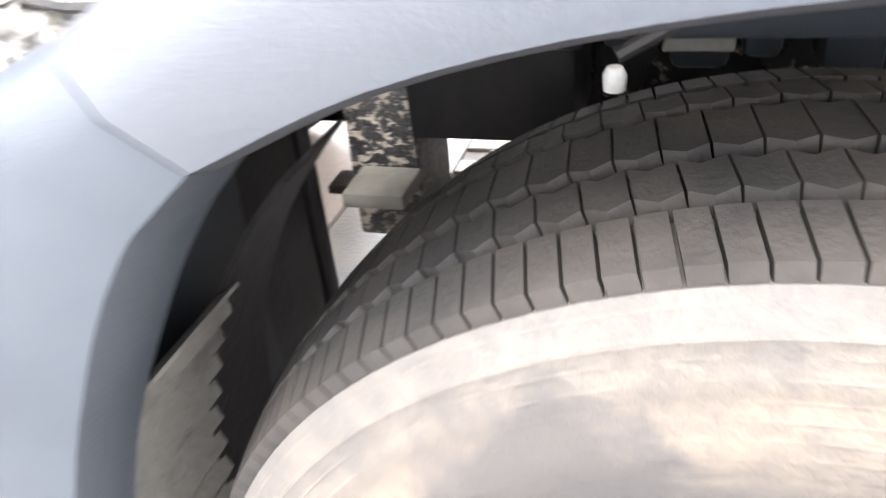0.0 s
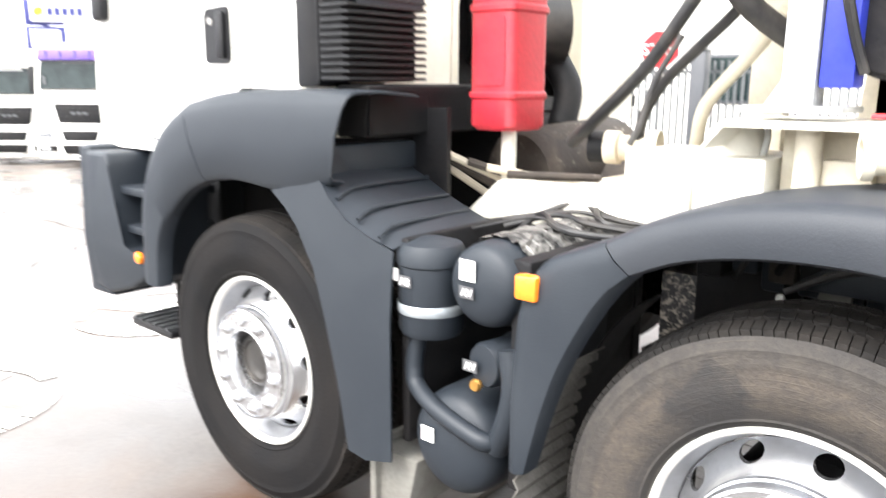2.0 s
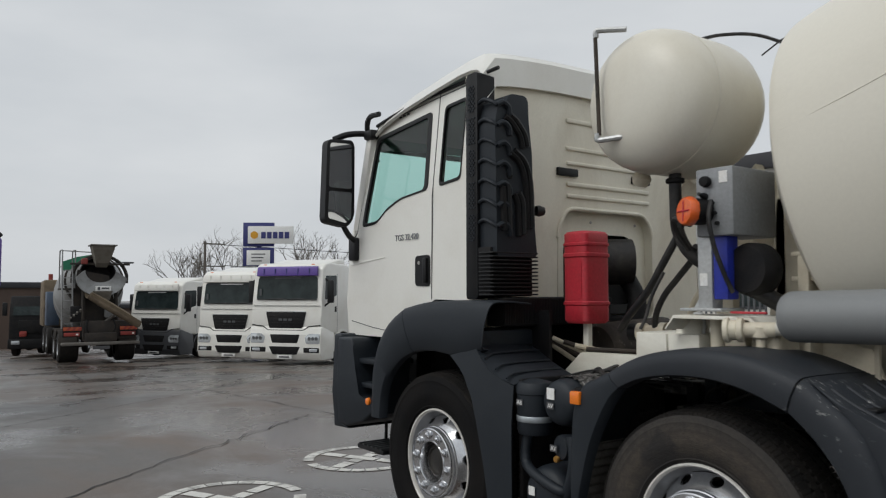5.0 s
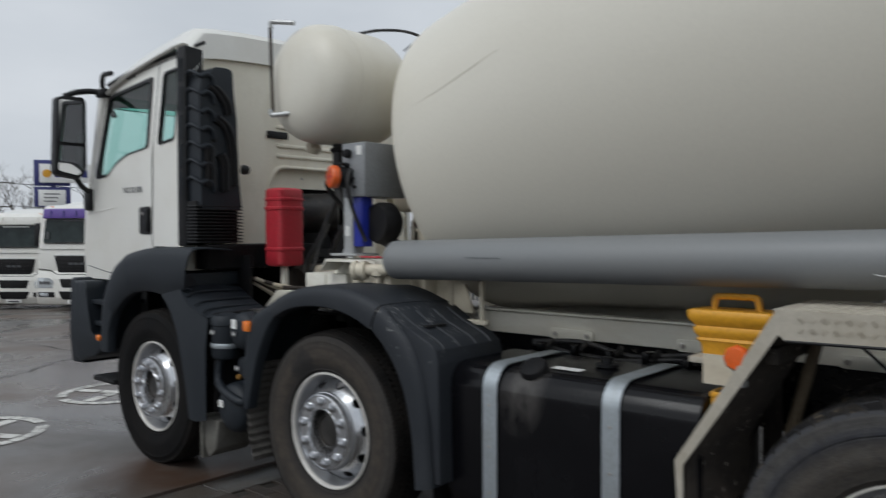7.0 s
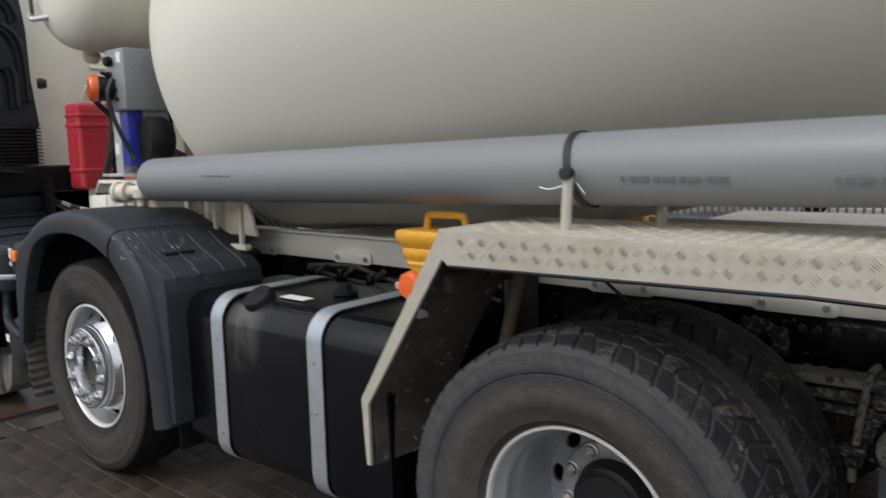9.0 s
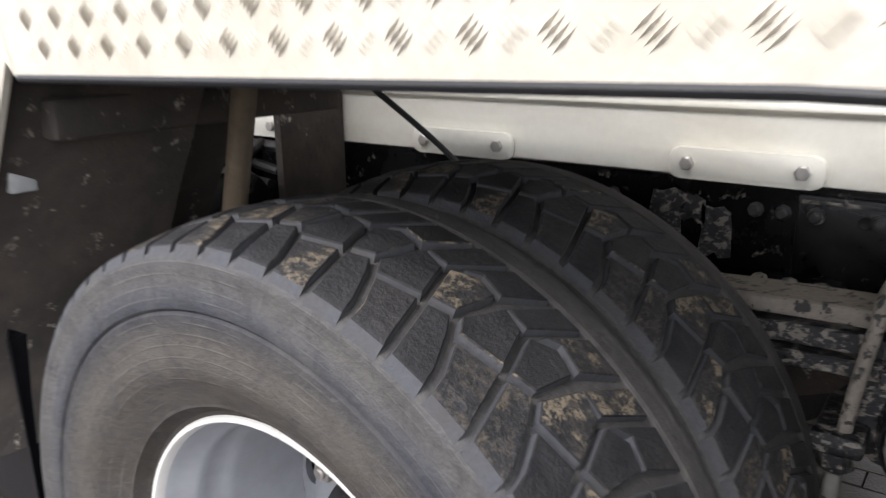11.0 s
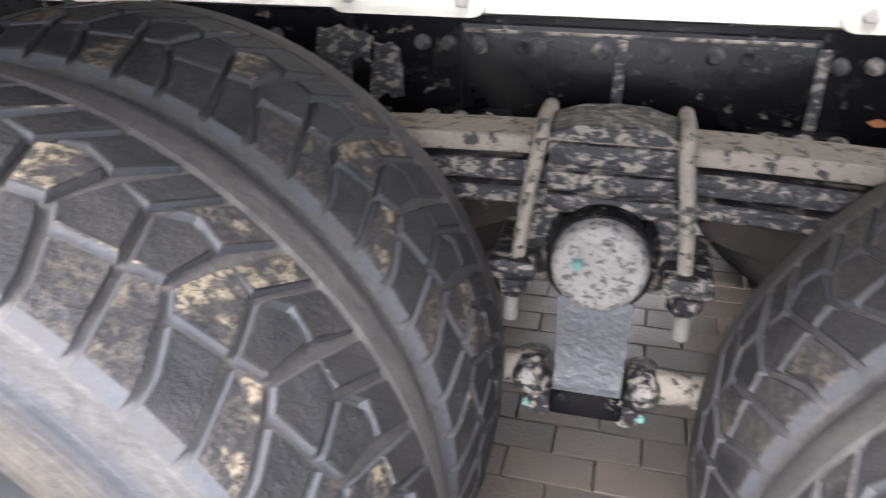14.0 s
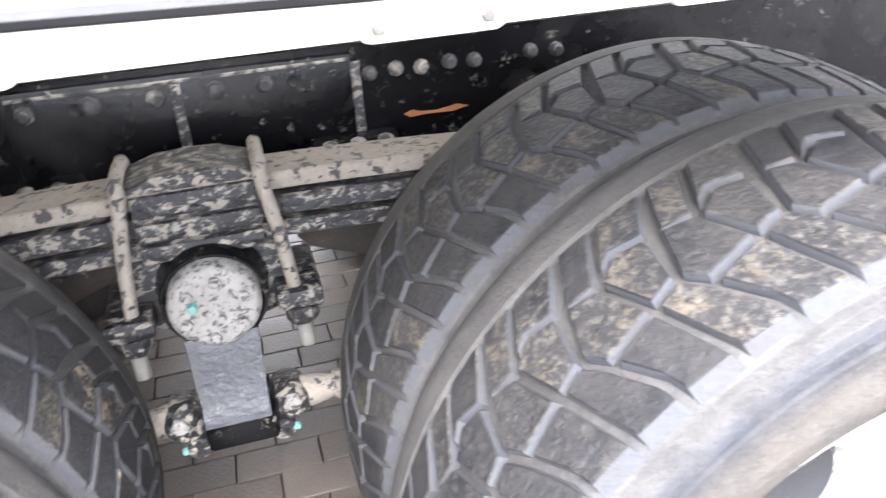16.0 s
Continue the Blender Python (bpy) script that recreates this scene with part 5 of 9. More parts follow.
# ---- cab ----
def plate(outer, holes, thick, place):
    """A flat plate with openings: loops of 2D points; place(u, v, depth) lays it into the world."""
    bm = bm_new()
    edges = []
    for loop in [outer] + holes:
        vs = [bm.verts.new(place(u, v, 0)) for u, v in loop]
        edges += [bm.edges.new((vs[i], vs[(i + 1) % len(vs)])) for i in range(len(vs))]
    bmesh.ops.triangle_fill(bm, use_beauty=True, use_dissolve=False, edges=edges)
    return thicken(bm, thick)


cab = holder("cab", truck, None, "white painted driver's cab")
SIDE_Y = 0.125


def lean(z):
    return SIDE_Y + max(0.0, z - 2.05) * 0.10


def left_side(u, v, d):
    return (u, lean(v) + d, v)


def right_side(u, v, d):
    return (u, 2.5 - lean(v) - d, v)


SIDE = [(-1.23, 1.20), (-1.245, 1.45), (-1.20, 1.75), (-1.13, 1.97), (-0.985, 2.60), (-0.93, 2.70), (-0.60, 2.735), (-0.19, 2.765), (0.17, 2.785), (0.17, 1.455), (-0.16, 1.46), (-0.30, 1.40), (-0.46, 1.31), (-0.58, 1.20)]
DOOR_WIN = rounded([(-1.045, 1.975), (-0.93, 2.585), (-0.86, 2.60), (-0.275, 2.655), (-0.262, 2.155), (-0.56, 2.125), (-0.72, 2.07), (-0.86, 1.985)], 0.04)
BACK_WIN = rounded([(-0.130, 2.165), (-0.125, 2.665), (0.095, 2.68), (0.085, 2.185)], 0.035)
for nm, fn in (("side_wall", left_side), ("side_wall", right_side)):
    part(nm, plate(SIDE, [DOOR_WIN, BACK_WIN], 0.035, fn), "cab_white", cab)
    for w in (DOOR_WIN, BACK_WIN):
        cx = sum(p[0] for p in w) / len(w)
        cz = sum(p[1] for p in w) / len(w)
        bm = bm_new()
        loft(bm, [[fn(cx + (u - cx) * k, cz + (v - cz) * k2, d) for u, v in w + w[:1]] for k, k2, d in ((1.03, 1.03, -0.003), (1.0, 1.0, -0.006), (0.93, 0.95, -0.004), (0.925, 0.945, 0.012))])
        part("window_seal", thicken(bm, 0.003), "black_plastic", cab)
        bm = bm_new()
        bm.faces.new([bm.verts.new(fn(u, v, 0.010)) for u, v in w])
        pane = part("window_pane", bm, "glass_green", cab, "green tinted window glass")
        pane.visible_shadow = False


def line_on_door(pts, r=0.004, material="ink_dark", name="door_gap"):
    part(name, tube(bm_new(), [(x, lean(z) - 0.0005, z) for x, z in pts], r, 6, 1), material, cab)


line_on_door([(-0.195, 1.46), (-0.195, 2.10), (-0.192, 2.76)], 0.0035)
line_on_door([(-1.16, 1.90), (-1.12, 1.94), (-0.98, 2.62), (-0.93, 2.69), (-0.19, 2.745), (0.165, 2.765)], 0.004)
line_on_door([(-1.2, 1.30), (-0.9, 1.26), (-0.57, 1.235)], 0.003)
part("roof_gutter", tube(bm_new(), [(-0.95, lean(2.70) - 0.008, 2.69), (-0.6, lean(2.74) - 0.01, 2.742), (-0.19, lean(2.77) - 0.01, 2.772), (0.38, lean(2.8) - 0.01, 2.795)], 0.012, 8, 2), "black_plastic", cab)
bm = bm_new()
prism(bm, [(-1.21, 1.70), (-0.75, 1.74), (-0.75, 1.745), (-1.20, 1.715)], SIDE_Y - 0.004, SIDE_Y, 0.001)
part("door_crease", bm, "cab_white", cab)
handle = part("door_handle_recess", prism(bm_new(), rounded([(-0.375, 1.545), (-0.375, 1.735), (-0.215, 1.74), (-0.21, 1.54)], 0.03), SIDE_Y - 0.004, SIDE_Y + 0.002), "black_plastic", cab, "black door handle recess")
part("door_handle", box(bm_new(), -0.275, -0.235, SIDE_Y - 0.022, SIDE_Y - 0.004, 1.56, 1.72, 0.008), "black_plastic", handle)
part("lock", lathe(bm_new(), [(0.012, 0), (0.012, 0.004), (0, 0.005)], (-0.33, SIDE_Y - 0.004, 1.69), (0, -1, 0), 12), "bolt_steel", handle)
for k in range(3):
    part("door_vent_slot", box(bm_new(), -0.66 + 0.045 * k, -0.63 + 0.045 * k, lean(2.7) - 0.007, lean(2.7), 2.690 + 0.003 * k, 2.702 + 0.003 * k, 0.002), "black_plastic", cab)
writing("door_lettering", "TGS 32.420", 0.058, pose(-0.62, SIDE_Y - 0.001, 1.845, 90), "box_grey", cab, "dark model lettering on the door")["kind"] = "stuff"

# roof, bowed, rising to the back
bm = bm_new()
rows = []
for x, z in ((-1.02, 2.55), (-1.00, 2.66), (-0.93, 2.735), (-0.80, 2.785), (-0.55, 2.845), (-0.2, 2.900), (0.06, 2.935), (0.18, 2.940), (0.235, 2.930), (0.265, 2.900), (0.270, 2.74)):
    row = []
    n = 24
    for i in range(n + 1):
        t = i / n
        y = 0.16 + (2.34 - 0.16) * t
        e = min(t, 1 - t)
        drop = 0.105 * max(0.0, 1 - e / 0.055) ** 2 + 0.03 * max(0.0, 1 - e / 0.3) ** 2
        row.append((x, y, z - drop + 0.02 * math.sin(math.pi * t)))
    rows.append(row)
loft(bm, rows)
part("roof", thicken(bm, -0.02), "cab_white", cab)
part("roof_lid", prism(bm_new(), rounded([(-0.05, 0.75), (0.20, 0.75), (0.20, 1.75), (-0.05, 1.75)], 0.05), 2.94, 2.975, 0.01, axis="z"), "cab_white", cab)
# front: lower panel, pillars and windscreen
part("front_panel", prism(bm_new(), [(-1.27, 1.20), (-1.285, 1.45), (-1.245, 1.80), (-1.215, 1.96), (-1.18, 1.96), (-1.20, 1.20)], 0.13, 2.37, 0.01), "cab_white", cab)
for y0, y1 in ((0.135, 0.20), (2.30, 2.365)):
    part("front_pillar", prism(bm_new(), [(-1.215, 1.95), (-1.01, 2.66), (-0.94, 2.66), (-1.11, 1.95)], y0, y1, 0.01), "cab_white", cab)
bm = bm_new()
loft(bm, [[(-1.205, 0.20, 1.96), (-1.205, 2.30, 1.96)], [(-1.01, 0.20, 2.64), (-1.01, 2.30, 2.64)]])
ws = part("windscreen", bm, "glass_green", cab, "tinted windscreen glass")
ws.visible_shadow = False
part("sun_visor", box(bm_new(), -1.03, -0.99, 0.25, 2.25, 2.52, 2.62, 0.01), "glass_green", cab)
part("floor_pan", box(bm_new(), -1.2, 0.22, 0.2, 2.3, 1.36, 1.42), "black_plastic", cab)
part("dashboard", prism(bm_new(), [(-1.18, 1.42), (-1.17, 1.92), (-0.95, 1.98), (-0.85, 1.85), (-0.9, 1.42)], 0.22, 2.28, 0.03), "black_plastic", cab)
part("steering_wheel", tube(bm_new(), [(-0.62 + 0.19 * 0.35 * math.cos(a), 0.62 + 0.21 * math.sin(a), 2.07 + 0.20 * math.cos(a)) for a in [6.2832 * k / 24 for k in range(25)]], 0.016, 8, 1), "black_plastic", cab)
for y in (0.62, 1.88):
    part("seat_back", prism(bm_new(), [(-0.30, 1.75), (-0.16, 1.75), (-0.06, 2.42), (-0.16, 2.44)], y - 0.24, y + 0.24, 0.04), "black_plastic", cab)
    part("seat_cushion", box(bm_new(), -0.72, -0.2, y - 0.25, y + 0.25, 1.62, 1.77, 0.04), "black_plastic", cab)
part("cab_lining", box(bm_new(), 0.09, 0.12, 0.25, 2.25, 1.42, 2.78), "soot_black", cab)

# back wall with the ribbed middle and the arched engine opening
BX = 0.25
ARCH = rounded([(0.88, 1.30), (0.88, 1.80), (0.93, 1.885), (1.50, 1.885), (1.56, 1.82), (1.585, 1.30)], 0.06)
WALL = [(0.20, 1.30), (0.17, 2.70), (0.30, 2.79), (2.10, 2.79), (2.2, 2.7), (2.2, 1.30)]
part("back_wall", plate(WALL[:1] + WALL[1:], [rounded([(0.765, 1.32), (0.78, 1.91), (0.86, 2.035), (1.60, 2.035), (1.69, 1.93), (1.70, 1.32)], 0.09)], -0.02, lambda u, v, d: (BX - d - 0.02, u, v)), "cab_back", cab, "cream back wall with grime")
part("arch_frame", plate(rounded([(0.765, 1.32), (0.78, 1.91), (0.86, 2.035), (1.60, 2.035), (1.69, 1.93), (1.70, 1.32)], 0.09), [ARCH], 0.012, lambda u, v, d: (BX - 0.055 + d, u, v)), "cab_back", cab, "grimy sunk frame round the engine opening")
bm = bm_new()
loop = rounded([(0.765, 1.32), (0.78, 1.91), (0.86, 2.035), (1.60, 2.035), (1.69, 1.93), (1.70, 1.32)], 0.09)
loft(bm, [[(BX + 0.004, u, v) for u, v in loop], [(BX - 0.06, 1.25 + (u - 1.25) * 0.985, v - 0.006) for u, v in loop]])
part("arch_reveal", thicken(bm, 0.004), "cab_back", cab)
part("arch_lip", tube(bm_new(), [(BX + 0.004, u, v) for u, v in loop[5:-5]], 0.014, 8, 1), "cab_back", cab)
for y in (1.12, 1.56):
    part("frame_screw", lathe(bm_new(), [(0.010, 0), (0.008, 0.006), (0, 0.007)], (BX - 0.04, y, 1.96), (1, 0, 0), 8), "bolt_steel", cab)
for z, h in ((2.60, 0.03), (2.42, 0.028), (2.325, 0.026), (2.19, 0.03), (2.115, 0.028)):
    part("pressed_rib", box(bm_new(), BX - 0.005, BX + 0.014, 0.86, 1.66, z - h / 2, z + h / 2, 0.009, 3), "cab_back", cab)
for y in (0.86, 1.57):
    part("vent", box(bm_new(), BX, BX + 0.022, y - 0.09, y + 0.09, 2.24, 2.29, 0.006), "black_plastic", cab, "small black vent grille")
bm = bm_new()
loft(bm, [[(BX - 0.01, 2.14, z), (0.20, 2.25, z), (0.10, 2.34, z), (0.0, 2.375, z)] for z in (1.30, 1.8, 2.3, 2.75)])
part("back_corner", thicken(bm, 0.012), "cab_back", cab)
for k in range(7):
    z = 1.50 + 0.10 * k
    part("corner_louvre", tube(bm_new(), [(0.195, 2.265, z), (0.06, 2.365, z - 0.012)], 0.012, 8, 1), "cab_back", cab)
bm = bm_new()
loft(bm, [[(0.16, 0.13, z), (0.22, 0.16, z), (BX, 0.26, z)] for z in (1.30, 2.0, 2.78)])
part("back_corner", thicken(bm, -0.012), "cab_back", cab)

# air intake column and moulded duct at the corner
intake = holder("air_intake", truck, None, "black moulded plastic air intake behind the cab")
bm = bm_new()
prism(bm, rounded([(0.182, 1.462), (0.185, 2.775), (0.288, 2.782), (0.290, 2.70), (0.285, 1.75), (0.288, 1.47)], 0.02), 0.105, 0.235, 0.012)
part("side_column", bm, "black_plastic", intake)
bm = bm_new()
for k in range(64):
    for c in range(2 + (k % 2)):
        z = 1.80 + k * 0.0145
        x = 0.208 + c * 0.026 + (0.0 if k % 2 else 0.013)
        if int(k / 13) != int((k + 2) / 13):
            continue
        box(bm, x - 0.009, x + 0.009, 0.099, 0.107, z - 0.004, z + 0.004)
tagged(part("grille_slats", bm, "anthracite", intake, "fine raised grille pattern", smooth=0), kind="stuff")
bm = bm_new()
prism(bm, rounded([(0.13, 1.70), (0.12, 2.46), (0.15, 2.60), (0.20, 2.58), (0.23, 2.64), (0.37, 2.64), (0.375, 2.50), (0.40, 2.30), (0.405, 2.0), (0.435, 1.70)], 0.035), 0.265, 0.43, 0.03, axis="x", segments=4)
part("duct_body", bm, "anthracite", intake)
for pts in ([(0.44, 0.19, 2.50), (0.44, 0.24, 2.47), (0.44, 0.30, 2.40), (0.44, 0.32, 2.33)], [(0.44, 0.22, 2.30), (0.44, 0.30, 2.24), (0.44, 0.34, 2.12), (0.44, 0.35, 1.86)], [(0.44, 0.25, 2.06), (0.44, 0.28, 2.0), (0.44, 0.285, 1.82)],
            [(0.44, 0.17, 2.1), (0.44, 0.18, 1.85)]):
    part("duct_groove", tube(bm_new(), [(p[0] - 0.006, p[1], p[2]) for p in pts], 0.020, 8, 4), "soot_black", intake)
    part("duct_ridge", tube(bm_new(), [(p[0] - 0.004, p[1] + 0.036, p[2] + 0.012) for p in pts], 0.020, 8, 4), "black_plastic", intake)
for k in range(7):
    z = 2.56 - 0.115 * k
    part("duct_scallop", tube(bm_new(), [(0.428, 0.135, z), (0.436, 0.175, z + 0.020), (0.438, 0.215, z - 0.005), (0.434, 0.225, z - 0.050)], 0.017, 8, 4), "anthracite", intake, "curled moulded ridge")
    part("duct_rib", tube(bm_new(), [(0.275, 0.122, z + 0.03), (0.340, 0.114, z + 0.045), (0.405, 0.118, z + 0.02), (0.428, 0.135, z)], 0.012, 8, 3), "anthracite", intake)
part("drain_hole", lathe(bm_new(), [(0.028, 0), (0.022, 0.006), (0.0, -0.005)], (0.428, 0.225, 2.17), (1, 0, 0), 16), "soot_black", intake)
for k in range(12):
    z = 1.485 + 0.0215 * k
    part("grille_fin", box(bm_new(), 0.30, 0.432, 0.10, 0.44, z, z + 0.009, 0.003), "black_plastic", intake)
part("grille_back", box(bm_new(), 0.25, 0.395, 0.11, 0.43, 1.48, 1.76, 0.01), "soot_black", intake)
part("rubber_stub", lathe(bm_new(), [(0.03, 0), (0.034, 0.02), (0.025, 0.05), (0, 0.055)], (0.40, 0.455, 1.98), (0.3, 1, 0), 12), "hose_black", intake)
bm = bm_new()
prism(bm, [(0.30, 1.31), (0.43, 1.31), (0.45, 1.47), (0.30, 1.475)], 0.16, 1.05, 0.01)
part("mesh_tray", bm, "soot_black", intake)
bm = bm_new()
for k in range(70):
    y = 0.165 + k * 0.0125
    box(bm, 0.432 + 0.0, 0.452, y, y + 0.006, 1.32, 1.465)
tagged(part("tray_slats", bm, "black_plastic", intake, "close black slats", smooth=0), kind="stuff")

# mirrors
mirror = holder("wing_mirror", truck, None, "black double wing mirror on curved arms")
bm = bm_new()
prism(bm, rounded([(-0.185, 1.99), (-0.165, 2.575), (0.03, 2.585), (0.05, 2.55), (0.05, 2.04), (0.0, 1.96)], 0.04), -1.12, -1.04, 0.02, axis="x", segments=3)
part("housing", bm, "black_plastic", mirror)
part("upper_glass", prism(bm_new(), rounded([(-0.155, 2.235), (-0.145, 2.55), (0.02, 2.555), (0.025, 2.235)], 0.02), -1.037, -1.034, axis="x"), "mirror", mirror, "mirror glass")
part("lower_glass", prism(bm_new(), rounded([(-0.16, 2.02), (-0.155, 2.21), (0.025, 2.21), (0.02, 2.03), (-0.02, 1.99)], 0.02), -1.037, -1.034, axis="x"), "mirror", mirror, "mirror glass")
part("upper_arm", tube(bm_new(), [(-1.07, -0.10, 2.58), (-1.06, 0.0, 2.625), (-1.03, 0.11, 2.64), (-0.97, 0.17, 2.62)], 0.022, 8, 4), "black_plastic", mirror)
part("lower_arm", tube(bm_new(), [(-1.08, -0.02, 1.98), (-1.10, 0.04, 1.91), (-1.12, 0.10, 1.875), (-1.14, 0.14, 1.84)], 0.02, 8, 4), "black_plastic", mirror)
part("bracket", box(bm_new(), -1.20, -1.10, 0.085, 0.15, 1.73, 1.90, 0.02), "black_plastic", mirror)
part("upper_bracket", box(bm_new(), -1.03, -0.92, 0.11, 0.19, 2.59, 2.66, 0.02), "black_plastic", mirror)
part("kerb_mirror", tube(bm_new(), [(-1.30, 0.40, 2.50), (-1.28, 0.30, 2.70), (-1.18, 0.25, 2.80), (-1.02, 0.24, 2.80)], 0.02, 8, 4), "black_plastic", mirror)

# ---- behind the cab ----
water = holder("water_tank", truck, None, "cream steel water tank lying across the truck")
TX, TZ, TR = 1.345, 2.418, 0.345
prof = [(0.0, -0.005), (0.10, 0.0), (0.20, 0.018), (0.275, 0.055), (0.320, 0.10), (0.339, 0.15), (TR, 0.21), (TR, 0.52), (TR - 0.006, 0.57), (0.310, 0.64), (0.24, 0.71), (0.12, 0.75), (0.0, 0.76)]
bm = bm_new()
lathe(bm, dense(prof[:7], 4) + prof[7:], (TX, 0.155, TZ), (0, 1, 0), 72)
part("shell", bm, "tank_cream", water, smooth=30)
part("end_seam", lathe(bm_new(), [(TR + 0.001, 0.0), (TR + 0.004, 0.004), (TR + 0.001, 0.008)], (TX, 0.375, TZ), (0, 1, 0), 64), "tank_cream", water)
part("sight_tube", rod(bm_new(), (1.190, 0.135, 2.255), (1.178, 0.128, 2.755), 0.010, 10), "guard_under", water, "brownish sight tube")
for z0, x1 in ((2.755, 1.31), (2.245, 1.34)):
    part("elbow", tube(bm_new(), [(1.182, 0.13, z0 - 0.02 if z0 > 2.5 else z0 + 0.02), (1.182, 0.13, z0 + (0.01 if z0 > 2.5 else -0.01)), (1.21, 0.145, z0 + (0.012 if z0 > 2.5 else -0.012)), (x1, 0.20, z0 + (0.0 if z0 > 2.5 else -0.005))], 0.014, 8, 3), "galvanised", water)
part("drain_cup", lathe(bm_new(), [(0.03, 0), (0.05, 0.03), (0.035, 0.07), (0, 0.075)], (1.22, 0.42, 2.10), (-0.4, 0, -1), 14), "cream_dirty", water)
part("air_hose", tube(bm_new(), [(1.42, 0.60, 2.752), (1.48, 0.72, 2.785), (1.58, 0.86, 2.785), (1.70, 0.98, 2.72)], 0.009, 8, 5), "hose_black", water)
part("rear_cable", tube(bm_new(), [(1.70, 0.70, 2.62), (1.82, 0.75, 2.70), (1.95, 0.85, 2.73)], 0.004, 6, 3), "hose_black", water)
for y in (0.78,):
    part("saddle", prism(bm_new(), [(1.20, 2.13), (1.25, 2.06), (1.40, 2.045), (1.55, 2.06), (1.60, 2.13), (1.66, 1.95), (1.14, 1.95)], y, y + 0.08, 0.008), "cream_dirty", water)
    part("tank_leg", box(bm_new(), 1.36, 1.46, y + 0.01, y + 0.07, 1.12, 1.97, 0.006), "cream_dirty", water)
for y in (1.95,):
    part("cross_stay", box(bm_new(), 1.30, 1.90, y, y + 0.06, 1.70, 1.78, 0.006), "cream_dirty", water)

# drum pedestal and gearbox in front of the drum
pedestal = holder("drum_pedestal", truck, None, "grimy cream pedestal and drive of the drum")
part("frame_left", prism(bm_new(), [(1.62, 1.10), (1.95, 1.10), (1.86, 2.05), (1.70, 2.05)], 0.80, 0.86, 0.008), "cream_dirty", pedestal)
part("frame_right", prism(bm_new(), [(1.62, 1.10), (1.95, 1.10), (1.86, 2.05), (1.70, 2.05)], 1.64, 1.70, 0.008), "cream_dirty", pedestal)
part("cross_plate", box(bm_new(), 1.68, 1.74, 0.80, 1.70, 1.30, 1.95, 0.008), "cream_dirty", pedestal)
part("gearbox", lathe(bm_new(), [(0, 0), (0.20, 0), (0.24, 0.04), (0.24, 0.18), (0.30, 0.22), (0.30, 0.36), (0, 0.36)], (1.38, 1.25, 1.87), DRUM_W, 32), "cream_dirty", pedestal)
part("hydraulic_motor", lathe(bm_new(), [(0, 0), (0.09, 0), (0.10, 0.05), (0.10, 0.22), (0, 0.22)], (1.18, 1.20, 1.78), (1, 0.1, 0.1), 20), "cream_dirty", pedestal)
for z in (1.55, 1.66):
    part("shelf_bracket", box(bm_new(), 1.86, 2.10, 0.62, 0.82, z, z + 0.02, 0.004), "cream_dirty", pedestal)
part("side_web", prism(bm_new(), [(1.90, 1.10), (2.22, 1.10), (2.06, 1.52), (1.90, 1.62)], 0.70, 0.72, 0.004), "cream_dirty", pedestal)
part("gusset", box(bm_new(), 1.90, 1.95, 0.60, 0.86, 1.10, 1.66, 0.006), "cream_dirty", pedestal)

# control post with panel
post = holder("control_post", truck, None, "grey and blue post carrying the drum control box")
part("post_column", box(bm_new(), 1.600, 1.672, 0.31, 0.39, 1.43, 1.80, 0.006), "galvanised", post)
part("post_blue", box(bm_new(), 1.676, 1.745, 0.315, 0.40, 1.47, 1.80, 0.006), "blue_paint", post, "blue painted post side")
part("foot_plate", box(bm_new(), 1.53, 1.74, 0.27, 0.45, 1.418, 1.432, 0.004), "galvanised", post)
part("foot_gusset", prism(bm_new(), [(1.56, 1.432), (1.602, 1.432), (1.602, 1.50)], 0.335, 0.345), "galvanised", post)
part("sticker", box(bm_new(), 1.612, 1.650, 0.3085, 0.3095, 1.53, 1.585), "label_white", post, "white warning sticker")
box_ob = part("control_box", box(bm_new(), 1.615, 1.80, 0.285, 0.62, 1.745, 2.045, 0.010), "box_grey", post, "dark grey steel control box")
part("box_sticker", box(bm_new(), 1.735, 1.775, 0.2825, 0.2845, 1.975, 2.025), "label_white", box_ob)
part("lever_knob", lathe(bm_new(), [(0.022, 0), (0.026, 0.012), (0.022, 0.03), (0, 0.034)], (1.675, 0.285, 1.985), (0, -1, 0), 14), "soot_black", box_ob)
part("toggle", lathe(bm_new(), [(0.016, 0), (0.014, 0.02), (0.008, 0.03), (0.008, 0.05), (0, 0.052)], (1.665, 0.285, 1.92), (0, -1, 0.2), 12), "black_plastic", box_ob)
for k in range(3):
    part("toggle", lathe(bm_new(), [(0.010, 0), (0.009, 0.012), (0, 0.014)], (1.70 + 0.012 * k, 0.285, 1.89 - 0.045 * k), (0, -1, 0), 10), "black_plastic", box_ob)
stop = part("lamp_housing", lathe(bm_new(), [(0, 0), (0.055, 0), (0.060, 0.05), (0.055, 0.09), (0, 0.09)], (1.66, 0.30, 1.855), (-0.35, -0.9, 0), 20), "soot_black", box_ob)
bm = bm_new()
lathe(bm, [(0.063, -0.01), (0.067, 0.005), (0.066, 0.022), (0.058, 0.032), (0.04, 0.034), (0, 0.032)], (1.63, 0.222, 1.855), (-0.35, -0.9, 0.05), 10)
part("lamp_lens", bm, "orange_plastic", box_ob, "faded orange lamp lens with a cross")
w = Vector((-0.35, -0.9, 0.05)).normalized()
c = Vector((1.63, 0.222, 1.855)) + w * 0.034
side = w.cross(Vector((0, 0, 1))).normalized()
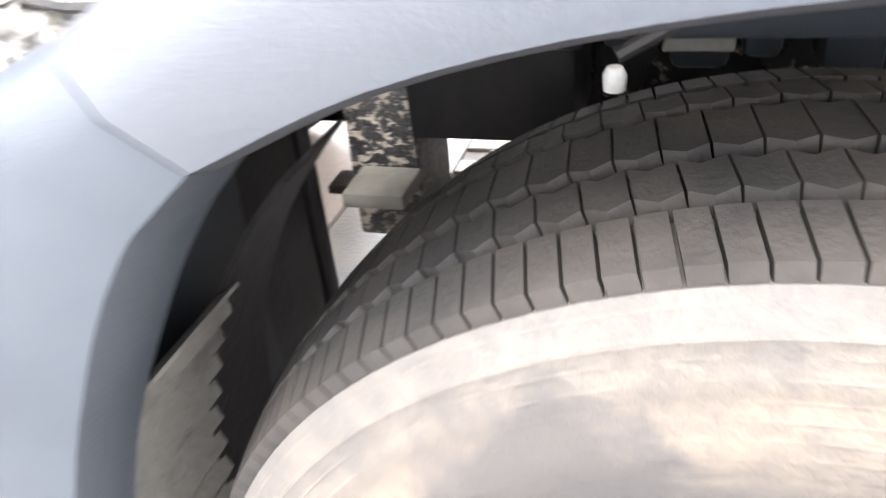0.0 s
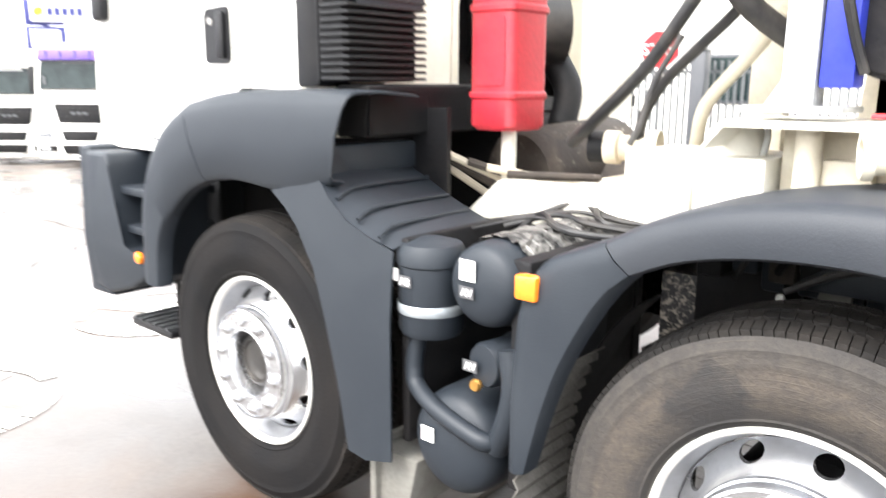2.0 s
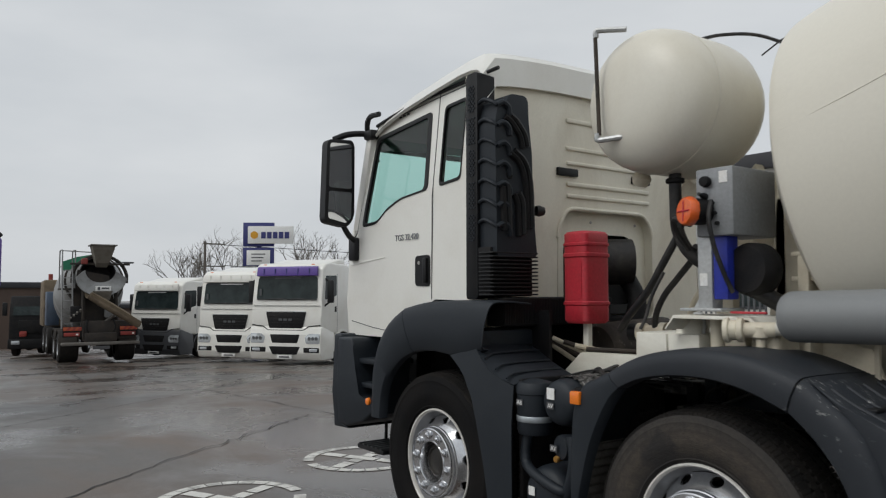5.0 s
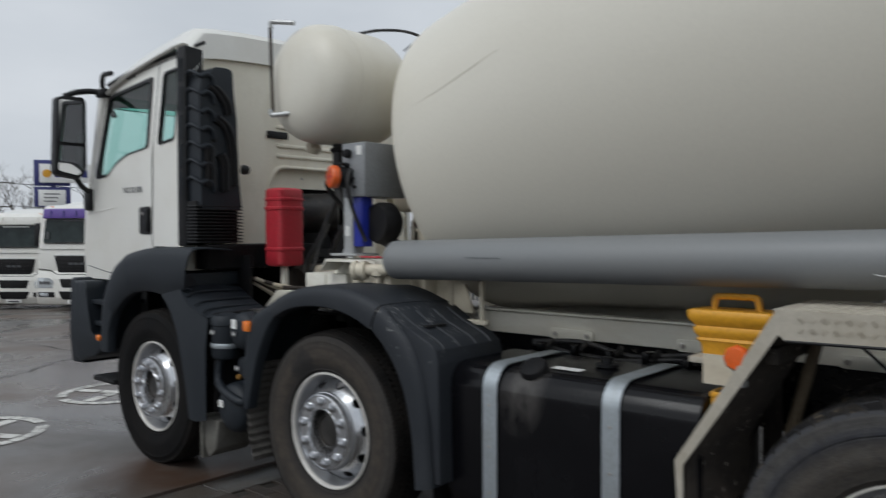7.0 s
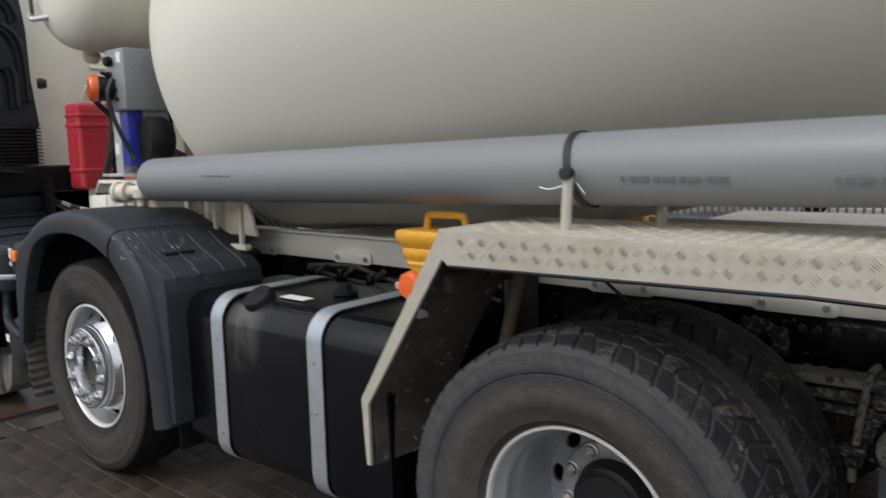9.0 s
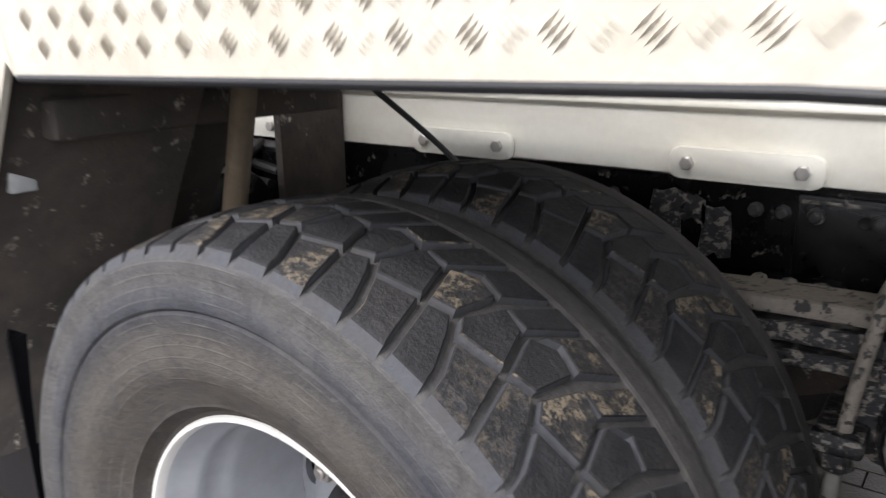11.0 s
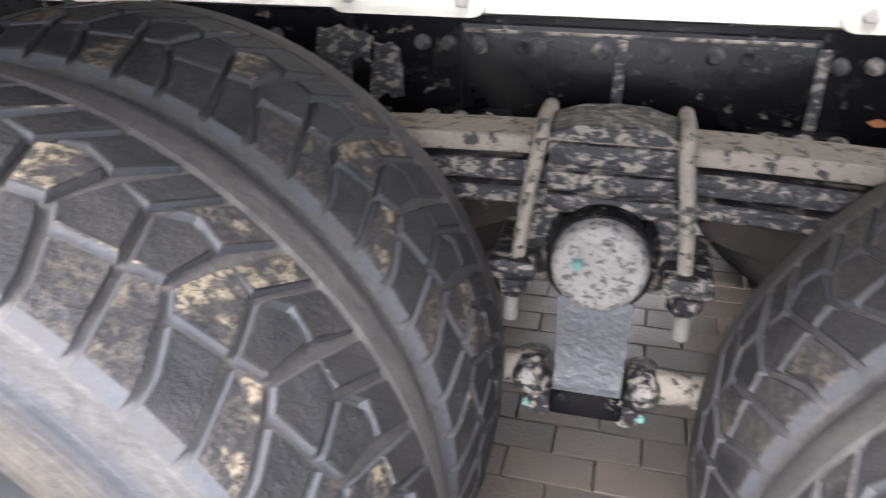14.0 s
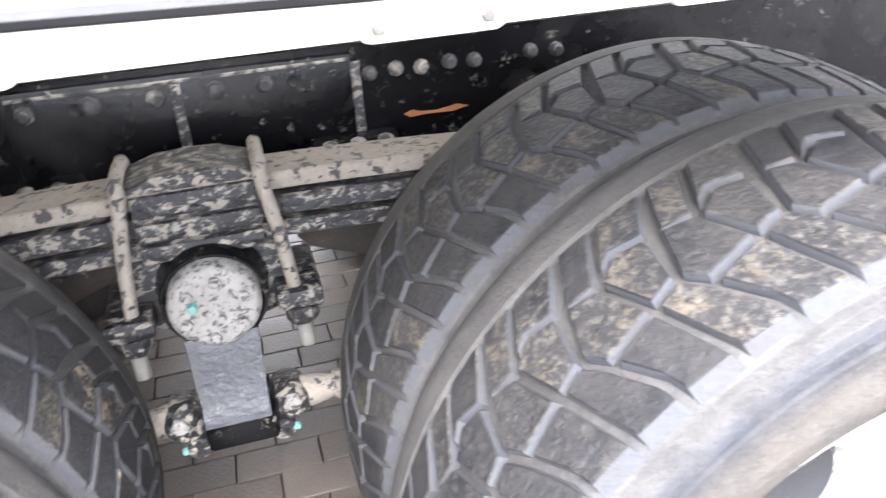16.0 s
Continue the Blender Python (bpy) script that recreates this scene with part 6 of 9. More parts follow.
for d in (side, w.cross(side)):
    part("lens_cross", rod(bm_new(), c - d * 0.045, c + d * 0.045, 0.004, 6), "red_plastic", box_ob)
part("cable", tube(bm_new(), [(1.70, 0.275, 1.90), (1.71, 0.24, 1.82), (1.72, 0.26, 1.70), (1.74, 0.30, 1.58), (1.76, 0.33, 1.50)], 0.011, 8, 5), "hose_black", post)
part("pump_motor", lathe(bm_new(), [(0, 0), (0.10, 0), (0.115, 0.03), (0.115, 0.10), (0.09, 0.13), (0, 0.13)], (1.80, 0.36, 1.60), (0.1, 1, 0.0), 24), "soot_black", post)
part("junction_hose", tube(bm_new(), [(1.80, 0.42, 1.52), (1.88, 0.50, 1.45), (2.0, 0.58, 1.38), (2.10, 0.62, 1.33)], 0.038, 12, 5), "hose_black", post)

# hoses hanging from the tank
hoses = holder("hydraulic_hoses", truck, None, "black rubber hoses between tank and pump")
part("hose_thick", tube(bm_new(), [(1.37, 0.47, 2.09), (1.37, 0.47, 1.93), (1.38, 0.47, 1.80), (1.43, 0.49, 1.69), (1.52, 0.56, 1.60), (1.66, 0.66, 1.50)], 0.030, 12, 6), "hose_black", hoses)
part("hose_clip", lathe(bm_new(), [(0.040, 0), (0.045, 0.004), (0.045, 0.02), (0.040, 0.024)], (1.37, 0.47, 2.03), (0, 0, 1), 20), "soot_black", hoses)
part("hose", tube(bm_new(), [(1.47, 0.42, 1.88), (1.41, 0.46, 1.86), (1.38, 0.47, 1.78), (1.28, 0.47, 1.63), (1.18, 0.49, 1.51), (1.03, 0.52, 1.38), (0.90, 0.60, 1.30)], 0.019, 10, 6), "hose_black", hoses)
part("hose", tube(bm_new(), [(1.46, 0.50, 1.72), (1.40, 0.55, 1.66), (1.29, 0.58, 1.57), (1.19, 0.60, 1.48), (1.12, 0.62, 1.37), (1.10, 0.64, 1.22)], 0.016, 10, 6), "hose_black", hoses)
part("hose", tube(bm_new(), [(1.50, 0.62, 1.66), (1.40, 0.68, 1.56), (1.26, 0.74, 1.42), (1.22, 0.78, 1.30)], 0.02, 10, 6), "cream_dirty", hoses)
part("hose", tube(bm_new(), [(1.62, 0.24, 1.80), (1.53, 0.25, 1.83), (1.50, 0.30, 1.78), (1.49, 0.40, 1.70)], 0.014, 8, 5), "hose_black", hoses)
part("hose", tube(bm_new(), [(1.30, 0.46, 1.60), (1.24, 0.44, 1.48), (1.22, 0.42, 1.38), (1.20, 0.40, 1.32)], 0.009, 8, 5), "hose_black", hoses)

# red extinguisher box on its post
ext = holder("extinguisher_box", truck, None, "faded red plastic extinguisher box on a cream post")
EX0, EX1, EY0, EY1 = 0.523, 0.703, 0.545, 0.75
sections = []
for z, g in ((1.325, -0.012), (1.34, 0.0), (1.425, 0.0), (1.432, 0.006), (1.446, 0.006), (1.452, 0.0), (1.70, 0.0), (1.706, 0.006), (1.722, 0.006), (1.728, 0.0), (1.765, 0.0), (1.77, 0.005), (1.782, 0.005), (1.787, 0.0), (1.835, 0.0), (1.848, -0.010), (1.853, -0.03)):
    sections.append([(x, y, z) for x, y in rounded([(EX0 - g, EY0 - g), (EX1 + g, EY0 - g), (EX1 + g, EY1 + g), (EX0 - g, EY1 + g)], 0.035)])
bm = bm_new()
loft(bm, sections, closed=True, caps=True)
part("shell", bm, "red_plastic", ext)
part("panel_line", prism(bm_new(), rounded([(EX0 + 0.03, 1.47), (EX1 - 0.03, 1.47), (EX1 - 0.03, 1.69), (EX0 + 0.03, 1.69)], 0.02), EY0 - 0.003, EY0 + 0.002), "red_plastic", ext)
part("post", box(bm_new(), 0.612, 0.652, 0.615, 0.65, 1.05, 1.335, 0.004), "beam_white", ext)

# cream boxes, valves and flanges above the second axle
plumbing = holder("water_plumbing", truck, None, "cream painted valve boxes and water pipes")
part("valve_box", box(bm_new(), 1.22, 1.40, 0.34, 0.62, 1.135, 1.31, 0.008), "beam_white", plumbing)
part("valve_box", box(bm_new(), 1.404, 1.575, 0.345, 0.62, 1.135, 1.31, 0.008), "beam_white", plumbing)
part("dome", lathe(bm_new(), [(0.075, 0), (0.075, 0.03), (0.06, 0.065), (0.03, 0.08), (0, 0.082)], (1.46, 0.46, 1.31), (0, 0, 1), 24), "beam_white", plumbing)
part("dome_handle", tube(bm_new(), [(1.53, 0.44, 1.29), (1.545, 0.43, 1.36), (1.52, 0.45, 1.40), (1.47, 0.46, 1.40)], 0.008, 8, 4), "galvanised", plumbing)
part("tee", lathe(bm_new(), [(0.05, 0), (0.05, 0.04), (0.038, 0.045), (0.038, 0.12), (0.055, 0.125), (0.055, 0.16)], (1.01, 0.62, 1.29), (1, 0.2, 0), 20), "cream_dirty", plumbing)
part("tee_plug", lathe(bm_new(), [(0, 0), (0.048, 0), (0.048, 0.05), (0, 0.05)], (0.962, 0.612, 1.29), (1, 0.2, 0), 20), "soot_black", plumbing)
part("tee_branch", rod(bm_new(), (1.10, 0.65, 1.29), (1.11, 0.66, 1.14), 0.036, 14), "cream_dirty", plumbing)
part("flange", box(bm_new(), 1.02, 1.22, 0.58, 0.76, 1.18, 1.20, 0.005), "cream_dirty", plumbing)
part("base_plate", prism(bm_new(), [(0.50, 1.03), (0.655, 1.165), (1.22, 1.175), (1.22, 1.04)], 0.545, 0.62, 0.006), "beam_white", plumbing, "white chassis end plate with slanted corner")
for k in range(4):
    part("flange_bolt", nut(bm_new(), (1.05 + 0.14 * (k % 2), 0.60 + 0.13 * (k // 2), 1.15), (0, 0, 1), 0.012, 0.014), "bolt_steel", plumbing)
part("platform", prism(bm_new(), [(1.50, 1.400), (1.88, 1.400), (1.92, 1.36), (1.925, 1.33), (1.91, 1.33), (1.875, 1.388), (1.50, 1.388), (1.46, 1.33), (1.45, 1.335)], 0.26, 0.60, 0.003), "beam_white", plumbing)
part("support_web", box(bm_new(), 1.585, 1.86, 0.42, 0.44, 1.10, 1.388, 0.004), "cream_dirty", plumbing)
part("switch_box", box(bm_new(), 1.68, 1.79, 0.37, 0.42, 1.235, 1.315, 0.008), "cream_dirty", plumbing)
for x in (1.705, 1.76):
    part("switch_cable", tube(bm_new(), [(x, 0.395, 1.235), (x + 0.005, 0.39, 1.19), (x + 0.03, 0.38, 1.15)], 0.007, 8, 3), "hose_black" if x > 1.75 else "cream_dirty", plumbing)
part("square_outlet", box(bm_new(), 1.86, 1.99, 0.28, 0.46, 1.16, 1.335, 0.03, 4), "cream_dirty", plumbing)
bm = bm_new()
lathe(bm, [(0.026, 0.03), (0.030, 0.0), (0.048, 0.0), (0.052, 0.008), (0.052, 0.02), (0.042, 0.024), (0.040, 0.05), (0.05, 0.055), (0.05, 0.075), (0.032, 0.08), (0.032, 0.20)], (1.80, 0.20, 1.345), (0.85, 0.35, 0.02), 24)
part("hose_coupling", bm, "cream_dirty", plumbing, "open hose coupling ring")
part("feed_pipe", rod(bm_new(), (1.94, 0.26, 1.35), (2.12, 0.33, 1.36), 0.028, 14), "beam_white", plumbing)
part("valve_body", lathe(bm_new(), [(0.02, 0), (0.036, 0.01), (0.036, 0.05), (0.02, 0.06), (0.02, 0.09)], (1.93, 0.255, 1.37), (0, 0, -1), 14), "cream_dirty", plumbing)
part("valve_lever", box(bm_new(), 1.80, 1.96, 0.245, 0.262, 1.412, 1.422, 0.003), "red_plastic", plumbing, "red valve lever")
part("hinge_stub", rod(bm_new(), (1.66, 0.36, 1.39), (1.66, 0.36, 1.12), 0.03, 12), "cream_dirty", plumbing)

# ---- the grey pipe along the mudguard ----
pipe = holder("chute_pipe", truck, None, "long grey plastic pipe strapped above the mudguard")
bm = bm_new()
lathe(bm, [(0, 0.012), (0.06, 0.0), (0.088, 0.004), (0.098, 0.02), (0.100, 0.05), (0.101, 1.5), (0.101, 3.17)], (2.035, 0.27, 1.405), (3.17, 0, 0.065), 48)
part("tube", bm, "pipe_grey", pipe)
part("end_sleeve", lathe(bm_new(), [(0.107, 0), (0.108, 0.30), (0.098, 0.30)], (5.20, 0.27, 1.4685), (1, 0, 0.02), 40), "beam_white", pipe, "white sleeve")
part("pipe_clamp", box(bm_new(), 5.19, 5.32, 0.17, 0.30, 1.30, 1.42, 0.01), "cream_dirty", pipe)
part("clamp_bolt", nut(bm_new(), (5.24, 0.17, 1.345), (0, -1, 0), 0.028, 0.03), "bolt_steel", pipe)
for k, (x0, n, h) in enumerate(((4.50, 13, 0.012), (5.0, 5, 0.012), (2.60, 9, 0.007))):
    for i in range(n):
        part("print_mark", box(bm_new(), x0 + i * 0.022, x0 + i * 0.022 + 0.010 + 0.005 * (i % 3), 0.1675, 0.1690, 1.425 + 0.001 * k, 1.425 + h), "pipe_ink", pipe)
strap = bm_new()
loft(strap, [[(4.335 + dx - 0.02 * math.sin(a), 0.27 + 0.107 * math.cos(a), 1.452 + 0.107 * math.sin(a)) for dx in (0.0, 0.022)] for a in [radians(70 + 10 * k) for k in range(27)]])
part("strap", thicken(strap, 0.003), "hose_black", pipe, "black strap")
for y, x in ((0.125, 4.368), (0.36, 4.53)):
    part("pipe_post", rod(bm_new(), (x - 0.004, y, 1.292), (x, y + 0.01, 1.455), 0.0145, 8), "checker", pipe, "paint-splashed post")
    part("post_foot", box(bm_new(), x - 0.02, x + 0.05, y - 0.02, y + 0.03, 1.291, 1.298), "checker", pipe)
part("ratchet", lathe(bm_new(), [(0, 0), (0.017, 0), (0.018, 0.02), (0.014, 0.035), (0, 0.035)], (4.368, 0.112, 1.446), (0, 1, 0), 12), "hose_black", pipe)
for pts in ([(4.37, 0.14, 1.42), (4.33, 0.11, 1.405), (4.30, 0.10, 1.41)], [(4.39, 0.14, 1.42), (4.42, 0.12, 1.40), (4.43, 0.11, 1.395)]):
    part("wire_end", tube(bm_new(), pts, 0.0025, 6, 4), "galvanised", pipe)
for x in (2.30, 2.50):
    part("pipe_post", box(bm_new(), x, x + 0.02, 0.40, 0.42, 1.10, 1.34, 0.003), "cream_dirty", pipe)
part("cradle_beam", box(bm_new(), 2.28, 2.54, 0.40, 0.44, 1.085, 1.11, 0.006), "cream_dirty", pipe)

# ---- yellow chocks ----
def chock(x, y):
    c = thing("wheel_chock", "yellow plastic wheel chock with a carrying handle", "wheel chock", at=pose(x, y, 1.08))
    bm = bm_new()
    sec = []
    for z, g in ((0.0, 0.05), (0.045, 0.042), (0.058, 0.030), (0.068, 0.036), (0.082, 0.024), (0.10, 0.018), (0.112, 0.026), (0.125, 0.012), (0.14, 0.002), (0.15, 0.0), (0.165, 0.0), (0.172, 0.008)):
        sec.append([(u, v, z) for u, v in rounded([(-0.16 + g, -0.09 + g * 0.6), (0.16 - g, -0.09 + g * 0.6), (0.16 - g, 0.09 - g * 0.6), (-0.16 + g, 0.09 - g * 0.6)], 0.02)])
    loft(bm, sec, closed=True, caps=True)
    part("body", bm, "yellow_plastic", c)
    part("handle", tube(bm_new(), [(-0.085, 0, 0.17), (-0.078, 0, 0.21), (-0.06, 0, 0.22), (0.06, 0, 0.22), (0.078, 0, 0.21), (0.085, 0, 0.17)], 0.013, 8, 3), "yellow_plastic", c)
    return c


ch1 = chock(3.80, 0.31)
part("wedge", prism(bm_new(), [(-0.018, -0.25), (-0.018, -0.105), (0.062, -0.105), (-0.006, -0.22)], -0.20, -0.06, 0.006), "yellow_plastic", ch1, "lower end of the chock")
part("wedge_rib", box(bm_new(), -0.021, 0.045, -0.204, -0.06, -0.125, -0.105, 0.004), "yellow_plastic", ch1)
part("chock_tray", box(bm_new(), 3.66, 3.90, 0.20, 0.42, 1.055, 1.079, 0.004), "checker", guard)
part("chock_bracket", prism(bm_new(), [(3.72, 0.985), (3.72, 1.095), (3.915, 1.095), (3.848, 0.985)], 0.19, 0.195), "cream_dirty", guard, "dull cream lamp bracket")
ch2 = chock(3.56, 2.10)
part("chock_tray", box(bm_new(), 3.46, 3.78, 1.98, 2.22, 1.055, 1.079, 0.004), "galvanised", far)

# ---- air gear between the first wheels ----
air = holder("air_system", truck, None, "dusty grey-black compressed-air tanks, dryer and pipes")
dry = part("air_dryer", lathe(bm_new(), [(0, 0), (0.085, 0), (0.094, 0.02), (0.094, 0.20), (0.099, 0.205), (0.099, 0.235), (0.085, 0.26), (0.03, 0.275), (0, 0.275)], (0.778, 0.085, 0.785), (0, 0, 1), 32), "anthracite", air)
part("clamp_band", lathe(bm_new(), [(0.096, 0), (0.098, 0.003), (0.098, 0.027), (0.096, 0.03)], (0.778, 0.085, 0.850), (0, 0, 1), 32), "steel_band", dry)
t1 = part("air_tank", lathe(bm_new(), dense([(0, 0), (0.06, 0.007), (0.098, 0.024), (0.112, 0.052), (0.115, 0.09)], 4) + [(0.115, 0.62), (0, 0.63)], (1.005, 0.0, 0.968), (0, 1, 0), 40), "anthracite", air, "black air tank end")
bm = lathe(bm_new(), [(0.120, 0.025 * q) for q in range(17)], (1.005, 0.10, 0.968), (0, 1, 0), 56)
foil = random.Random(8)
for v in bm.verts:
    v.co += Vector((foil.uniform(-1, 1), foil.uniform(-1, 1), foil.uniform(-0.4, 1))) * 0.0085
part("tank_wrap", bm, "aluminium_dirty", t1, "crumpled torn foil wrap", smooth=0)
for k in range(7):
    part("wrap_rib", lathe(bm_new(), [(0.118, 0), (0.123, 0.006), (0.118, 0.012)], (1.005, 0.12 + 0.045 * k, 0.968), (0, 1, 0), 32), "aluminium_dirty", t1)
t2 = part("air_tank", lathe(bm_new(), dense([(0, 0), (0.08, 0.008), (0.13, 0.03), (0.150, 0.065), (0.154, 0.11)], 4) + [(0.154, 0.55), (0, 0.56)], (0.912, -0.01, 0.500), (0, 1, 0), 40), "anthracite", air, "black air tank end")
part("valve_cylinder", lathe(bm_new(), [(0, 0), (0.055, 0.0), (0.062, 0.015), (0.062, 0.10), (0.07, 0.12), (0.07, 0.30), (0, 0.30)], (1.01, 0.03, 0.755), (0.2, 1, 0), 24), "anthracite", air)
part("drain_valve", lathe(bm_new(), [(0, 0), (0.014, 0), (0.018, 0.01), (0.012, 0.025), (0.012, 0.04)], (0.995, 0.01, 0.70), (0, 1, 0), 10), "brass", air, "brass drain valve")
part("air_pipe", tube(bm_new(), [(0.765, 0.05, 0.80), (0.755, 0.04, 0.72), (0.757, 0.035, 0.675), (0.78, 0.025, 0.635), (0.88, 0.0, 0.60), (1.02, -0.005, 0.565), (1.06, 0.02, 0.555)], 0.026, 12, 6), "anthracite", air)
part("elbow_pipe", tube(bm_new(), [(1.10, 0.03, 0.82), (1.12, 0.02, 0.72), (1.10, 0.02, 0.62), (1.06, 0.03, 0.54)], 0.034, 12, 5), "anthracite", air)
part("air_bracket", box(bm_new(), 1.08, 1.14, 0.05, 0.60, 0.42, 1.05, 0.01), "soot_black", air)
part("back_panel", box(bm_new(), 0.72, 0.75, 0.02, 0.70, 0.45, 1.06, 0.01), "soot_black", air)
part("dark_backing", box(bm_new(), 0.74, 1.14, 0.62, 0.66, 0.42, 1.04, 0.01), "soot_black", air)
for nm, x0, x1, z0, z1, y in (("label", 0.955, 1.005, 0.985, 1.040, 0.010), ("label", 0.830, 0.874, 0.505, 0.548, 0.000)):
    part(nm, box(bm_new(), x0, x1, y - 0.014, y - 0.011, z0, z1), "label_white", air, "white paper label")
for txt, x, y, z in (("AB", 0.750, -0.014, 0.938), ("AV", 0.962, -0.006, 0.945), ("AV", 0.957, 0.018, 0.738)):
    part("tag_plate", box(bm_new(), x - 0.006, x + 0.040, y, y + 0.002, z - 0.006, z + 0.026), "ink_dark", air)
    writing("tag", txt, 0.030, pose(x, y - 0.001, z, 90), "label_white", air, "white letters", depth=0.0008)
part("mud_flap", prism(bm_new(), [(0.62, 0.40), (0.62, 0.22), (0.66, 0.16), (0.74, 0.22), (0.78, 0.40)], 0.02, 0.30, 0.006), "flap", air, "grey rubber mud flap")
part("mud_flap_edge", box(bm_new(), 0.60, 0.625, 0.0, 0.30, 0.15, 0.42, 0.004), "flap", air)
rnd = random.Random(3)
for k in range(9):
    y = 0.30 + 0.05 * k
    part("brake_hose", tube(bm_new(), [(0.80 + rnd.uniform(-.1, .1), y, 1.05), (0.95, y + rnd.uniform(-.05, .1), 1.092 + rnd.uniform(0, .03)), (1.10, y + rnd.uniform(-.1, .1), 1.085), (1.25 + rnd.uniform(0, .2), y + 0.1, 1.06 + rnd.uniform(-.03, .03))], rnd.choice((0.005, 0.007, 0.010)), 8, 5), "hose_black", air)
part("bellows", box(bm_new(), 0.78, 1.30, 0.66, 0.84, 0.98, 1.08, 0.02), "aluminium_dirty", air)

# engine, gearbox and inner dark parts
engine = holder("engine", truck, None, "oily dark engine and gearbox under the cab")
part("block", box(bm_new(), -0.9, 0.35, 0.98, 1.52, 0.62, 1.35, 0.05), "soot_black", engine)
part("gearbox_case", lathe(bm_new(), [(0, 0), (0.30, 0), (0.31, 0.15), (0.26, 0.22), (0.24, 0.55), (0.18, 0.75), (0, 0.76)], (0.30, 1.25, 1.0), (1, 0, 0), 24), "guard_under", engine)
part("exhaust_box", lathe(bm_new(), [(0, 0), (0.15, 0), (0.17, 0.03), (0.17, 0.55), (0.14, 0.60), (0, 0.6)], (0.55, 0.80, 1.15), (0.1, 1, 0.05), 24), "guard_under", engine)
part("intake_tube", lathe(bm_new(), [(0, 0), (0.13, 0), (0.15, 0.02), (0.15, 0.10), (0.135, 0.12), (0.15, 0.14), (0.15, 0.40), (0, 0.42)], (0.12, 1.02, 1.70), (0.6, 0.8, 0), 28), "hose_black", engine)
part("cooler_hose", tube(bm_new(), [(0.34, 1.33, 1.58), (0.42, 1.32, 1.45), (0.44, 1.25, 1.30)], 0.06, 12, 5), "soot_black", engine)
part("firewall", box(bm_new(), -0.2, -0.15, 0.45, 2.05, 1.2, 1.95), "soot_black", engine)
for k in range(6):
    part("linkage", rod(bm_new(), (0.35 + 0.06 * k, 0.45 + 0.03 * k, 1.28 - 0.02 * k), (0.55 + 0.07 * k, 0.78, 1.02 + 0.03 * k), 0.014, 8), "guard_under" if k % 2 else "cream_dirty", engine)
part("sub_end", prism(bm_new(), [(0.62, 0.97), (0.80, 1.15), (1.60, 1.15), (1.60, 0.97)], 0.80, 0.868, 0.006), "beam_white", truck, "cream subframe end")
part("sub_plate", box(bm_new(), 0.93, 1.10, 0.794, 0.800, 1.02, 1.08), "galvanised", truck)

# ---- axles and springs of the front wheels ----
for x in (0.0, 1.795):
    ax = holder("steering_axle", truck, None, "dark dusty steering axle with leaf springs")
    part("axle_beam", box(bm_new(), x - 0.06, x + 0.06, 0.30, 2.20, 0.40, 0.52, 0.02), "guard_under", ax)
    part("brake_drum", lathe(bm_new(), [(0, 0), (0.20, 0), (0.21, 0.02), (0.21, 0.18), (0, 0.2)], (x, 0.16, 0.515), (0, 1, 0), 28), "soot_black", ax)
    for k in range(3):
        part("leaf", box(bm_new(), x - 0.72 + 0.12 * k, x + 0.72 - 0.12 * k, 0.80, 0.87, 0.60 - 0.022 * k, 0.618 - 0.022 * k, 0.004), "guard_under", ax)
    part("shock_absorber", rod(bm_new(), (x + 0.18, 0.70, 0.52), (x + 0.34, 0.74, 1.02), 0.035, 14), "soot_black", ax)
    part("spring_bracket", box(bm_new(), x - 0.62, x - 0.50, 0.70, 0.88, 0.58, 0.92, 0.01), "spring_muddy", ax)
part("inner_duct", prism(bm_new(), [(1.60, 0.98), (1.78, 1.10), (1.95, 1.10), (1.95, 0.98)], 0.50, 0.72, 0.01), "anthracite", fender2)
part("plug", lathe(bm_new(), [(0, 0), (0.011, 0), (0.012, 0.016), (0.008, 0.024), (0, 0.024)], (1.62, 0.40, 0.962), (0, 0, 1), 10), "label_white", fender2, "white plastic plug")
part("brake_line", tube(bm_new(), [(1.62, 0.42, 0.99), (1.75, 0.46, 1.05), (1.88, 0.50, 1.05), (1.98, 0.55, 1.0)], 0.009, 8, 4), "hose_black", fender2)
part("rail_box", box(bm_new(), 1.30, 1.55, 0.66, 0.86, 0.78, 1.0, 0.012), "soot_black", fender2)
part("white_clip", box(bm_new(), 1.20, 1.30, 0.60, 0.70, 0.69, 0.715, 0.004), "flap", fender2)
for k in range(8):
    part("harness_piece", box(bm_new(), 1.34 + 0.09 * k, 1.41 + 0.09 * k, 0.56 + 0.02 * (k % 3), 0.66 + 0.02 * (k % 2), 0.96 + 0.02 * (k % 2), 1.07 + 0.015 * (k % 3), 0.01), ("soot_black", "anthracite", "guard_under")[k % 3], fender2)
bm = bm_new()
loft(bm, [[(1.795 + (0.615 + 0.012 * (k % 2)) * math.cos(radians(a)), y, 0.515 + (0.615 + 0.012 * (k % 2)) * math.sin(radians(a))) for y in (-0.045, 0.0, 0.05, 0.10, 0.16, 0.21)] for k, a in enumerate(range(150, 206, 2))])
part("splash_guard", thicken(bm, 0.004), "guard_mud", fender2, "mud-caked ribbed splash guard")
part("folding_step", box(bm_new(), -1.0, -0.66, 0.06, 0.30, 0.43, 0.46, 0.006), "black_plastic", bumper, "dark grating step below the bumper")
for k in range(6):
    part("step_bar", box(bm_new(), -0.98 + 0.055 * k, -0.965 + 0.055 * k, 0.06, 0.30, 0.461, 0.470), "fence_grey", bumper)
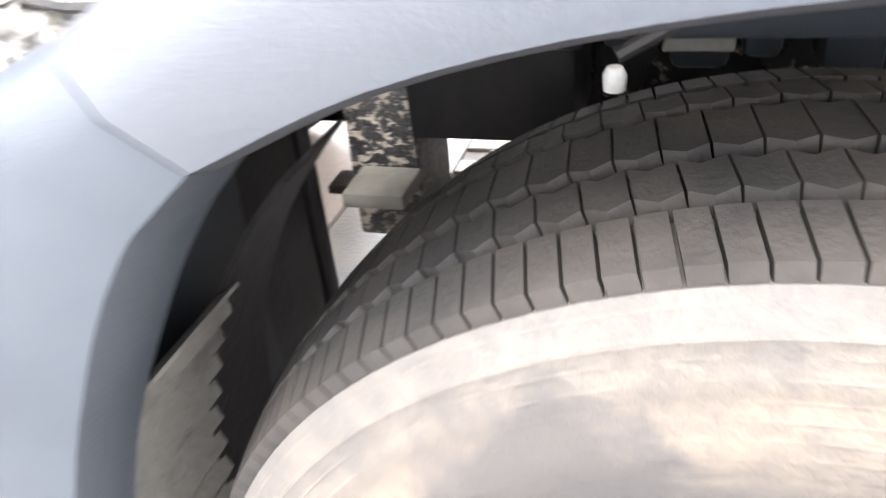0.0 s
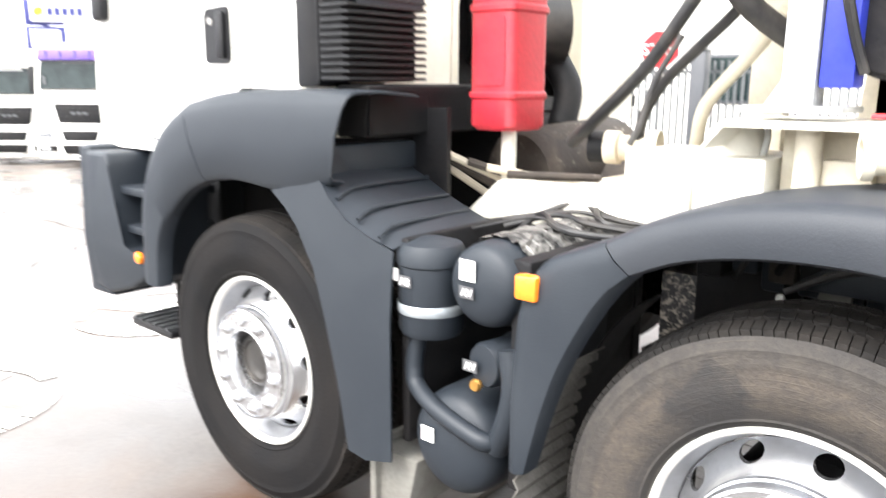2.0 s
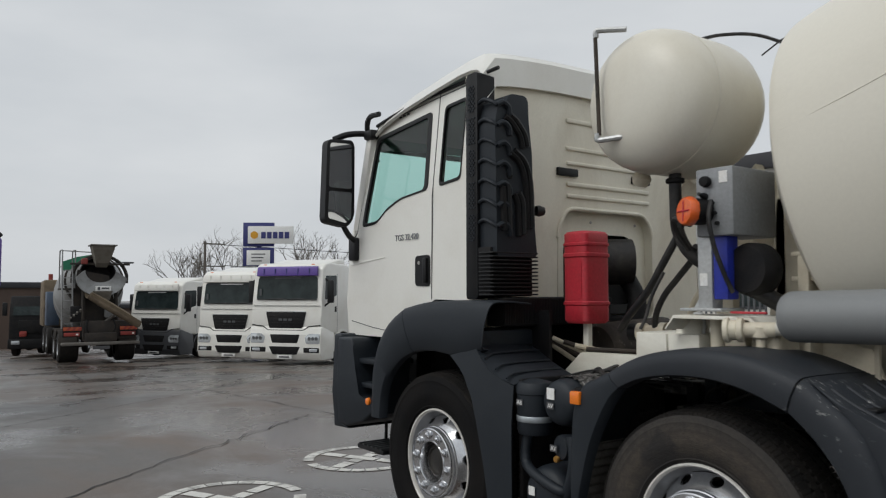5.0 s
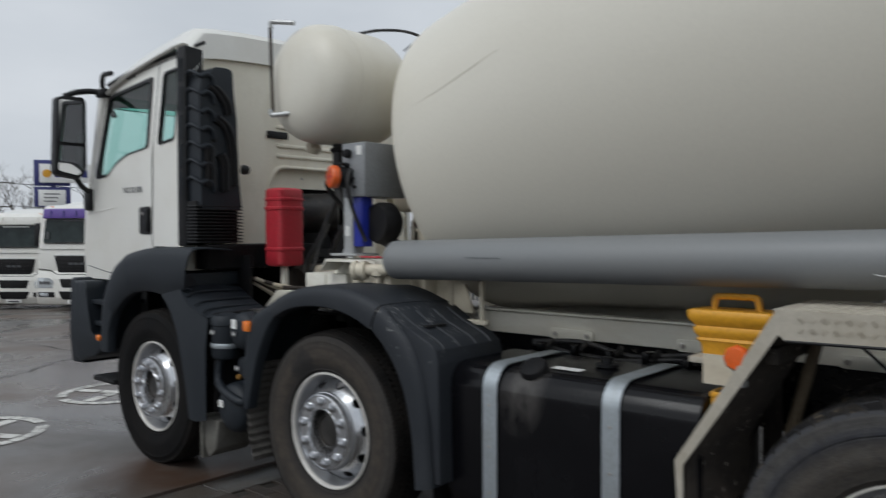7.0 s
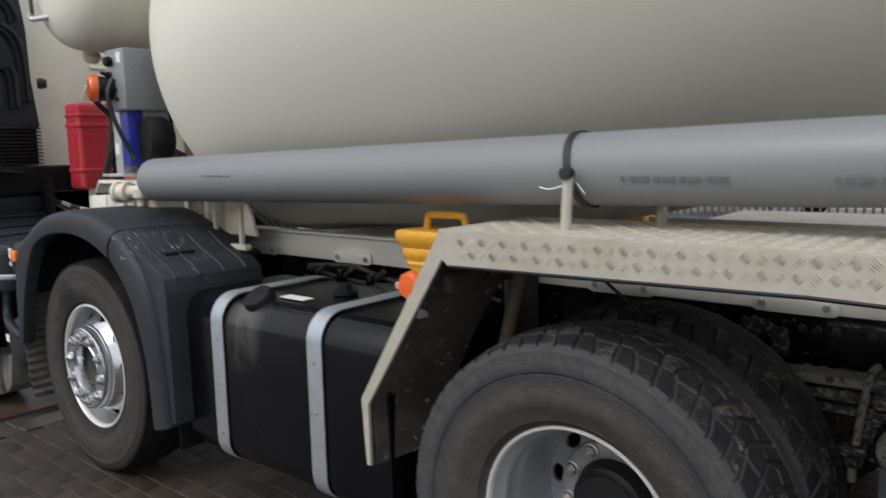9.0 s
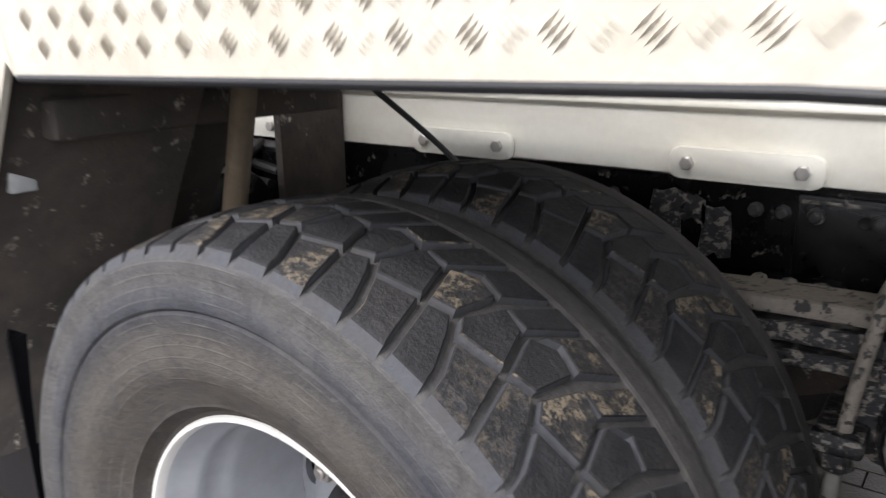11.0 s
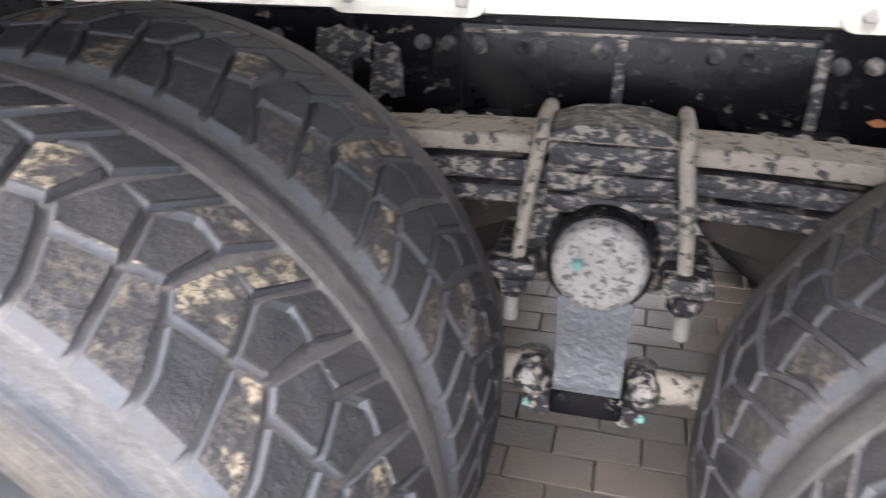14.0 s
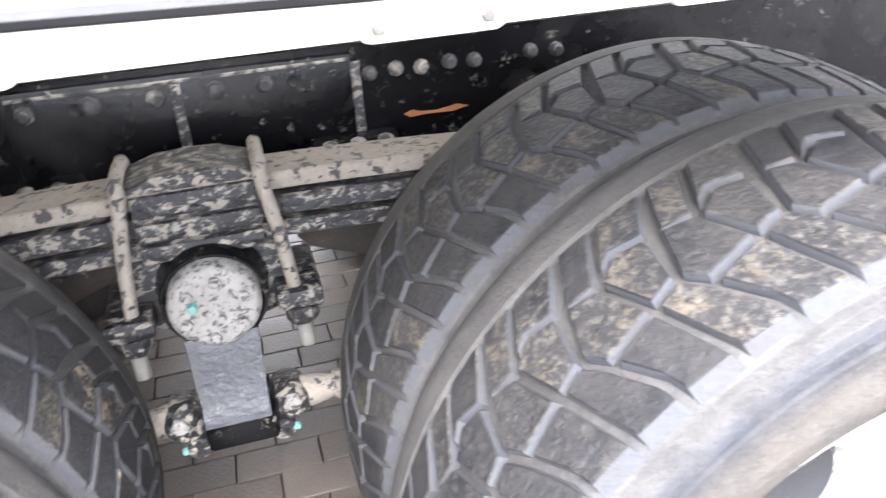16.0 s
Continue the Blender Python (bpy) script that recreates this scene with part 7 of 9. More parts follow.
for x in (-0.98, -0.69):
    part("step_hanger", rod(bm_new(), (x, 0.28, 0.45), (x - 0.02, 0.30, 0.72), 0.012, 8), "hose_black", bumper)

# ribbed mud flap behind the second wheel, hoses and brackets along the rail above the fuel tank
part("mud_flap", box(bm_new(), 2.505, 2.515, 0.04, 0.44, 0.26, 0.62, 0.003), "soot_black", fender2)
for k in range(6):
    part("flap_rib", box(bm_new(), 2.494, 2.5055, 0.05, 0.43, 0.30 + 0.05 * k, 0.315 + 0.05 * k, 0.003), "soot_black", fender2)
lines = holder("brake_lines", truck, None, "black air lines and brackets along the chassis rail")
for k in range(4):
    part("air_line", tube(bm_new(), [(2.62 + 0.28 * q, 0.70 - 0.02 * k + 0.02 * math.sin(q * 1.7 + k), 0.985 - 0.03 * k + 0.022 * math.sin(q * 2.3 + 1.3 * k)) for q in range(5)], 0.013 - 0.001 * k, 8, 4), "hose_black", lines)
for k in range(6):
    x = 2.68 + 0.19 * k
    part("line_bracket", box(bm_new(), x, x + 0.035, 0.64, 0.72, 0.94 - 0.015 * (k % 3), 0.985 + 0.01 * (k % 2), 0.005), "rail_black", lines)
    part("line_clip", rod(bm_new(), (x + 0.06, 0.64, 0.97), (x + 0.06, 0.70, 1.0), 0.012, 8), "bolt_black", lines)

# clutter above the second wheel: brackets, valves and pipes on the rail
clutter = holder("brake_valves", truck, None, "dark dusty brake valves, brackets and pipes above the wheel")
rnd = random.Random(21)
for k in range(7):
    x = 1.50 + 0.085 * k
    y0 = 0.60 + 0.05 * rnd.random()
    part("valve_block", box(bm_new(), x, x + 0.045 + 0.03 * rnd.random(), y0, y0 + 0.10, 0.90 + 0.05 * rnd.random(), 1.06 + 0.06 * rnd.random(), 0.012), rnd.choice(("anthracite", "soot_black", "bolt_black")), clutter)
    part("valve_cap", lathe(bm_new(), [(0, 0), (0.022, 0), (0.024, 0.012), (0.016, 0.03), (0, 0.032)], (x + 0.03, y0, 1.0 + 0.05 * rnd.random()), (0, -1, 0.2), 12), rnd.choice(("anthracite", "spring_muddy")), clutter)
for k in range(6):
    x = 1.45 + 0.11 * k
    h = 1.02 + 0.03 * (k % 3)
    part("pipe", tube(bm_new(), [(x, 0.56, h - 0.05), (x + 0.05, 0.54 - 0.02 * (k % 2), h + 0.02), (x + 0.14, 0.55, h + 0.05), (x + 0.22, 0.57, h + 0.01), (x + 0.27, 0.60, h - 0.07)], 0.008 + 0.003 * (k % 3), 8, 5), ("hose_black", "soot_black", "anthracite")[k % 3], clutter)
part("bracket_plate", prism(bm_new(), [(1.66, 0.95), (1.70, 1.12), (1.75, 1.12), (1.74, 0.95)], 0.555, 0.565, 0.003), "flap", clutter, "pale dusty bracket")
part("bracket_plate", prism(bm_new(), [(1.88, 0.98), (1.90, 1.10), (1.98, 1.10), (2.0, 0.98)], 0.60, 0.61, 0.003), "flap", clutter, "pale dusty bracket")

# ---- bogie between the rear axles ----
bogie = holder("bogie", truck, pose(0, 0, 0.024), "muddy black leaf-spring bogie with trunnion")
BXc, BY, BZ = 5.094, 0.64, 0.668
cap = part("trunnion_cap", lathe(bm_new(), [(0, 0.004), (0.040, 0.002), (0.056, 0.0), (0.063, 0.004), (0.068, 0.014), (0.069, 0.06), (0.0, 0.06)], (BXc, BY - 0.045, BZ), (0, 1, 0), 40), "cap_mud", bogie, "round cap caked with pale mud")
for k in range(6):
    a = radians(60 * k + 20)
    part("cap_bolt", nut(bm_new(), (BXc + 0.046 * math.cos(a), BY - 0.045, BZ + 0.046 * math.sin(a)), (0, -1, 0), 0.009, 0.007), "cap_mud", cap)
part("grease_nipple", lathe(bm_new(), [(0.008, 0), (0.006, 0.01), (0, 0.012)], (BXc - 0.03, BY - 0.046, BZ + 0.012), (0, -1, 0), 8), "turquoise", cap, "turquoise grease cap")
part("saddle_housing", lathe(bm_new(), [(0.071, 0.006), (0.073, 0.0), (0.077, 0.0), (0.079, 0.008), (0.080, 0.03), (0.086, 0.06), (0.086, 0.22), (0, 0.22)], (BXc, BY - 0.02, BZ), (0, 1, 0), 40), "rail_black", bogie)
bm = bm_new()
prism(bm, rounded([(BXc - 0.12, 0.645), (BXc - 0.115, 0.765), (BXc + 0.115, 0.765), (BXc + 0.12, 0.645), (BXc + 0.09, 0.60), (BXc - 0.09, 0.60)], 0.03), BY + 0.035, BY + 0.16, 0.01)
part("saddle", bm, "spring_muddy", bogie)
for k, (z, th, h) in enumerate(((0.810, 0.027, 0.64), (0.768, 0.032, 0.60), (0.733, 0.026, 0.52))):
    bm = bm_new()
    rows = []
    for i in range(17):
        u = -1 + 2 * i / 16
        dz = -0.03 * u * u
        rows.append([(BXc + u * h, y, z + dz + q) for y, q in ((0.665, 0.003), (0.668, 0), (0.752, 0), (0.755, 0.003), (0.755, th - 0.003), (0.752, th), (0.668, th), (0.665, th - 0.003))])
    loft(bm, rows, closed=True, caps=True)
    part("spring_leaf", bm, "spring_muddy" if k else "spring_mud", bogie, "" if k else "top leaf covered in dried mud")
for k, (z0, z1) in enumerate(((0.795, 0.832), (0.760, 0.790), (0.728, 0.756))):
    part("spacer_plate", box(bm_new(), BXc - 0.088, BXc + 0.090, 0.656 - 0.002 * k, 0.764, z0, z1, 0.005), "spring_muddy", bogie)
bm = bm_new()
prism(bm, [(BXc - 0.105, 0.835), (BXc - 0.09, 0.848), (BXc - 0.045, 0.860), (BXc, 0.864), (BXc + 0.045, 0.860), (BXc + 0.09, 0.848), (BXc + 0.105, 0.835)], 0.655, 0.765, 0.006)
part("spring_plate", bm, "spring_muddy", bogie)
for x, dx in ((BXc - 0.098, -0.028), (BXc + 0.098, 0.026)):
    ub = part("spring_clamp", tube(bm_new(), [(x + dx, 0.640, 0.60), (x + dx * 0.5, 0.642, 0.74), (x, 0.645, 0.832), (x, 0.66, 0.853), (x, 0.70, 0.857), (x, 0.75, 0.853), (x, 0.775, 0.83), (x, 0.775, 0.62)], 0.0105, 12, 4), "spring_mud", bogie, "clamp bolt coated in mud")
    part("clamp_nut", nut(bm_new(), (x + dx, 0.635, 0.63), (0, 0, -1), 0.026, 0.03), "spring_muddy", ub)
    part("clamp_pad", box(bm_new(), x + dx - 0.035, x + dx + 0.035, 0.615, 0.78, 0.628, 0.66, 0.006), "spring_muddy", ub)
    part("stud_end", rod(bm_new(), (x + dx, 0.635, 0.605), (x + dx * 1.05, 0.635, 0.555), 0.0125, 10), "flap", ub)
# hanger below the trunnion and the two rods
bm = bm_new()
loft(bm, [[(BXc - 0.054, 0.632, 0.61), (BXc + 0.054, 0.632, 0.61)], [(BXc - 0.051, 0.612, 0.552), (BXc + 0.051, 0.612, 0.552)], [(BXc - 0.049, 0.600, 0.508), (BXc + 0.049, 0.600, 0.508)], [(BXc - 0.049, 0.591, 0.493), (BXc + 0.049, 0.591, 0.493)], [(BXc - 0.049, 0.586, 0.478), (BXc + 0.049, 0.586, 0.478)]])
part("hanger_plate", thicken(bm, 0.03), "hanger_grey", bogie)
part("hanger_foot", box(bm_new(), BXc - 0.056, BXc + 0.056, 0.586, 0.69, 0.418, 0.475, 0.008), "rail_black", bogie)
for s in (-1, 1):
    kx = BXc + (-0.088 if s < 0 else 0.080)
    arm = part("torque_rod", lathe(bm_new(), [(0.030, 0.0), (0.026, 0.05), (0.021, 0.07), (0.021, 0.50)], (kx, 0.65, 0.452), (s, 0.04, -0.05), 16), "spring_mud", bogie, "pale muddy torque rod")
    part("rod_sleeve", lathe(bm_new(), [(0.021, 0.075), (0.026, 0.078), (0.026, 0.13), (0.021, 0.133)], (kx, 0.65, 0.452), (s, 0.04, -0.05), 16), "spring_mud", arm)
    part("rod_eye", lathe(bm_new(), [(0.0, -0.04), (0.022, -0.04), (0.030, -0.030), (0.033, 0), (0.030, 0.030), (0.022, 0.04), (0, 0.04)], (kx, 0.65, 0.454), (0, 1, 0), 20), "spring_muddy", arm)
    part("rod_pin", rod(bm_new(), (kx - s * 0.018, 0.598, 0.424), (kx - s * 0.018, 0.71, 0.424), 0.020, 12), "spring_muddy", arm)
    part("pin_bolt", nut(bm_new(), (kx + s * 0.004, 0.612, 0.467), (0, -1, 0), 0.014, 0.012), "cap_mud", arm)
    part("pin_tip", lathe(bm_new(), [(0.006, 0), (0.005, 0.007), (0, 0.009)], (kx + s * 0.004, 0.602, 0.424), (0, -1, 0), 10), "turquoise", arm, "turquoise grease cap")
    sx = BXc - 0.247 if s < 0 else BXc + 0.267
    pl = part("stop_plate", prism(bm_new(), [(sx - 0.085, 0.785), (sx - 0.07, 0.812), (sx + 0.07, 0.812), (sx + 0.085, 0.785)], 0.80, 0.868, 0.004), "rail_black", bogie)
    for k in range(3):
        part("stop_bolt", lathe(bm_new(), [(0.014, 0), (0.014, 0.012), (0.009, 0.016), (0, 0.017)], (sx - 0.047 + 0.047 * k, 0.80, 0.806), (0, -0.4, 1), 8), "spring_mud" if s < 0 and k == 0 else "bolt_muddy", pl)
    axx = AXLES[2][0] if s < 0 else AXLES[3][0]
    part("drive_axle", lathe(bm_new(), [(0, 0), (0.10, 0), (0.10, 0.35), (0.20, 0.55), (0.22, 0.75), (0.20, 0.95), (0.10, 1.15), (0.10, 1.50), (0, 1.5)], (axx, 0.50, 0.466), (0, 1, 0), 24), "guard_under", bogie)
    part("spring_seat", box(bm_new(), axx - 0.10, axx + 0.10, 0.66, 0.78, 0.56, 0.70, 0.01), "spring_muddy", bogie)
    part("brake_chamber", lathe(bm_new(), [(0, 0), (0.07, 0), (0.085, 0.03), (0.085, 0.13), (0.07, 0.16), (0, 0.16)], (axx - s * 0.33, 0.92, 0.66), (s, 0, 0.2), 20), "spring_muddy", bogie)
part("rust_streak", prism(bm_new(), [(5.46, 0.852), (5.475, 0.858), (5.49, 0.853), (5.52, 0.851), (5.56, 0.857), (5.58, 0.851), (5.55, 0.845), (5.50, 0.847), (5.47, 0.845)], 0.8725, 0.874), "rust", truck, "orange rust patch")
# cross beam and prop shaft seen through the gap
part("prop_shaft", rod(bm_new(), (0.9, 1.25, 0.80), (4.2, 1.25, 0.62), 0.06, 16), "guard_under", truck)
part("guard_rib", box(bm_new(), 3.98, 4.03, 0.05, 0.62, 1.10, 1.16, 0.01), "guard_inner", guard, "muddy stiffener rib")
part("guard_tube", rod(bm_new(), (3.93, 0.35, 0.60), (4.10, 0.35, 1.27), 0.022, 12), "chute_mud", guard, "dirty bracket tube")
part("guard_cable", tube(bm_new(), [(4.05, 0.50, 1.25), (4.12, 0.60, 1.15), (4.20, 0.68, 1.05), (4.26, 0.72, 0.98)], 0.006, 8, 4), "hose_black", guard)
part("inner_flap", box(bm_new(), 3.78, 3.80, 0.66, 0.86, 0.5, 1.2), "guard_under", guard)

for s in (-1, 1):
    part("axle_seat", prism(bm_new(), [(BXc + s * 0.30, 0.735), (BXc + s * 0.14, 0.665), (BXc + s * 0.16, 0.64), (BXc + s * 0.30, 0.585)], 0.80, 0.84, 0.006), "guard_under", bogie)

# ---- parked trucks in the yard ----
def wheel_simple(parent, x, y, r=0.5, w=0.3, lift=0.0):
    h = holder("wheel", parent, pose(x, y, r + lift))
    s = -1 if y < 0 else 1
    part("tyre", lathe(bm_new(), [(0.29, 0), (0.31, 0.01), (r - 0.06, 0.0), (r - 0.01, 0.03), (r, 0.07), (r, w - 0.05), (r - 0.05, w), (0.29, w)], (0, s * 0.0, 0), (0, -s, 0), 28), "tyre", h)
    part("rim", lathe(bm_new(), [(0.30, 0.01), (0.27, 0.05), (0.20, 0.08), (0.17, 0.02), (0.08, 0.01), (0, 0.02)], (0, 0, 0), (0, -s, 0), 28), "rim_silver", h)


def tractor(m, label, group, low="cab_white", band="cab_white", long=True):
    """A forward-control tractor unit; its front looks along +x, its left side is at +y."""
    t = thing("tractor_truck", label, "truck", group, m)
    W = 1.22
    bm = bm_new()
    prof = [(-2.0, 1.05), (-2.0, 3.12), (-1.85, 3.24), (-0.55, 3.28), (-0.30, 3.24), (-0.10, 3.08), (0.0, 2.06), (0.03, 1.60), (0.02, 1.05)]
    loft(bm, [[(x, -W, z) for x, z in prof], [(x, W, z) for x, z in prof]], closed=True, caps=True)
    bevelled(bm, list(bm.faces), 0.07, 3)
    body = part("cab_body", bm, "cab_white", t)
    bm = bm_new()
    loft(bm, [[(0.004 - 0.101 * (z - 2.10) / 0.88 + 0.018, y, z) for y in [w * q / 6 for q in range(-6, 7)]] for z, w in ((2.13, 1.02), (2.16, 1.07), (2.5, 1.06), (2.78, 1.04), (2.84, 0.99))])
    glass = part("windscreen", thicken(bm, 0.012), "window_dark", body, "dark windscreen")
    part("windscreen_seal", tube(bm_new(), [(0.024, -1.05, 2.12), (0.026, 0.0, 2.115), (0.024, 1.05, 2.12)], 0.014, 6, 1), "black_plastic", body)
    part("screen_label", box(bm_new(), -0.052, -0.048, -0.45, 0.45, 2.775, 2.815), "label_white" if band != "purple" else "ink_dark", glass)
    part("screen_label", box(bm_new(), 0.022, 0.026, -0.96, -0.88, 2.24, 2.46), "fence_grey", glass)
    vis = part("visor", prism(bm_new(), [(-0.08, 2.85), (0.05, 2.86), (0.005, 3.13), (-0.09, 3.16)], -1.06, 1.06, 0.02), band, body)
    for k in range(5):
        part("visor_rib", box(bm_new(), 0.0, 0.046, -0.80 + 0.40 * k - 0.012, -0.80 + 0.40 * k + 0.012, 2.88, 3.08), "ink_blue" if band == "purple" else "cab_white", vis)
    for s in (-1, 1):
        part("marker_lamp", box(bm_new(), -0.14, -0.10, s * 0.85 - 0.05, s * 0.85 + 0.05, 3.20, 3.225, 0.005), "amber", body)
        part("wiper", rod(bm_new(), (0.035, s * 0.35 - 0.35, 2.13), (0.035, s * 0.35 + 0.3, 2.15), 0.012, 6), "black_plastic", body)
    part("front_seam", box(bm_new(), 0.0, 0.034, -1.16, 1.16, 1.93, 1.938), "fence_grey", body)
    g = part("grille", prism(bm_new(), rounded([(-0.58, 1.24), (-0.70, 1.74), (0.70, 1.74), (0.58, 1.24)], 0.05), 0.015, 0.058, 0.006, axis="x"), "soot_black", body, "black grille")
    part("grille_trim", tube(bm_new(), [(0.05, -0.71, 1.755), (0.06, 0, 1.765), (0.05, 0.71, 1.755)], 0.014, 6, 1), "galvanised", g)
    for k in range(4):
        part("grille_bar", box(bm_new(), 0.056, 0.068, -0.57 - 0.025 * k, 0.57 + 0.025 * k, 1.30 + 0.10 * k, 1.315 + 0.10 * k), "black_plastic", g)
    for k in range(3):
        part("badge_mark", box(bm_new(), 0.068, 0.074, -0.24 + 0.17 * k, -0.12 + 0.17 * k, 1.47, 1.54), "fence_grey", g, "plain badge shape")
    part("cab_gap", tube(bm_new(), [(0.04, -1.20, 1.34), (0.055, -0.80, 1.30), (0.06, -0.62, 1.18), (0.06, 0.62, 1.18), (0.055, 0.80, 1.30), (0.04, 1.20, 1.34)], 0.016, 6, 1), "soot_black", t)
    bump = part("bumper", prism(bm_new(), [(-0.75, 0.27), (-0.80, 1.06), (-0.02, 1.30), (0.045, 1.29), (0.10, 1.05), (0.12, 0.50), (0.02, 0.27)], -1.25, 1.25, 0.05, segments=3), low, t)
    part("intake", prism(bm_new(), rounded([(-0.44, 0.79), (-0.52, 1.05), (0.52, 1.05), (0.44, 0.79)], 0.03), 0.06, 0.112, 0.004, axis="x"), "soot_black", bump)
    part("intake", prism(bm_new(), rounded([(-0.42, 0.44), (-0.54, 0.68), (0.54, 0.68), (0.42, 0.44)], 0.03), 0.09, 0.127, 0.004, axis="x"), "soot_black", bump)
    part("plate", box(bm_new(), 0.08, 0.125, -0.26, 0.26, 0.31, 0.41, 0.004), "label_white", bump, "plain pale plate")
    part("plate_bar", box(bm_new(), 0.125, 0.128, -0.18, 0.18, 0.335, 0.385), "ink_dark", bump)
    for s in (-1, 1):
        h = part("headlamp", prism(bm_new(), rounded([(s * 0.74, 0.78), (s * 0.70, 0.98), (s * 0.84, 1.08), (s * 1.21, 1.08), (s * 1.21, 0.78)], 0.04), 0.03, 0.118, 0.008, axis="x"), "lamp_glass", bump, "clear headlamp")
        for q in (0.86, 0.98, 1.10):
            part("lamp_reflector", lathe(bm_new(), [(0, 0), (0.05, 0.0), (0.055, 0.012), (0.04, 0.006), (0, 0.004)], (0.114, s * q, 0.93), (1, 0, 0), 12), "ink_dark", h)
        f = part("fog_slot", box(bm_new(), 0.06, 0.126, s * 0.93 - 0.27, s * 0.93 + 0.27, 0.50, 0.66, 0.02), "soot_black", bump)
        part("fog_lamp", box(bm_new(), 0.10, 0.130, s * 1.00 - 0.14, s * 1.00 + 0.14, 0.53, 0.63, 0.02), "lamp_glass", f)
        mir = part("mirror", box(bm_new(), -0.30, -0.18, s * 1.40 - 0.10, s * 1.40 + 0.10, 2.02, 2.72, 0.03), "black_plastic", t, "black wing mirror")
        part("mirror_arm", rod(bm_new(), (-0.24, s * 1.20, 2.76), (-0.24, s * 1.40, 2.68), 0.03, 8), "black_plastic", mir)
        part("mirror_arm", rod(bm_new(), (-0.20, s * 1.20, 1.92), (-0.24, s * 1.38, 2.06), 0.03, 8), "black_plastic", mir)
        part("side_window", prism(bm_new(), rounded([(-0.20, 2.12), (-0.26, 2.86), (-0.98, 2.88), (-0.98, 2.25), (-0.55, 2.15)], 0.05), s * 1.205, s * 1.226), "window_dark", body)
        part("door_handle", box(bm_new(), -0.98, -0.86, s * 1.21, s * 1.232, 1.72, 1.90, 0.01), "black_plastic", body)
        part("door_line", box(bm_new(), -1.04, -1.03, s * 1.20, s * 1.2235, 1.10, 2.92), "ink_dark", body)
        part("wheel_arch", lathe(bm_new(), [(0.60, 0), (0.66, 0.0), (0.66, 0.30), (0.60, 0.30)], (-1.42, s * 1.24, 0.5), (0, -s, 0), 24, 0, 180), low, t)
        part("side_skirt", box(bm_new(), -0.80, -0.72, s * 0.95, s * 1.24, 0.5, 1.1, 0.02), low, t)
        wheel_simple(t, -1.42, s * 1.23, lift=0.10)
        if long:
            wheel_simple(t, -5.0, s * 1.23, lift=0.10)
            part("side_box", box(bm_new(), -4.2, -2.3, s * 0.6, s * 1.22, 0.45, 1.0, 0.04), "dark_grey_paint", t)
    part("roof_fairing", prism(bm_new(), [(-1.95, 3.18), (-1.95, 3.42), (-1.6, 3.43), (-0.75, 3.27)], -1.05, 1.05, 0.08, segments=3), "cab_white", t)
    part("chassis", box(bm_new(), -5.8, -0.6, -0.45, 0.45, 0.70, 0.98, 0.02), "soot_black", t)
    return t


ROW = "white tractor units parked in a row"


def ground_pose(x, y, turn):
    return pose(x, y, ground_height(x, y), 0, 0, turn)


def parked(x, y, turn):
    return pose(x, y, ground_height(x, y) - 0.10, 0, 0, turn)


tractor(parked(-18.3, 7.40, -55), "white tractor unit with purple sun visor band, parked on wet yard", ROW, band="purple")
tractor(parked(-22.0, 7.0, -53), "white tractor unit with lettered visor, parked in the row", ROW)
tractor(parked(-28.4, 6.25, -55), "white tractor unit with dark grey bumper, parked in the row", ROW, low="dark_grey_paint")
tractor(parked(-32.0, 8.8, -46), "white tractor unit standing behind the others", ROW, low="dark_grey_paint")


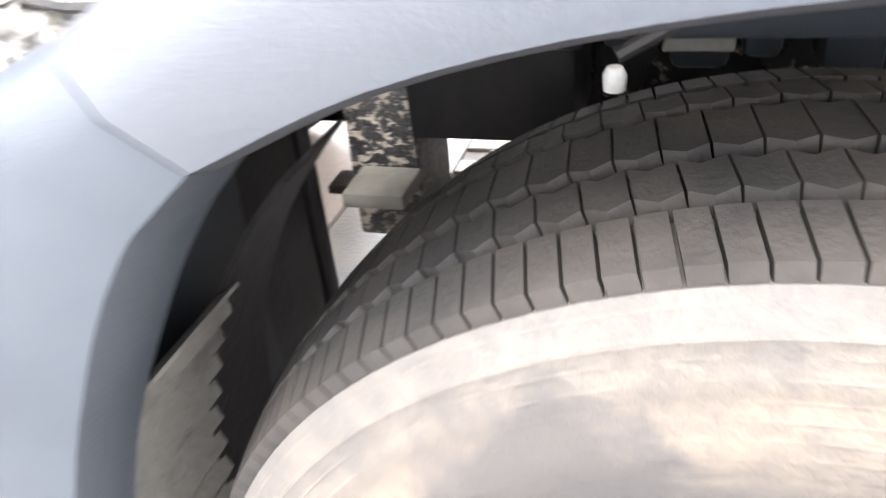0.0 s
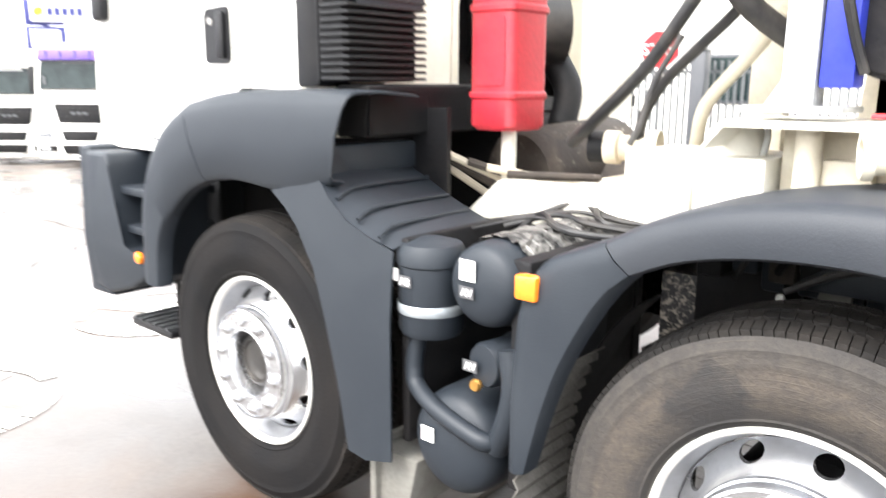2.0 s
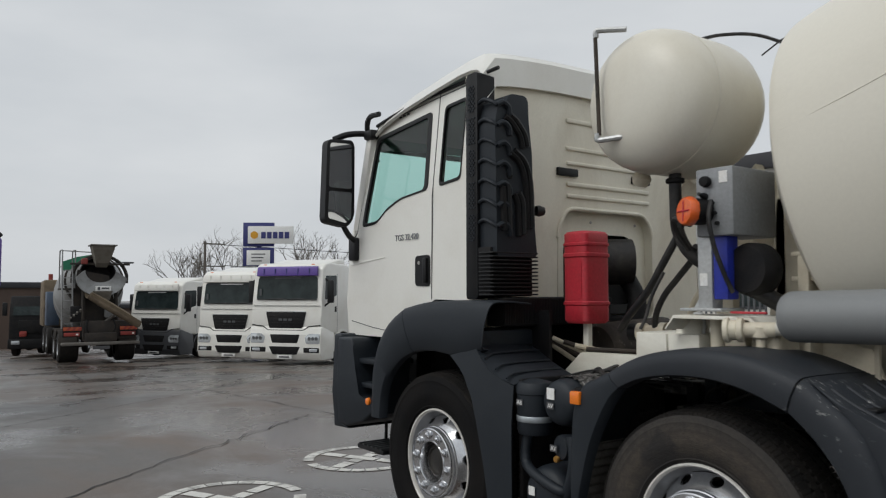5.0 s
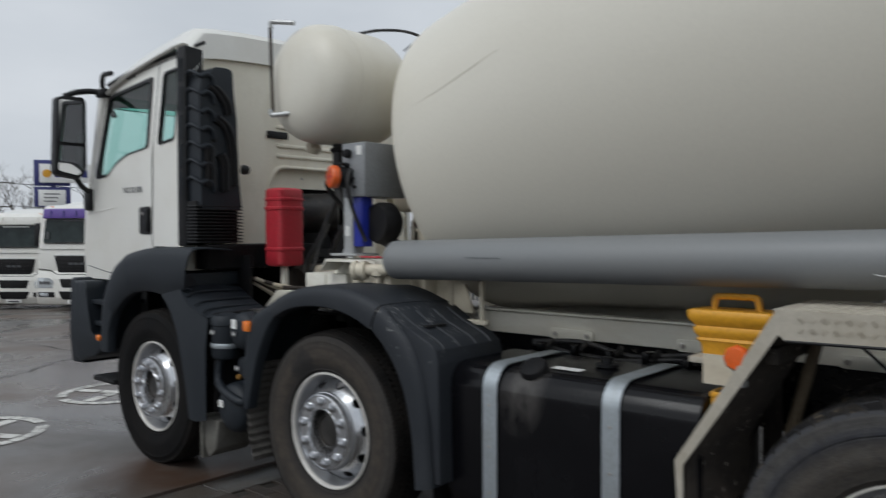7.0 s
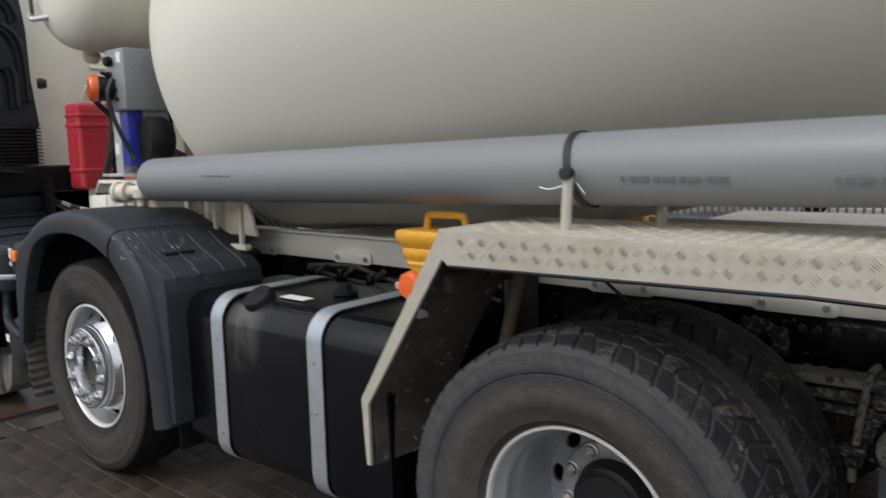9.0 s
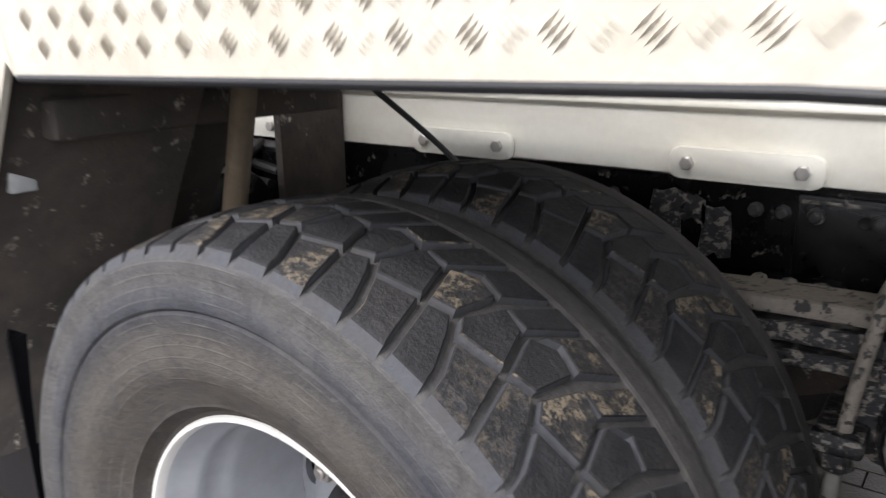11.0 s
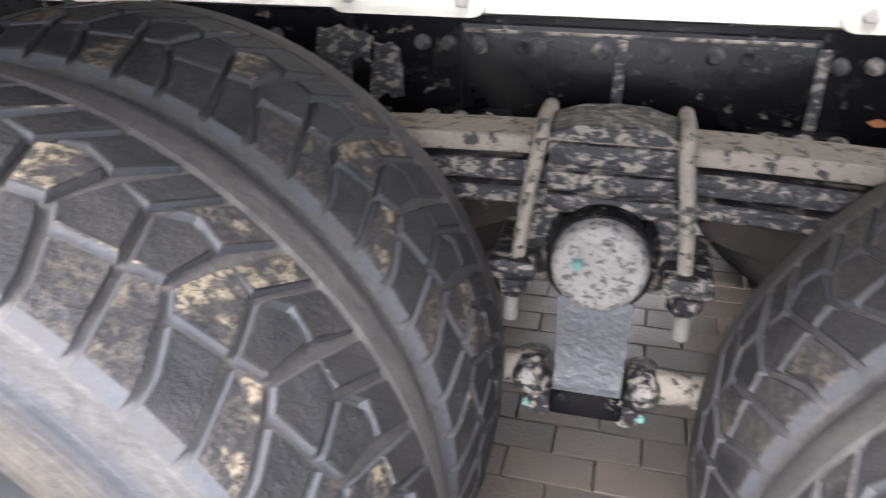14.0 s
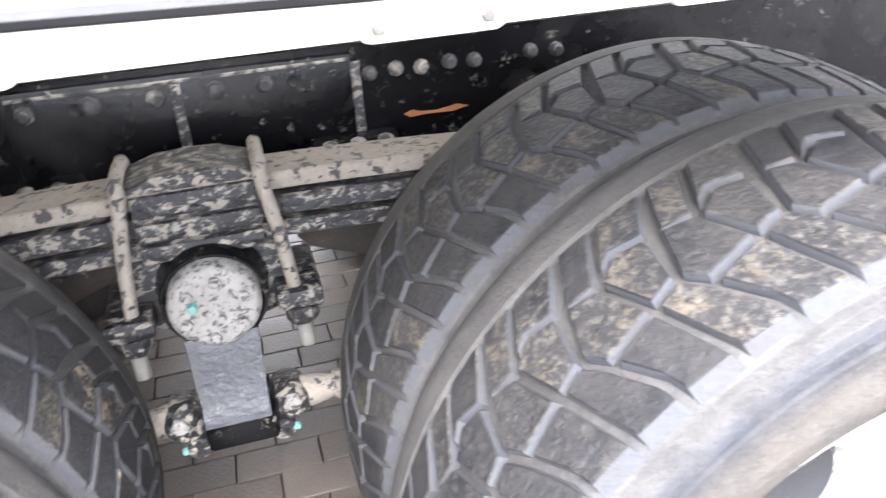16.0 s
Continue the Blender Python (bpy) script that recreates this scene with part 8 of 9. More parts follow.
def old_mixer(m):
    """An old concrete mixer seen from behind; its back looks along +x, its left side is at -y."""
    t = thing("old_mixer_truck", "grimy grey and brown old concrete mixer truck seen from behind", "truck", at=m)
    part("chassis", box(bm_new(), -7.5, -0.1, -0.5, 0.5, 0.75, 1.05, 0.02), "muddy_iron", t)
    beam = part("rear_beam", box(bm_new(), -0.25, 0.0, -1.22, 1.22, 0.64, 0.74, 0.02), "old_mixer", t)
    part("tail_panel", box(bm_new(), -0.45, -0.25, -0.55, 1.15, 0.80, 1.45, 0.06), "muddy_iron", t)
    for s in (-1, 1):
        lamp = part("tail_lamp", box(bm_new(), -0.26, -0.18, s * 0.88 - 0.30, s * 0.88 + 0.30, 0.92, 1.28, 0.02), "soot_black", t, "orange and red tail lamp")
        part("amber_lens", box(bm_new(), -0.19, -0.165, s * 0.88 - 0.28, s * 0.88 + 0.28, 1.13, 1.25, 0.01), "orange_dull", lamp)
        for k in range(3):
            part("red_stripe", prism(bm_new(), [(s * 0.88 - 0.20 + 0.17 * k, 1.135), (s * 0.88 - 0.12 + 0.17 * k, 1.135), (s * 0.88 - 0.04 + 0.17 * k, 1.245), (s * 0.88 - 0.12 + 0.17 * k, 1.245)], -0.166, -0.162, axis="x"), "old_red", lamp)
        part("red_lens", box(bm_new(), -0.19, -0.165, s * 0.88 - 0.26, s * 0.88 + 0.22, 0.95, 1.07, 0.01), "old_red", lamp)
        part("clear_lens", box(bm_new(), -0.19, -0.164, s * 0.88 + 0.10, s * 0.88 + 0.19, 0.97, 1.04, 0.01), "label_white", lamp)
        for x in (-1.3, -2.7, -5.6, -7.0):
            wheel_simple(t, x, s * 1.22, 0.52, 0.62 if x > -4 else 0.32)
        for x in (-1.3, -2.7):
            part("mudguard", lathe(bm_new(), [(0.58, 0), (0.61, 0.0), (0.61, 0.58), (0.58, 0.58)], (x, s * 1.24, 0.52), (0, -s, 0), 20, 15, 150), "muddy_iron", t)
        part("frame_strut", rod(bm_new(), (-0.45, s * 0.55, 1.05), (-0.75, s * 0.50, 3.0), 0.07, 8), "muddy_iron", t)
        part("hose", tube(bm_new(), [(-0.3, s * 0.4, 1.5), (-0.18, s * 0.45, 1.2), (-0.2, s * 0.30, 0.95), (-0.3, s * 0.1, 0.9)], 0.03, 6, 4), "soot_black", t)
    o, w = (-5.6, 0.0, 1.75), (0.957, 0, 0.29)
    part("drum", lathe(bm_new(), dense([(0.0, -0.25), (0.6, -0.15), (0.85, 0.0), (1.13, 1.4), (1.17, 2.2), (1.12, 2.8), (0.93, 3.75), (0.66, 4.45), (0.60, 4.6)], 4), o, w, 48), "drum_old", t, "dull grey drum")
    part("roller_ring", lathe(bm_new(), [(0.92, 0), (1.0, 0.0), (1.0, 0.12), (0.92, 0.12)], (-2.12, 0, 2.80), w, 40), "muddy_iron", t)
    part("drum_mouth", lathe(bm_new(), [(0.60, 0), (0.57, 0.02), (0.50, -0.5), (0.0, -0.8)], (-1.19, 0, 3.09), w, 32), "soot_black", t)
    hop = part("hopper", loft(bm_new(), [[(-0.75, -0.34, 4.02), (-0.05, -0.34, 4.02), (-0.05, 0.38, 4.02), (-0.75, 0.38, 4.02)], [(-0.70, -0.32, 3.88), (-0.10, -0.32, 3.88), (-0.10, 0.36, 3.88), (-0.70, 0.36, 3.88)], [(-0.75, -0.20, 3.45), (-0.35, -0.18, 3.43), (-0.35, 0.24, 3.43), (-0.75, 0.26, 3.45)], [(-0.9, -0.14, 3.32), (-0.6, -0.14, 3.28), (-0.6, 0.2, 3.28), (-0.9, 0.2, 3.32)]], closed=True), "hopper_mud", t, "mud-stained feed hopper", smooth=0)
    part("hopper_rim", box(bm_new(), -0.80, 0.0, -0.40, 0.44, 4.0, 4.05, 0.01), "old_mixer", hop)
    # arched frame over the drum's mouth and the collecting apron under it
    part("arch", tube(bm_new(), [(-0.75, 0.88 * math.cos(radians(a)), 2.88 + 0.82 * math.sin(radians(a))) for a in range(-10, 191, 20)], 0.06, 8, 2), "muddy_iron", t)
    part("cross_bar", box(bm_new(), -0.72, -0.60, -0.95, 0.95, 3.36, 3.43, 0.01), "muddy_iron", t)
    part("red_lamp", box(bm_new(), -0.60, -0.48, -0.62, -0.42, 3.38, 3.58, 0.03), "old_red", t)
    ap = bm_new()
    loft(ap, [[(-0.62 + 0.30 * q, (0.50 + 0.36 * q - 0.05 * q * q) * math.cos(radians(a)), 3.16 - 0.26 * q + (0.42 + 0.20 * q) * math.sin(radians(a))) for a in range(178, 363, 13)] for q in (0, 0.35, 0.7, 1.0)])
    apron = part("apron", thicken(ap, 0.03), "drum_old", t, "grey collecting apron")
    part("apron_tip", lathe(bm_new(), [(0.34, 0), (0.26, -0.25), (0.16, -0.45), (0.14, -0.5)], (-0.45, 0.05, 2.46), (0, 0, 1), 16), "hopper_mud", apron)
    part("name_plate", box(bm_new(), -0.40, -0.26, -0.18, 0.30, 2.46, 2.63, 0.01), "label_white", apron, "pale name plate")
    part("name_bar", box(bm_new(), -0.26, -0.256, 0.0, 0.24, 2.53, 2.58), "ink_dark", apron)
    part("name_bar", box(bm_new(), -0.26, -0.256, -0.13, -0.05, 2.49, 2.60), "ink_dark", apron)
    part("splash_plate", prism(bm_new(), [(-0.62, 1.42), (-0.86, 2.2), (-0.70, 3.2), (0.30, 3.0), (0.62, 1.42)], -0.85, -0.80, 0.0, axis="x"), "muddy_iron", t, "mud-caked plate")
    ch = bm_new()
    loft(ch, [[(-0.22 + 0.11 * k + 0.16 * math.sin(radians(a)), -0.42 + 0.30 * k + 0.10 * math.sin(radians(a)), 2.42 - 0.20 * k - 0.20 * math.cos(radians(a))) for a in range(-90, 91, 30)] for k in range(6)])
    chute = part("chute", thicken(ch, 0.02), "chute_mud", t, "mud-caked discharge chute")
    part("chute_mud", lathe(bm_new(), [(0, 0), (0.13, 0.02), (0.16, 0.5), (0.15, 1.4), (0.09, 1.72), (0, 1.75)], (-0.24, -0.38, 2.33), (0.30, 0.80, -0.53), 12), "chute_mud", chute)
    part("chute_ram", rod(bm_new(), (-0.5, 0.1, 1.35), (-0.15, 0.55, 1.75), 0.05, 8), "old_mixer", t)
    part("water_box", box(bm_new(), -0.65, -0.35, 0.15, 0.50, 1.55, 1.85, 0.04), "drum_old", t)
    part("valve_block", box(bm_new(), -0.40, -0.22, -0.95, -0.62, 1.42, 1.95, 0.03), "soot_black", t)
    for k in range(4):
        part("valve", rod(bm_new(), (-0.22, -0.95 + 0.1 * k, 1.55 + 0.07 * k), (-0.16, -0.95 + 0.1 * k, 1.58 + 0.09 * k), 0.035, 8), "old_mixer", t)
    for y in (-1.18, -0.86):
        part("ladder_rail", rod(bm_new(), (-0.50, y, 1.2), (-0.75, y, 3.35), 0.028, 8), "drum_old", t)
    for k in range(8):
        part("rung", rod(bm_new(), (-0.52 - 0.03 * k, -1.18, 1.35 + 0.26 * k), (-0.52 - 0.03 * k, -0.86, 1.35 + 0.26 * k), 0.018, 6), "drum_old", t)
    part("platform", box(bm_new(), -1.7, -0.7, -1.22, -0.70, 2.50, 2.56, 0.01), "muddy_iron", t)
    for y in (-1.18, -0.78):
        part("platform_rail", tube(bm_new(), [(-0.78, y, 2.5), (-0.78, y, 3.72), (-0.9, y, 3.86), (-1.5, y, 3.86), (-1.65, y, 3.72), (-1.65, y, 2.5)], 0.022, 6, 2), "drum_old", t)
    part("platform_rail", rod(bm_new(), (-0.78, -1.18, 3.3), (-1.65, -1.18, 3.3), 0.02, 6), "drum_old", t)
    part("platform_rail", rod(bm_new(), (-0.80, -1.18, 3.84), (-0.80, -0.2, 3.80), 0.02, 6), "drum_old", t)
    part("net", loft(bm_new(), [[(-1.7, -1.1, 3.15), (-1.72, -0.6, 3.3), (-1.7, 0.0, 3.62)], [(-1.75, -1.1, 3.50), (-1.76, -0.6, 3.68), (-1.75, 0.0, 3.80)]]), "green_net", t, "green net")
    part("number_board", box(bm_new(), -0.02, 0.01, -0.26, 0.26, 0.50, 0.61), "ink_dark", t)
    part("water_tank", lathe(bm_new(), [(0, 0), (0.42, 0.0), (0.48, 0.05), (0.48, 1.75), (0.42, 1.8), (0, 1.8)], (-6.5, -0.9, 1.85), (0, 1, 0), 24), "tank_blue", t, "blue grey water tank")
    part("tool_box", box(bm_new(), -6.5, -5.9, -1.22, -0.75, 1.1, 2.45, 0.04), "tank_blue", t)
    part("cab", prism(bm_new(), [(-9.2, 1.0), (-9.2, 2.9), (-7.7, 2.95), (-7.6, 1.0)], -1.2, 1.2, 0.08), "chute_mud", t)
    part("beacon", rod(bm_new(), (-8.2, -0.9, 2.95), (-8.2, -0.9, 3.2), 0.09, 10), "old_red", t)
    return t


old_mixer(ground_pose(-24.0, 3.27, -4))


def crane_truck(m, label, paint):
    t = thing("crane_truck", label, "truck", "dark trucks at the far end of the yard", m)
    part("cab", prism(bm_new(), [(-1.9, 0.6), (-1.9, 2.75), (-0.3, 2.8), (0.0, 1.9), (0.05, 0.5)], -1.2, 1.2, 0.07, segments=3), paint, t)
    part("windscreen", prism(bm_new(), [(0.02, 1.92), (-0.26, 2.62), (-0.30, 2.62), (-0.03, 1.92)], -1.05, 1.05), "window_dark", t)
    part("grille", box(bm_new(), 0.03, 0.08, -0.8, 0.8, 1.1, 1.7, 0.02), "soot_black", t)
    part("bumper", box(bm_new(), -0.1, 0.15, -1.22, 1.22, 0.4, 0.85, 0.05), "soot_black", t)
    part("bed", box(bm_new(), -7.0, -2.2, -1.2, 1.2, 0.9, 1.9, 0.05), paint, t)
    part("lashing_box", box(bm_new(), -2.15, -1.95, -1.15, -0.2, 1.0, 2.5, 0.03), "green_net", t)
    for k in range(3):
        part("stabiliser", rod(bm_new(), (-2.3 - 0.2 * k, -1.3, 0.5), (-2.3 - 0.2 * k, -1.25, 2.7 - 0.3 * k), 0.09, 8), "old_red" if k != 1 else "soot_black", t)
        part("ram", rod(bm_new(), (-1.9 - 0.6 * k, 0.9 - 0.5 * k, 1.9), (-2.6 - 0.3 * k, 0.4, 3.1 - 0.2 * k), 0.07, 8), "soot_black", t)
    part("hook_light", box(bm_new(), 0.08, 0.16, -0.75, -0.45, 0.95, 1.2, 0.05), "old_red", t)
    part("crane_post", rod(bm_new(), (-2.1, 0, 1.0), (-2.2, 0, 3.3), 0.16, 12), "old_red", t)
    part("crane_boom", tube(bm_new(), [(-2.2, 0, 3.3), (-3.4, 0.2, 3.5), (-2.4, 0.4, 2.6)], 0.13, 8, 2), "soot_black", t)
    for s in (-1, 1):
        part("mirror", box(bm_new(), -0.2, -0.08, s * 1.4 - 0.1, s * 1.4 + 0.1, 1.9, 2.5, 0.03), "black_plastic", t)
        part("headlamp", box(bm_new(), 0.08, 0.17, s * 0.9 - 0.18, s * 0.9 + 0.18, 0.6, 0.78, 0.03), "lamp_glass", t)
        for x in (-1.2, -5.0, -6.3):
            wheel_simple(t, x, s * 1.22)
    return t


crane_truck(ground_pose(-35.5, 3.0, -16), "black crane truck with red boom", "soot_black")
crane_truck(ground_pose(-40.0, 4.6, -22), "dark red old truck with crane", "old_red")
crane_truck(ground_pose(-38.5, -1.2, -10), "dark red tipper truck at the yard's edge", "old_red")


def dark_neighbour(m):
    """The corner of a purple truck beside the walk."""
    t = thing("purple_truck", "dark purple truck with black mirror parked nearby", "truck", at=m)
    part("cab", prism(bm_new(), [(-2.0, 0.7), (-2.0, 3.3), (-0.3, 3.35), (-0.05, 2.1), (0.0, 0.7)], -2.45, 0.0, 0.06, segments=3), "purple", t)
    part("windscreen", prism(bm_new(), [(0.02, 2.1), (-0.25, 3.1), (-0.28, 3.1), (-0.02, 2.1)], -2.25, -0.2), "window_dark", t)
    part("grille", box(bm_new(), -0.02, 0.05, -2.0, -0.45, 1.3, 1.95, 0.02), "soot_black", t)
    part("bumper", box(bm_new(), -0.7, 0.08, -2.46, 0.0, 0.4, 1.15, 0.06), "dark_grey_paint", t)
    for y in (0.18, -2.63):
        part("mirror", box(bm_new(), -0.2, -0.07, y - 0.11, y + 0.11, 1.75, 2.45, 0.04), "purple", t)
        part("mirror_arm", tube(bm_new(), [(-0.13, y * 0.5 if y > 0 else -2.5, 2.62), (-0.13, y, 2.56), (-0.13, y + 0.1, 2.46)], 0.04, 8, 3), "black_plastic", t)
    for y in (-0.02, -2.43):
        wheel_simple(t, -1.4, 0.0 if y > -1 else -2.43)
    part("chassis", box(bm_new(), -6, -0.5, -1.7, -0.75, 0.7, 1.0, 0.02), "soot_black", t)
    return t


dark_neighbour(ground_pose(-8.3, -1.62, 10))

# ---- company sign ----
def company_sign():
    s = thing("company_sign", "blue and white pylon sign board on a post", "sign", at=Matrix.Translation((-38.6, 14.85, 0)) @ pose(0, 0, 0, 0, 0, 56))
    z0 = ground_height(-38.6, 14.85)
    part("post", box(bm_new(), -0.12, 0.12, 0.05, 0.25, z0, 5.3, 0.02), "ink_blue", s)
    part("blue_board", box(bm_new(), -0.90, 0.90, -0.12, 0.05, 4.20, 5.60, 0.02), "ink_blue", s, "dark blue board")
    part("white_board", box(bm_new(), -0.60, 2.05, -0.24, -0.13, 4.36, 5.38, 0.02), "label_white", s, "white name board")
    for k in range(5):
        part("name_shape", box(bm_new(), 0.18 + 0.34 * k, 0.44 + 0.34 * k, -0.262, -0.242, 4.66, 5.04), "ink_blue", s, "plain dark shape")
    part("emblem", lathe(bm_new(), [(0, 0), (0.22, 0), (0.22, 0.02), (0, 0.02)], (-0.22, -0.262, 4.86), (0, 1, 0), 20), "yellow_plastic", s)
    low = part("lower_board", box(bm_new(), -0.90, 0.90, -0.10, 0.05, 3.05, 4.14, 0.02), "ink_blue", s)
    part("lower_panel", box(bm_new(), -0.68, 0.68, -0.125, -0.102, 3.1, 3.98, 0.01), "label_white", low)
    for k in range(3):
        part("text_bar", box(bm_new(), -0.4, 0.4 - 0.1 * k, -0.135, -0.126, 3.72 - 0.2 * k, 3.78 - 0.2 * k), "ink_dark", low)


company_sign()

# ---- pole, trees ----
pole = thing("utility_pole", "dark wooden utility pole with a short crossbar", "pole", at=pose(-43.4, 13.3, ground_height(-43.4, 13.3)))
part("shaft", rod(bm_new(), (0, 0, 0), (0, 0, 6.8), 0.10, 10, 0.07), "bark", pole)
for z, y1 in ((6.6, 1.3), (5.2, 1.25)):
    part("crossbar", box(bm_new(), -0.03, 0.03, -0.15, y1, z, z + 0.08), "bark", pole)
    part("insulator", rod(bm_new(), (0, y1 - 0.1, z + 0.08), (0, y1 - 0.1, z + 0.22), 0.03, 6), "fence_grey", pole)
for z, drop in ((6.6, 0.5), (5.3, 0.7)):
    part("cable", tube(bm_new(), [(0, 1.2, z), (6.0, 12.0, z - drop), (12.0, 26.0, z + 0.6)], 0.018, 4, 6), "soot_black", pole)
lamp_post = thing("street_lamp", "slim grey street lamp with one arm", "lamp post", at=pose(-46, 8.2, ground_height(-46, 8.2)))
part("shaft", rod(bm_new(), (0, 0, 0), (0, 0, 5.2), 0.08, 8, 0.05), "fence_grey", lamp_post)
part("arm", tube(bm_new(), [(0, 0, 5.2), (0, 0.4, 5.4), (0, 1.0, 5.45)], 0.04, 6, 3), "fence_grey", lamp_post)
part("head", box(bm_new(), -0.1, 0.1, 0.9, 1.5, 5.38, 5.48, 0.03), "fence_grey", lamp_post)


def bare_tree(x, y, h, seed):
    rnd = random.Random(seed)
    t = thing("bare_tree", "leafless winter tree with fine twigs", "tree", "bare trees behind the yard", pose(x, y, ground_height(x, y)))
    trunk, crown = bm_new(), bm_new()

    def grow(p, d, length, r, level):
        q = p + d * length
        mid = (p + q) / 2 + Vector((rnd.uniform(-1, 1), rnd.uniform(-1, 1), rnd.uniform(-.3, .6))) * length * 0.08
        tube(trunk if level < 2 else crown, [p, mid, q], r, 6 if level < 2 else 3, 2 if level < 3 else 1, r * 0.62)
        if level >= 6:
            return
        n = 3 if level < 2 else rnd.choice((2, 3, 3))
        for k in range(n):
            s = Vector((rnd.uniform(-1, 1), rnd.uniform(-1, 1), rnd.uniform(-0.15, 0.8)))
            nd = (d * 0.75 + s * (0.75 if level else 0.6)).normalized()
            grow(p + (q - p) * rnd.uniform(0.6, 1.0) if k else q, nd, length * rnd.uniform(0.58, 0.80), r * 0.60, level + 1)
    grow(Vector((0, 0, 0)), Vector((0, 0, 1)), h * 0.26, h * 0.0135, 0)
    part("trunk", trunk, "bark", t)
    part("crown", crown, "bark", t, "crown of bare twigs", smooth=0)


bare_tree(-49.0, 14.2, 10.5, 11)
bare_tree(-50.5, 17.0, 11.5, 12)
bare_tree(-52.0, 19.5, 11.0, 17)
bare_tree(-43.0, 20.0, 11.5, 13)
bare_tree(-41.0, 22.5, 11.0, 14)
bare_tree(-84, 11, 9.5, 15)
bare_tree(-80, 22, 9.0, 16)

# ---- buildings and fence ----
def warehouse(name, x0, x1, y0, y1, z1, wall, label, windows=0):
    z0 = min(ground_height(x0), ground_height(x1)) - 0.8
    b = thing(name, label, "building")
    part("wall", box(bm_new(), x0, x1, y0, y1, z0, z1, 0.0), wall, b, smooth=0)
    part("roof_edge", box(bm_new(), x0 - 0.2, x1 + 0.2, y0 - 0.2, y1 + 0.2, z1, z1 + 0.45, 0.03), "roof_dark", b, "black roof edge")
    for k in range(windows):
        x = x0 + (k + 0.5) * (x1 - x0) / windows
        w = part("window", box(bm_new(), x - 0.7, x + 0.7, y0 - 0.04, y0 + 0.05, 1.0, 2.2, 0.01), "dark_grey_paint", b)
        part("pane", box(bm_new(), x - 0.62, x + 0.62, y0 - 0.05, y0 - 0.041, 1.08, 2.12), "window_dark", w)
    return b


warehouse("warehouse", -11, 16, 17.5, 26, 5.0, "wall_pale", "pale rendered warehouse with black roof edge", 7)
warehouse("brown_shed", -78, -63, -14, 9.5, 1.9, "wall_brown", "long dark brown shed at the end of the yard")
warehouse("office_block", -60, -44, 24, 34, 2.4, "wall_pale", "low pale building behind the trucks", 5)
warehouse("far_shed", -100, -85, 8, 60, -0.2, "wall_brown", "dark far sheds behind the yard")
warehouse("far_hall", -62, -54, 34, 70, 1.0, "wall_pale", "pale far hall behind the trees")
# added hall, never in view: it only acts through reflections and bounced light
warehouse("depot_wall", -30, 30, -40, -36, 5.0, "wall_pale", "unseen pale hall added across the yard")

fence = thing("bar_fence", "dark grey metal bar fence along the yard's edge", "fence")
FY, FX0, FX1 = 11.0, -9.0, 9.0
for z in (0.25, 1.65):
    part("fence_rail", box(bm_new(), FX0, FX1, FY, FY + 0.04, z, z + 0.05), "fence_grey", fence)
bar = mesh_of(box(bm_new(), -0.02, 0.02, -0.015, 0.015, 0.0, 1.85, 0.004, 1), "fence_bar", "fence_grey")
for k in range(150):
    put("fence_bar", bar, fence, pose(FX0 + 0.06 + 0.12 * k, FY + 0.02, 0.0))
plinth = part("fence_plinth", box(bm_new(), FX0, FX1, FY + 0.1, FY + 0.25, 0.0, 0.22, 0.01), "wall_pale", fence)

van = thing("white_van", "plain white van standing beyond the fence", "van", at=pose(-0.5, 14.2, 0))
part("body", prism(bm_new(), [(-2.6, 0.4), (-2.6, 2.2), (0.9, 2.25), (1.6, 1.5), (2.5, 1.2), (2.6, 0.4)], -0.95, 0.95, 0.08, segments=3), "cab_white", van)
part("side_window", prism(bm_new(), [(0.2, 1.35), (0.2, 1.95), (0.85, 1.98), (1.4, 1.4)], -0.96, -0.94), "window_dark", van)
for x in (-1.7, 1.7):
    wheel_simple(van, x, -0.93, 0.34, 0.2)
    wheel_simple(van, x, 0.93, 0.34, 0.2)


def stop_sign():
    s = thing("stop_sign", "red octagonal stop sign with white letters on a post", "sign", at=pose(-3.55, 10.3, 0, 0, 0, 25))
    part("post", rod(bm_new(), (0, 0.03, 0), (0, 0.03, 2.3), 0.03, 10), "fence_grey", s)
    oct8 = [(0.33 * math.cos(radians(22.5 + 45 * k)), 2.02 + 0.33 * math.sin(radians(22.5 + 45 * k))) for k in range(8)]
    part("rim", prism(bm_new(), oct8, -0.005, 0.0), "label_white", s)
    part("board", prism(bm_new(), [(x * 0.93, 2.02 + (z - 2.02) * 0.93) for x, z in oct8], -0.010, -0.006), "stop_red", s)
    writing("lettering", "STOP", 0.24, pose(0.0, -0.0105, 1.94, 90), "label_white", s, "white letters", 0.001, 'CENTER')["kind"] = "stuff"


stop_sign()
gate = thing("gate_post", "blue grey steel gate post by the fence", "post", at=pose(-3.0, 10.6, 0))
part("shaft", box(bm_new(), -0.12, 0.12, -0.12, 0.12, 0, 2.0, 0.02), "dark_grey_paint", gate)
part("cap", box(bm_new(), -0.15, 0.15, -0.15, 0.15, 2.0, 2.06, 0.02), "galvanised", gate)

# ---- gutter and paving under the truck ----
for x0, x1 in ((0.602, 0.812), (0.818, 0.915)):
    for k in range(9):
        y = -3.0 + 1.0 * k
        tagged(part("gutter_slab", box(bm_new(), x0, x1, y + 0.004, y + 0.996, -0.035, -0.018 if x0 < 0.7 else -0.004, 0.004, 1), "gutter", None, smooth=0), "wet dark concrete gutter slab", "gutter", kind="structure")

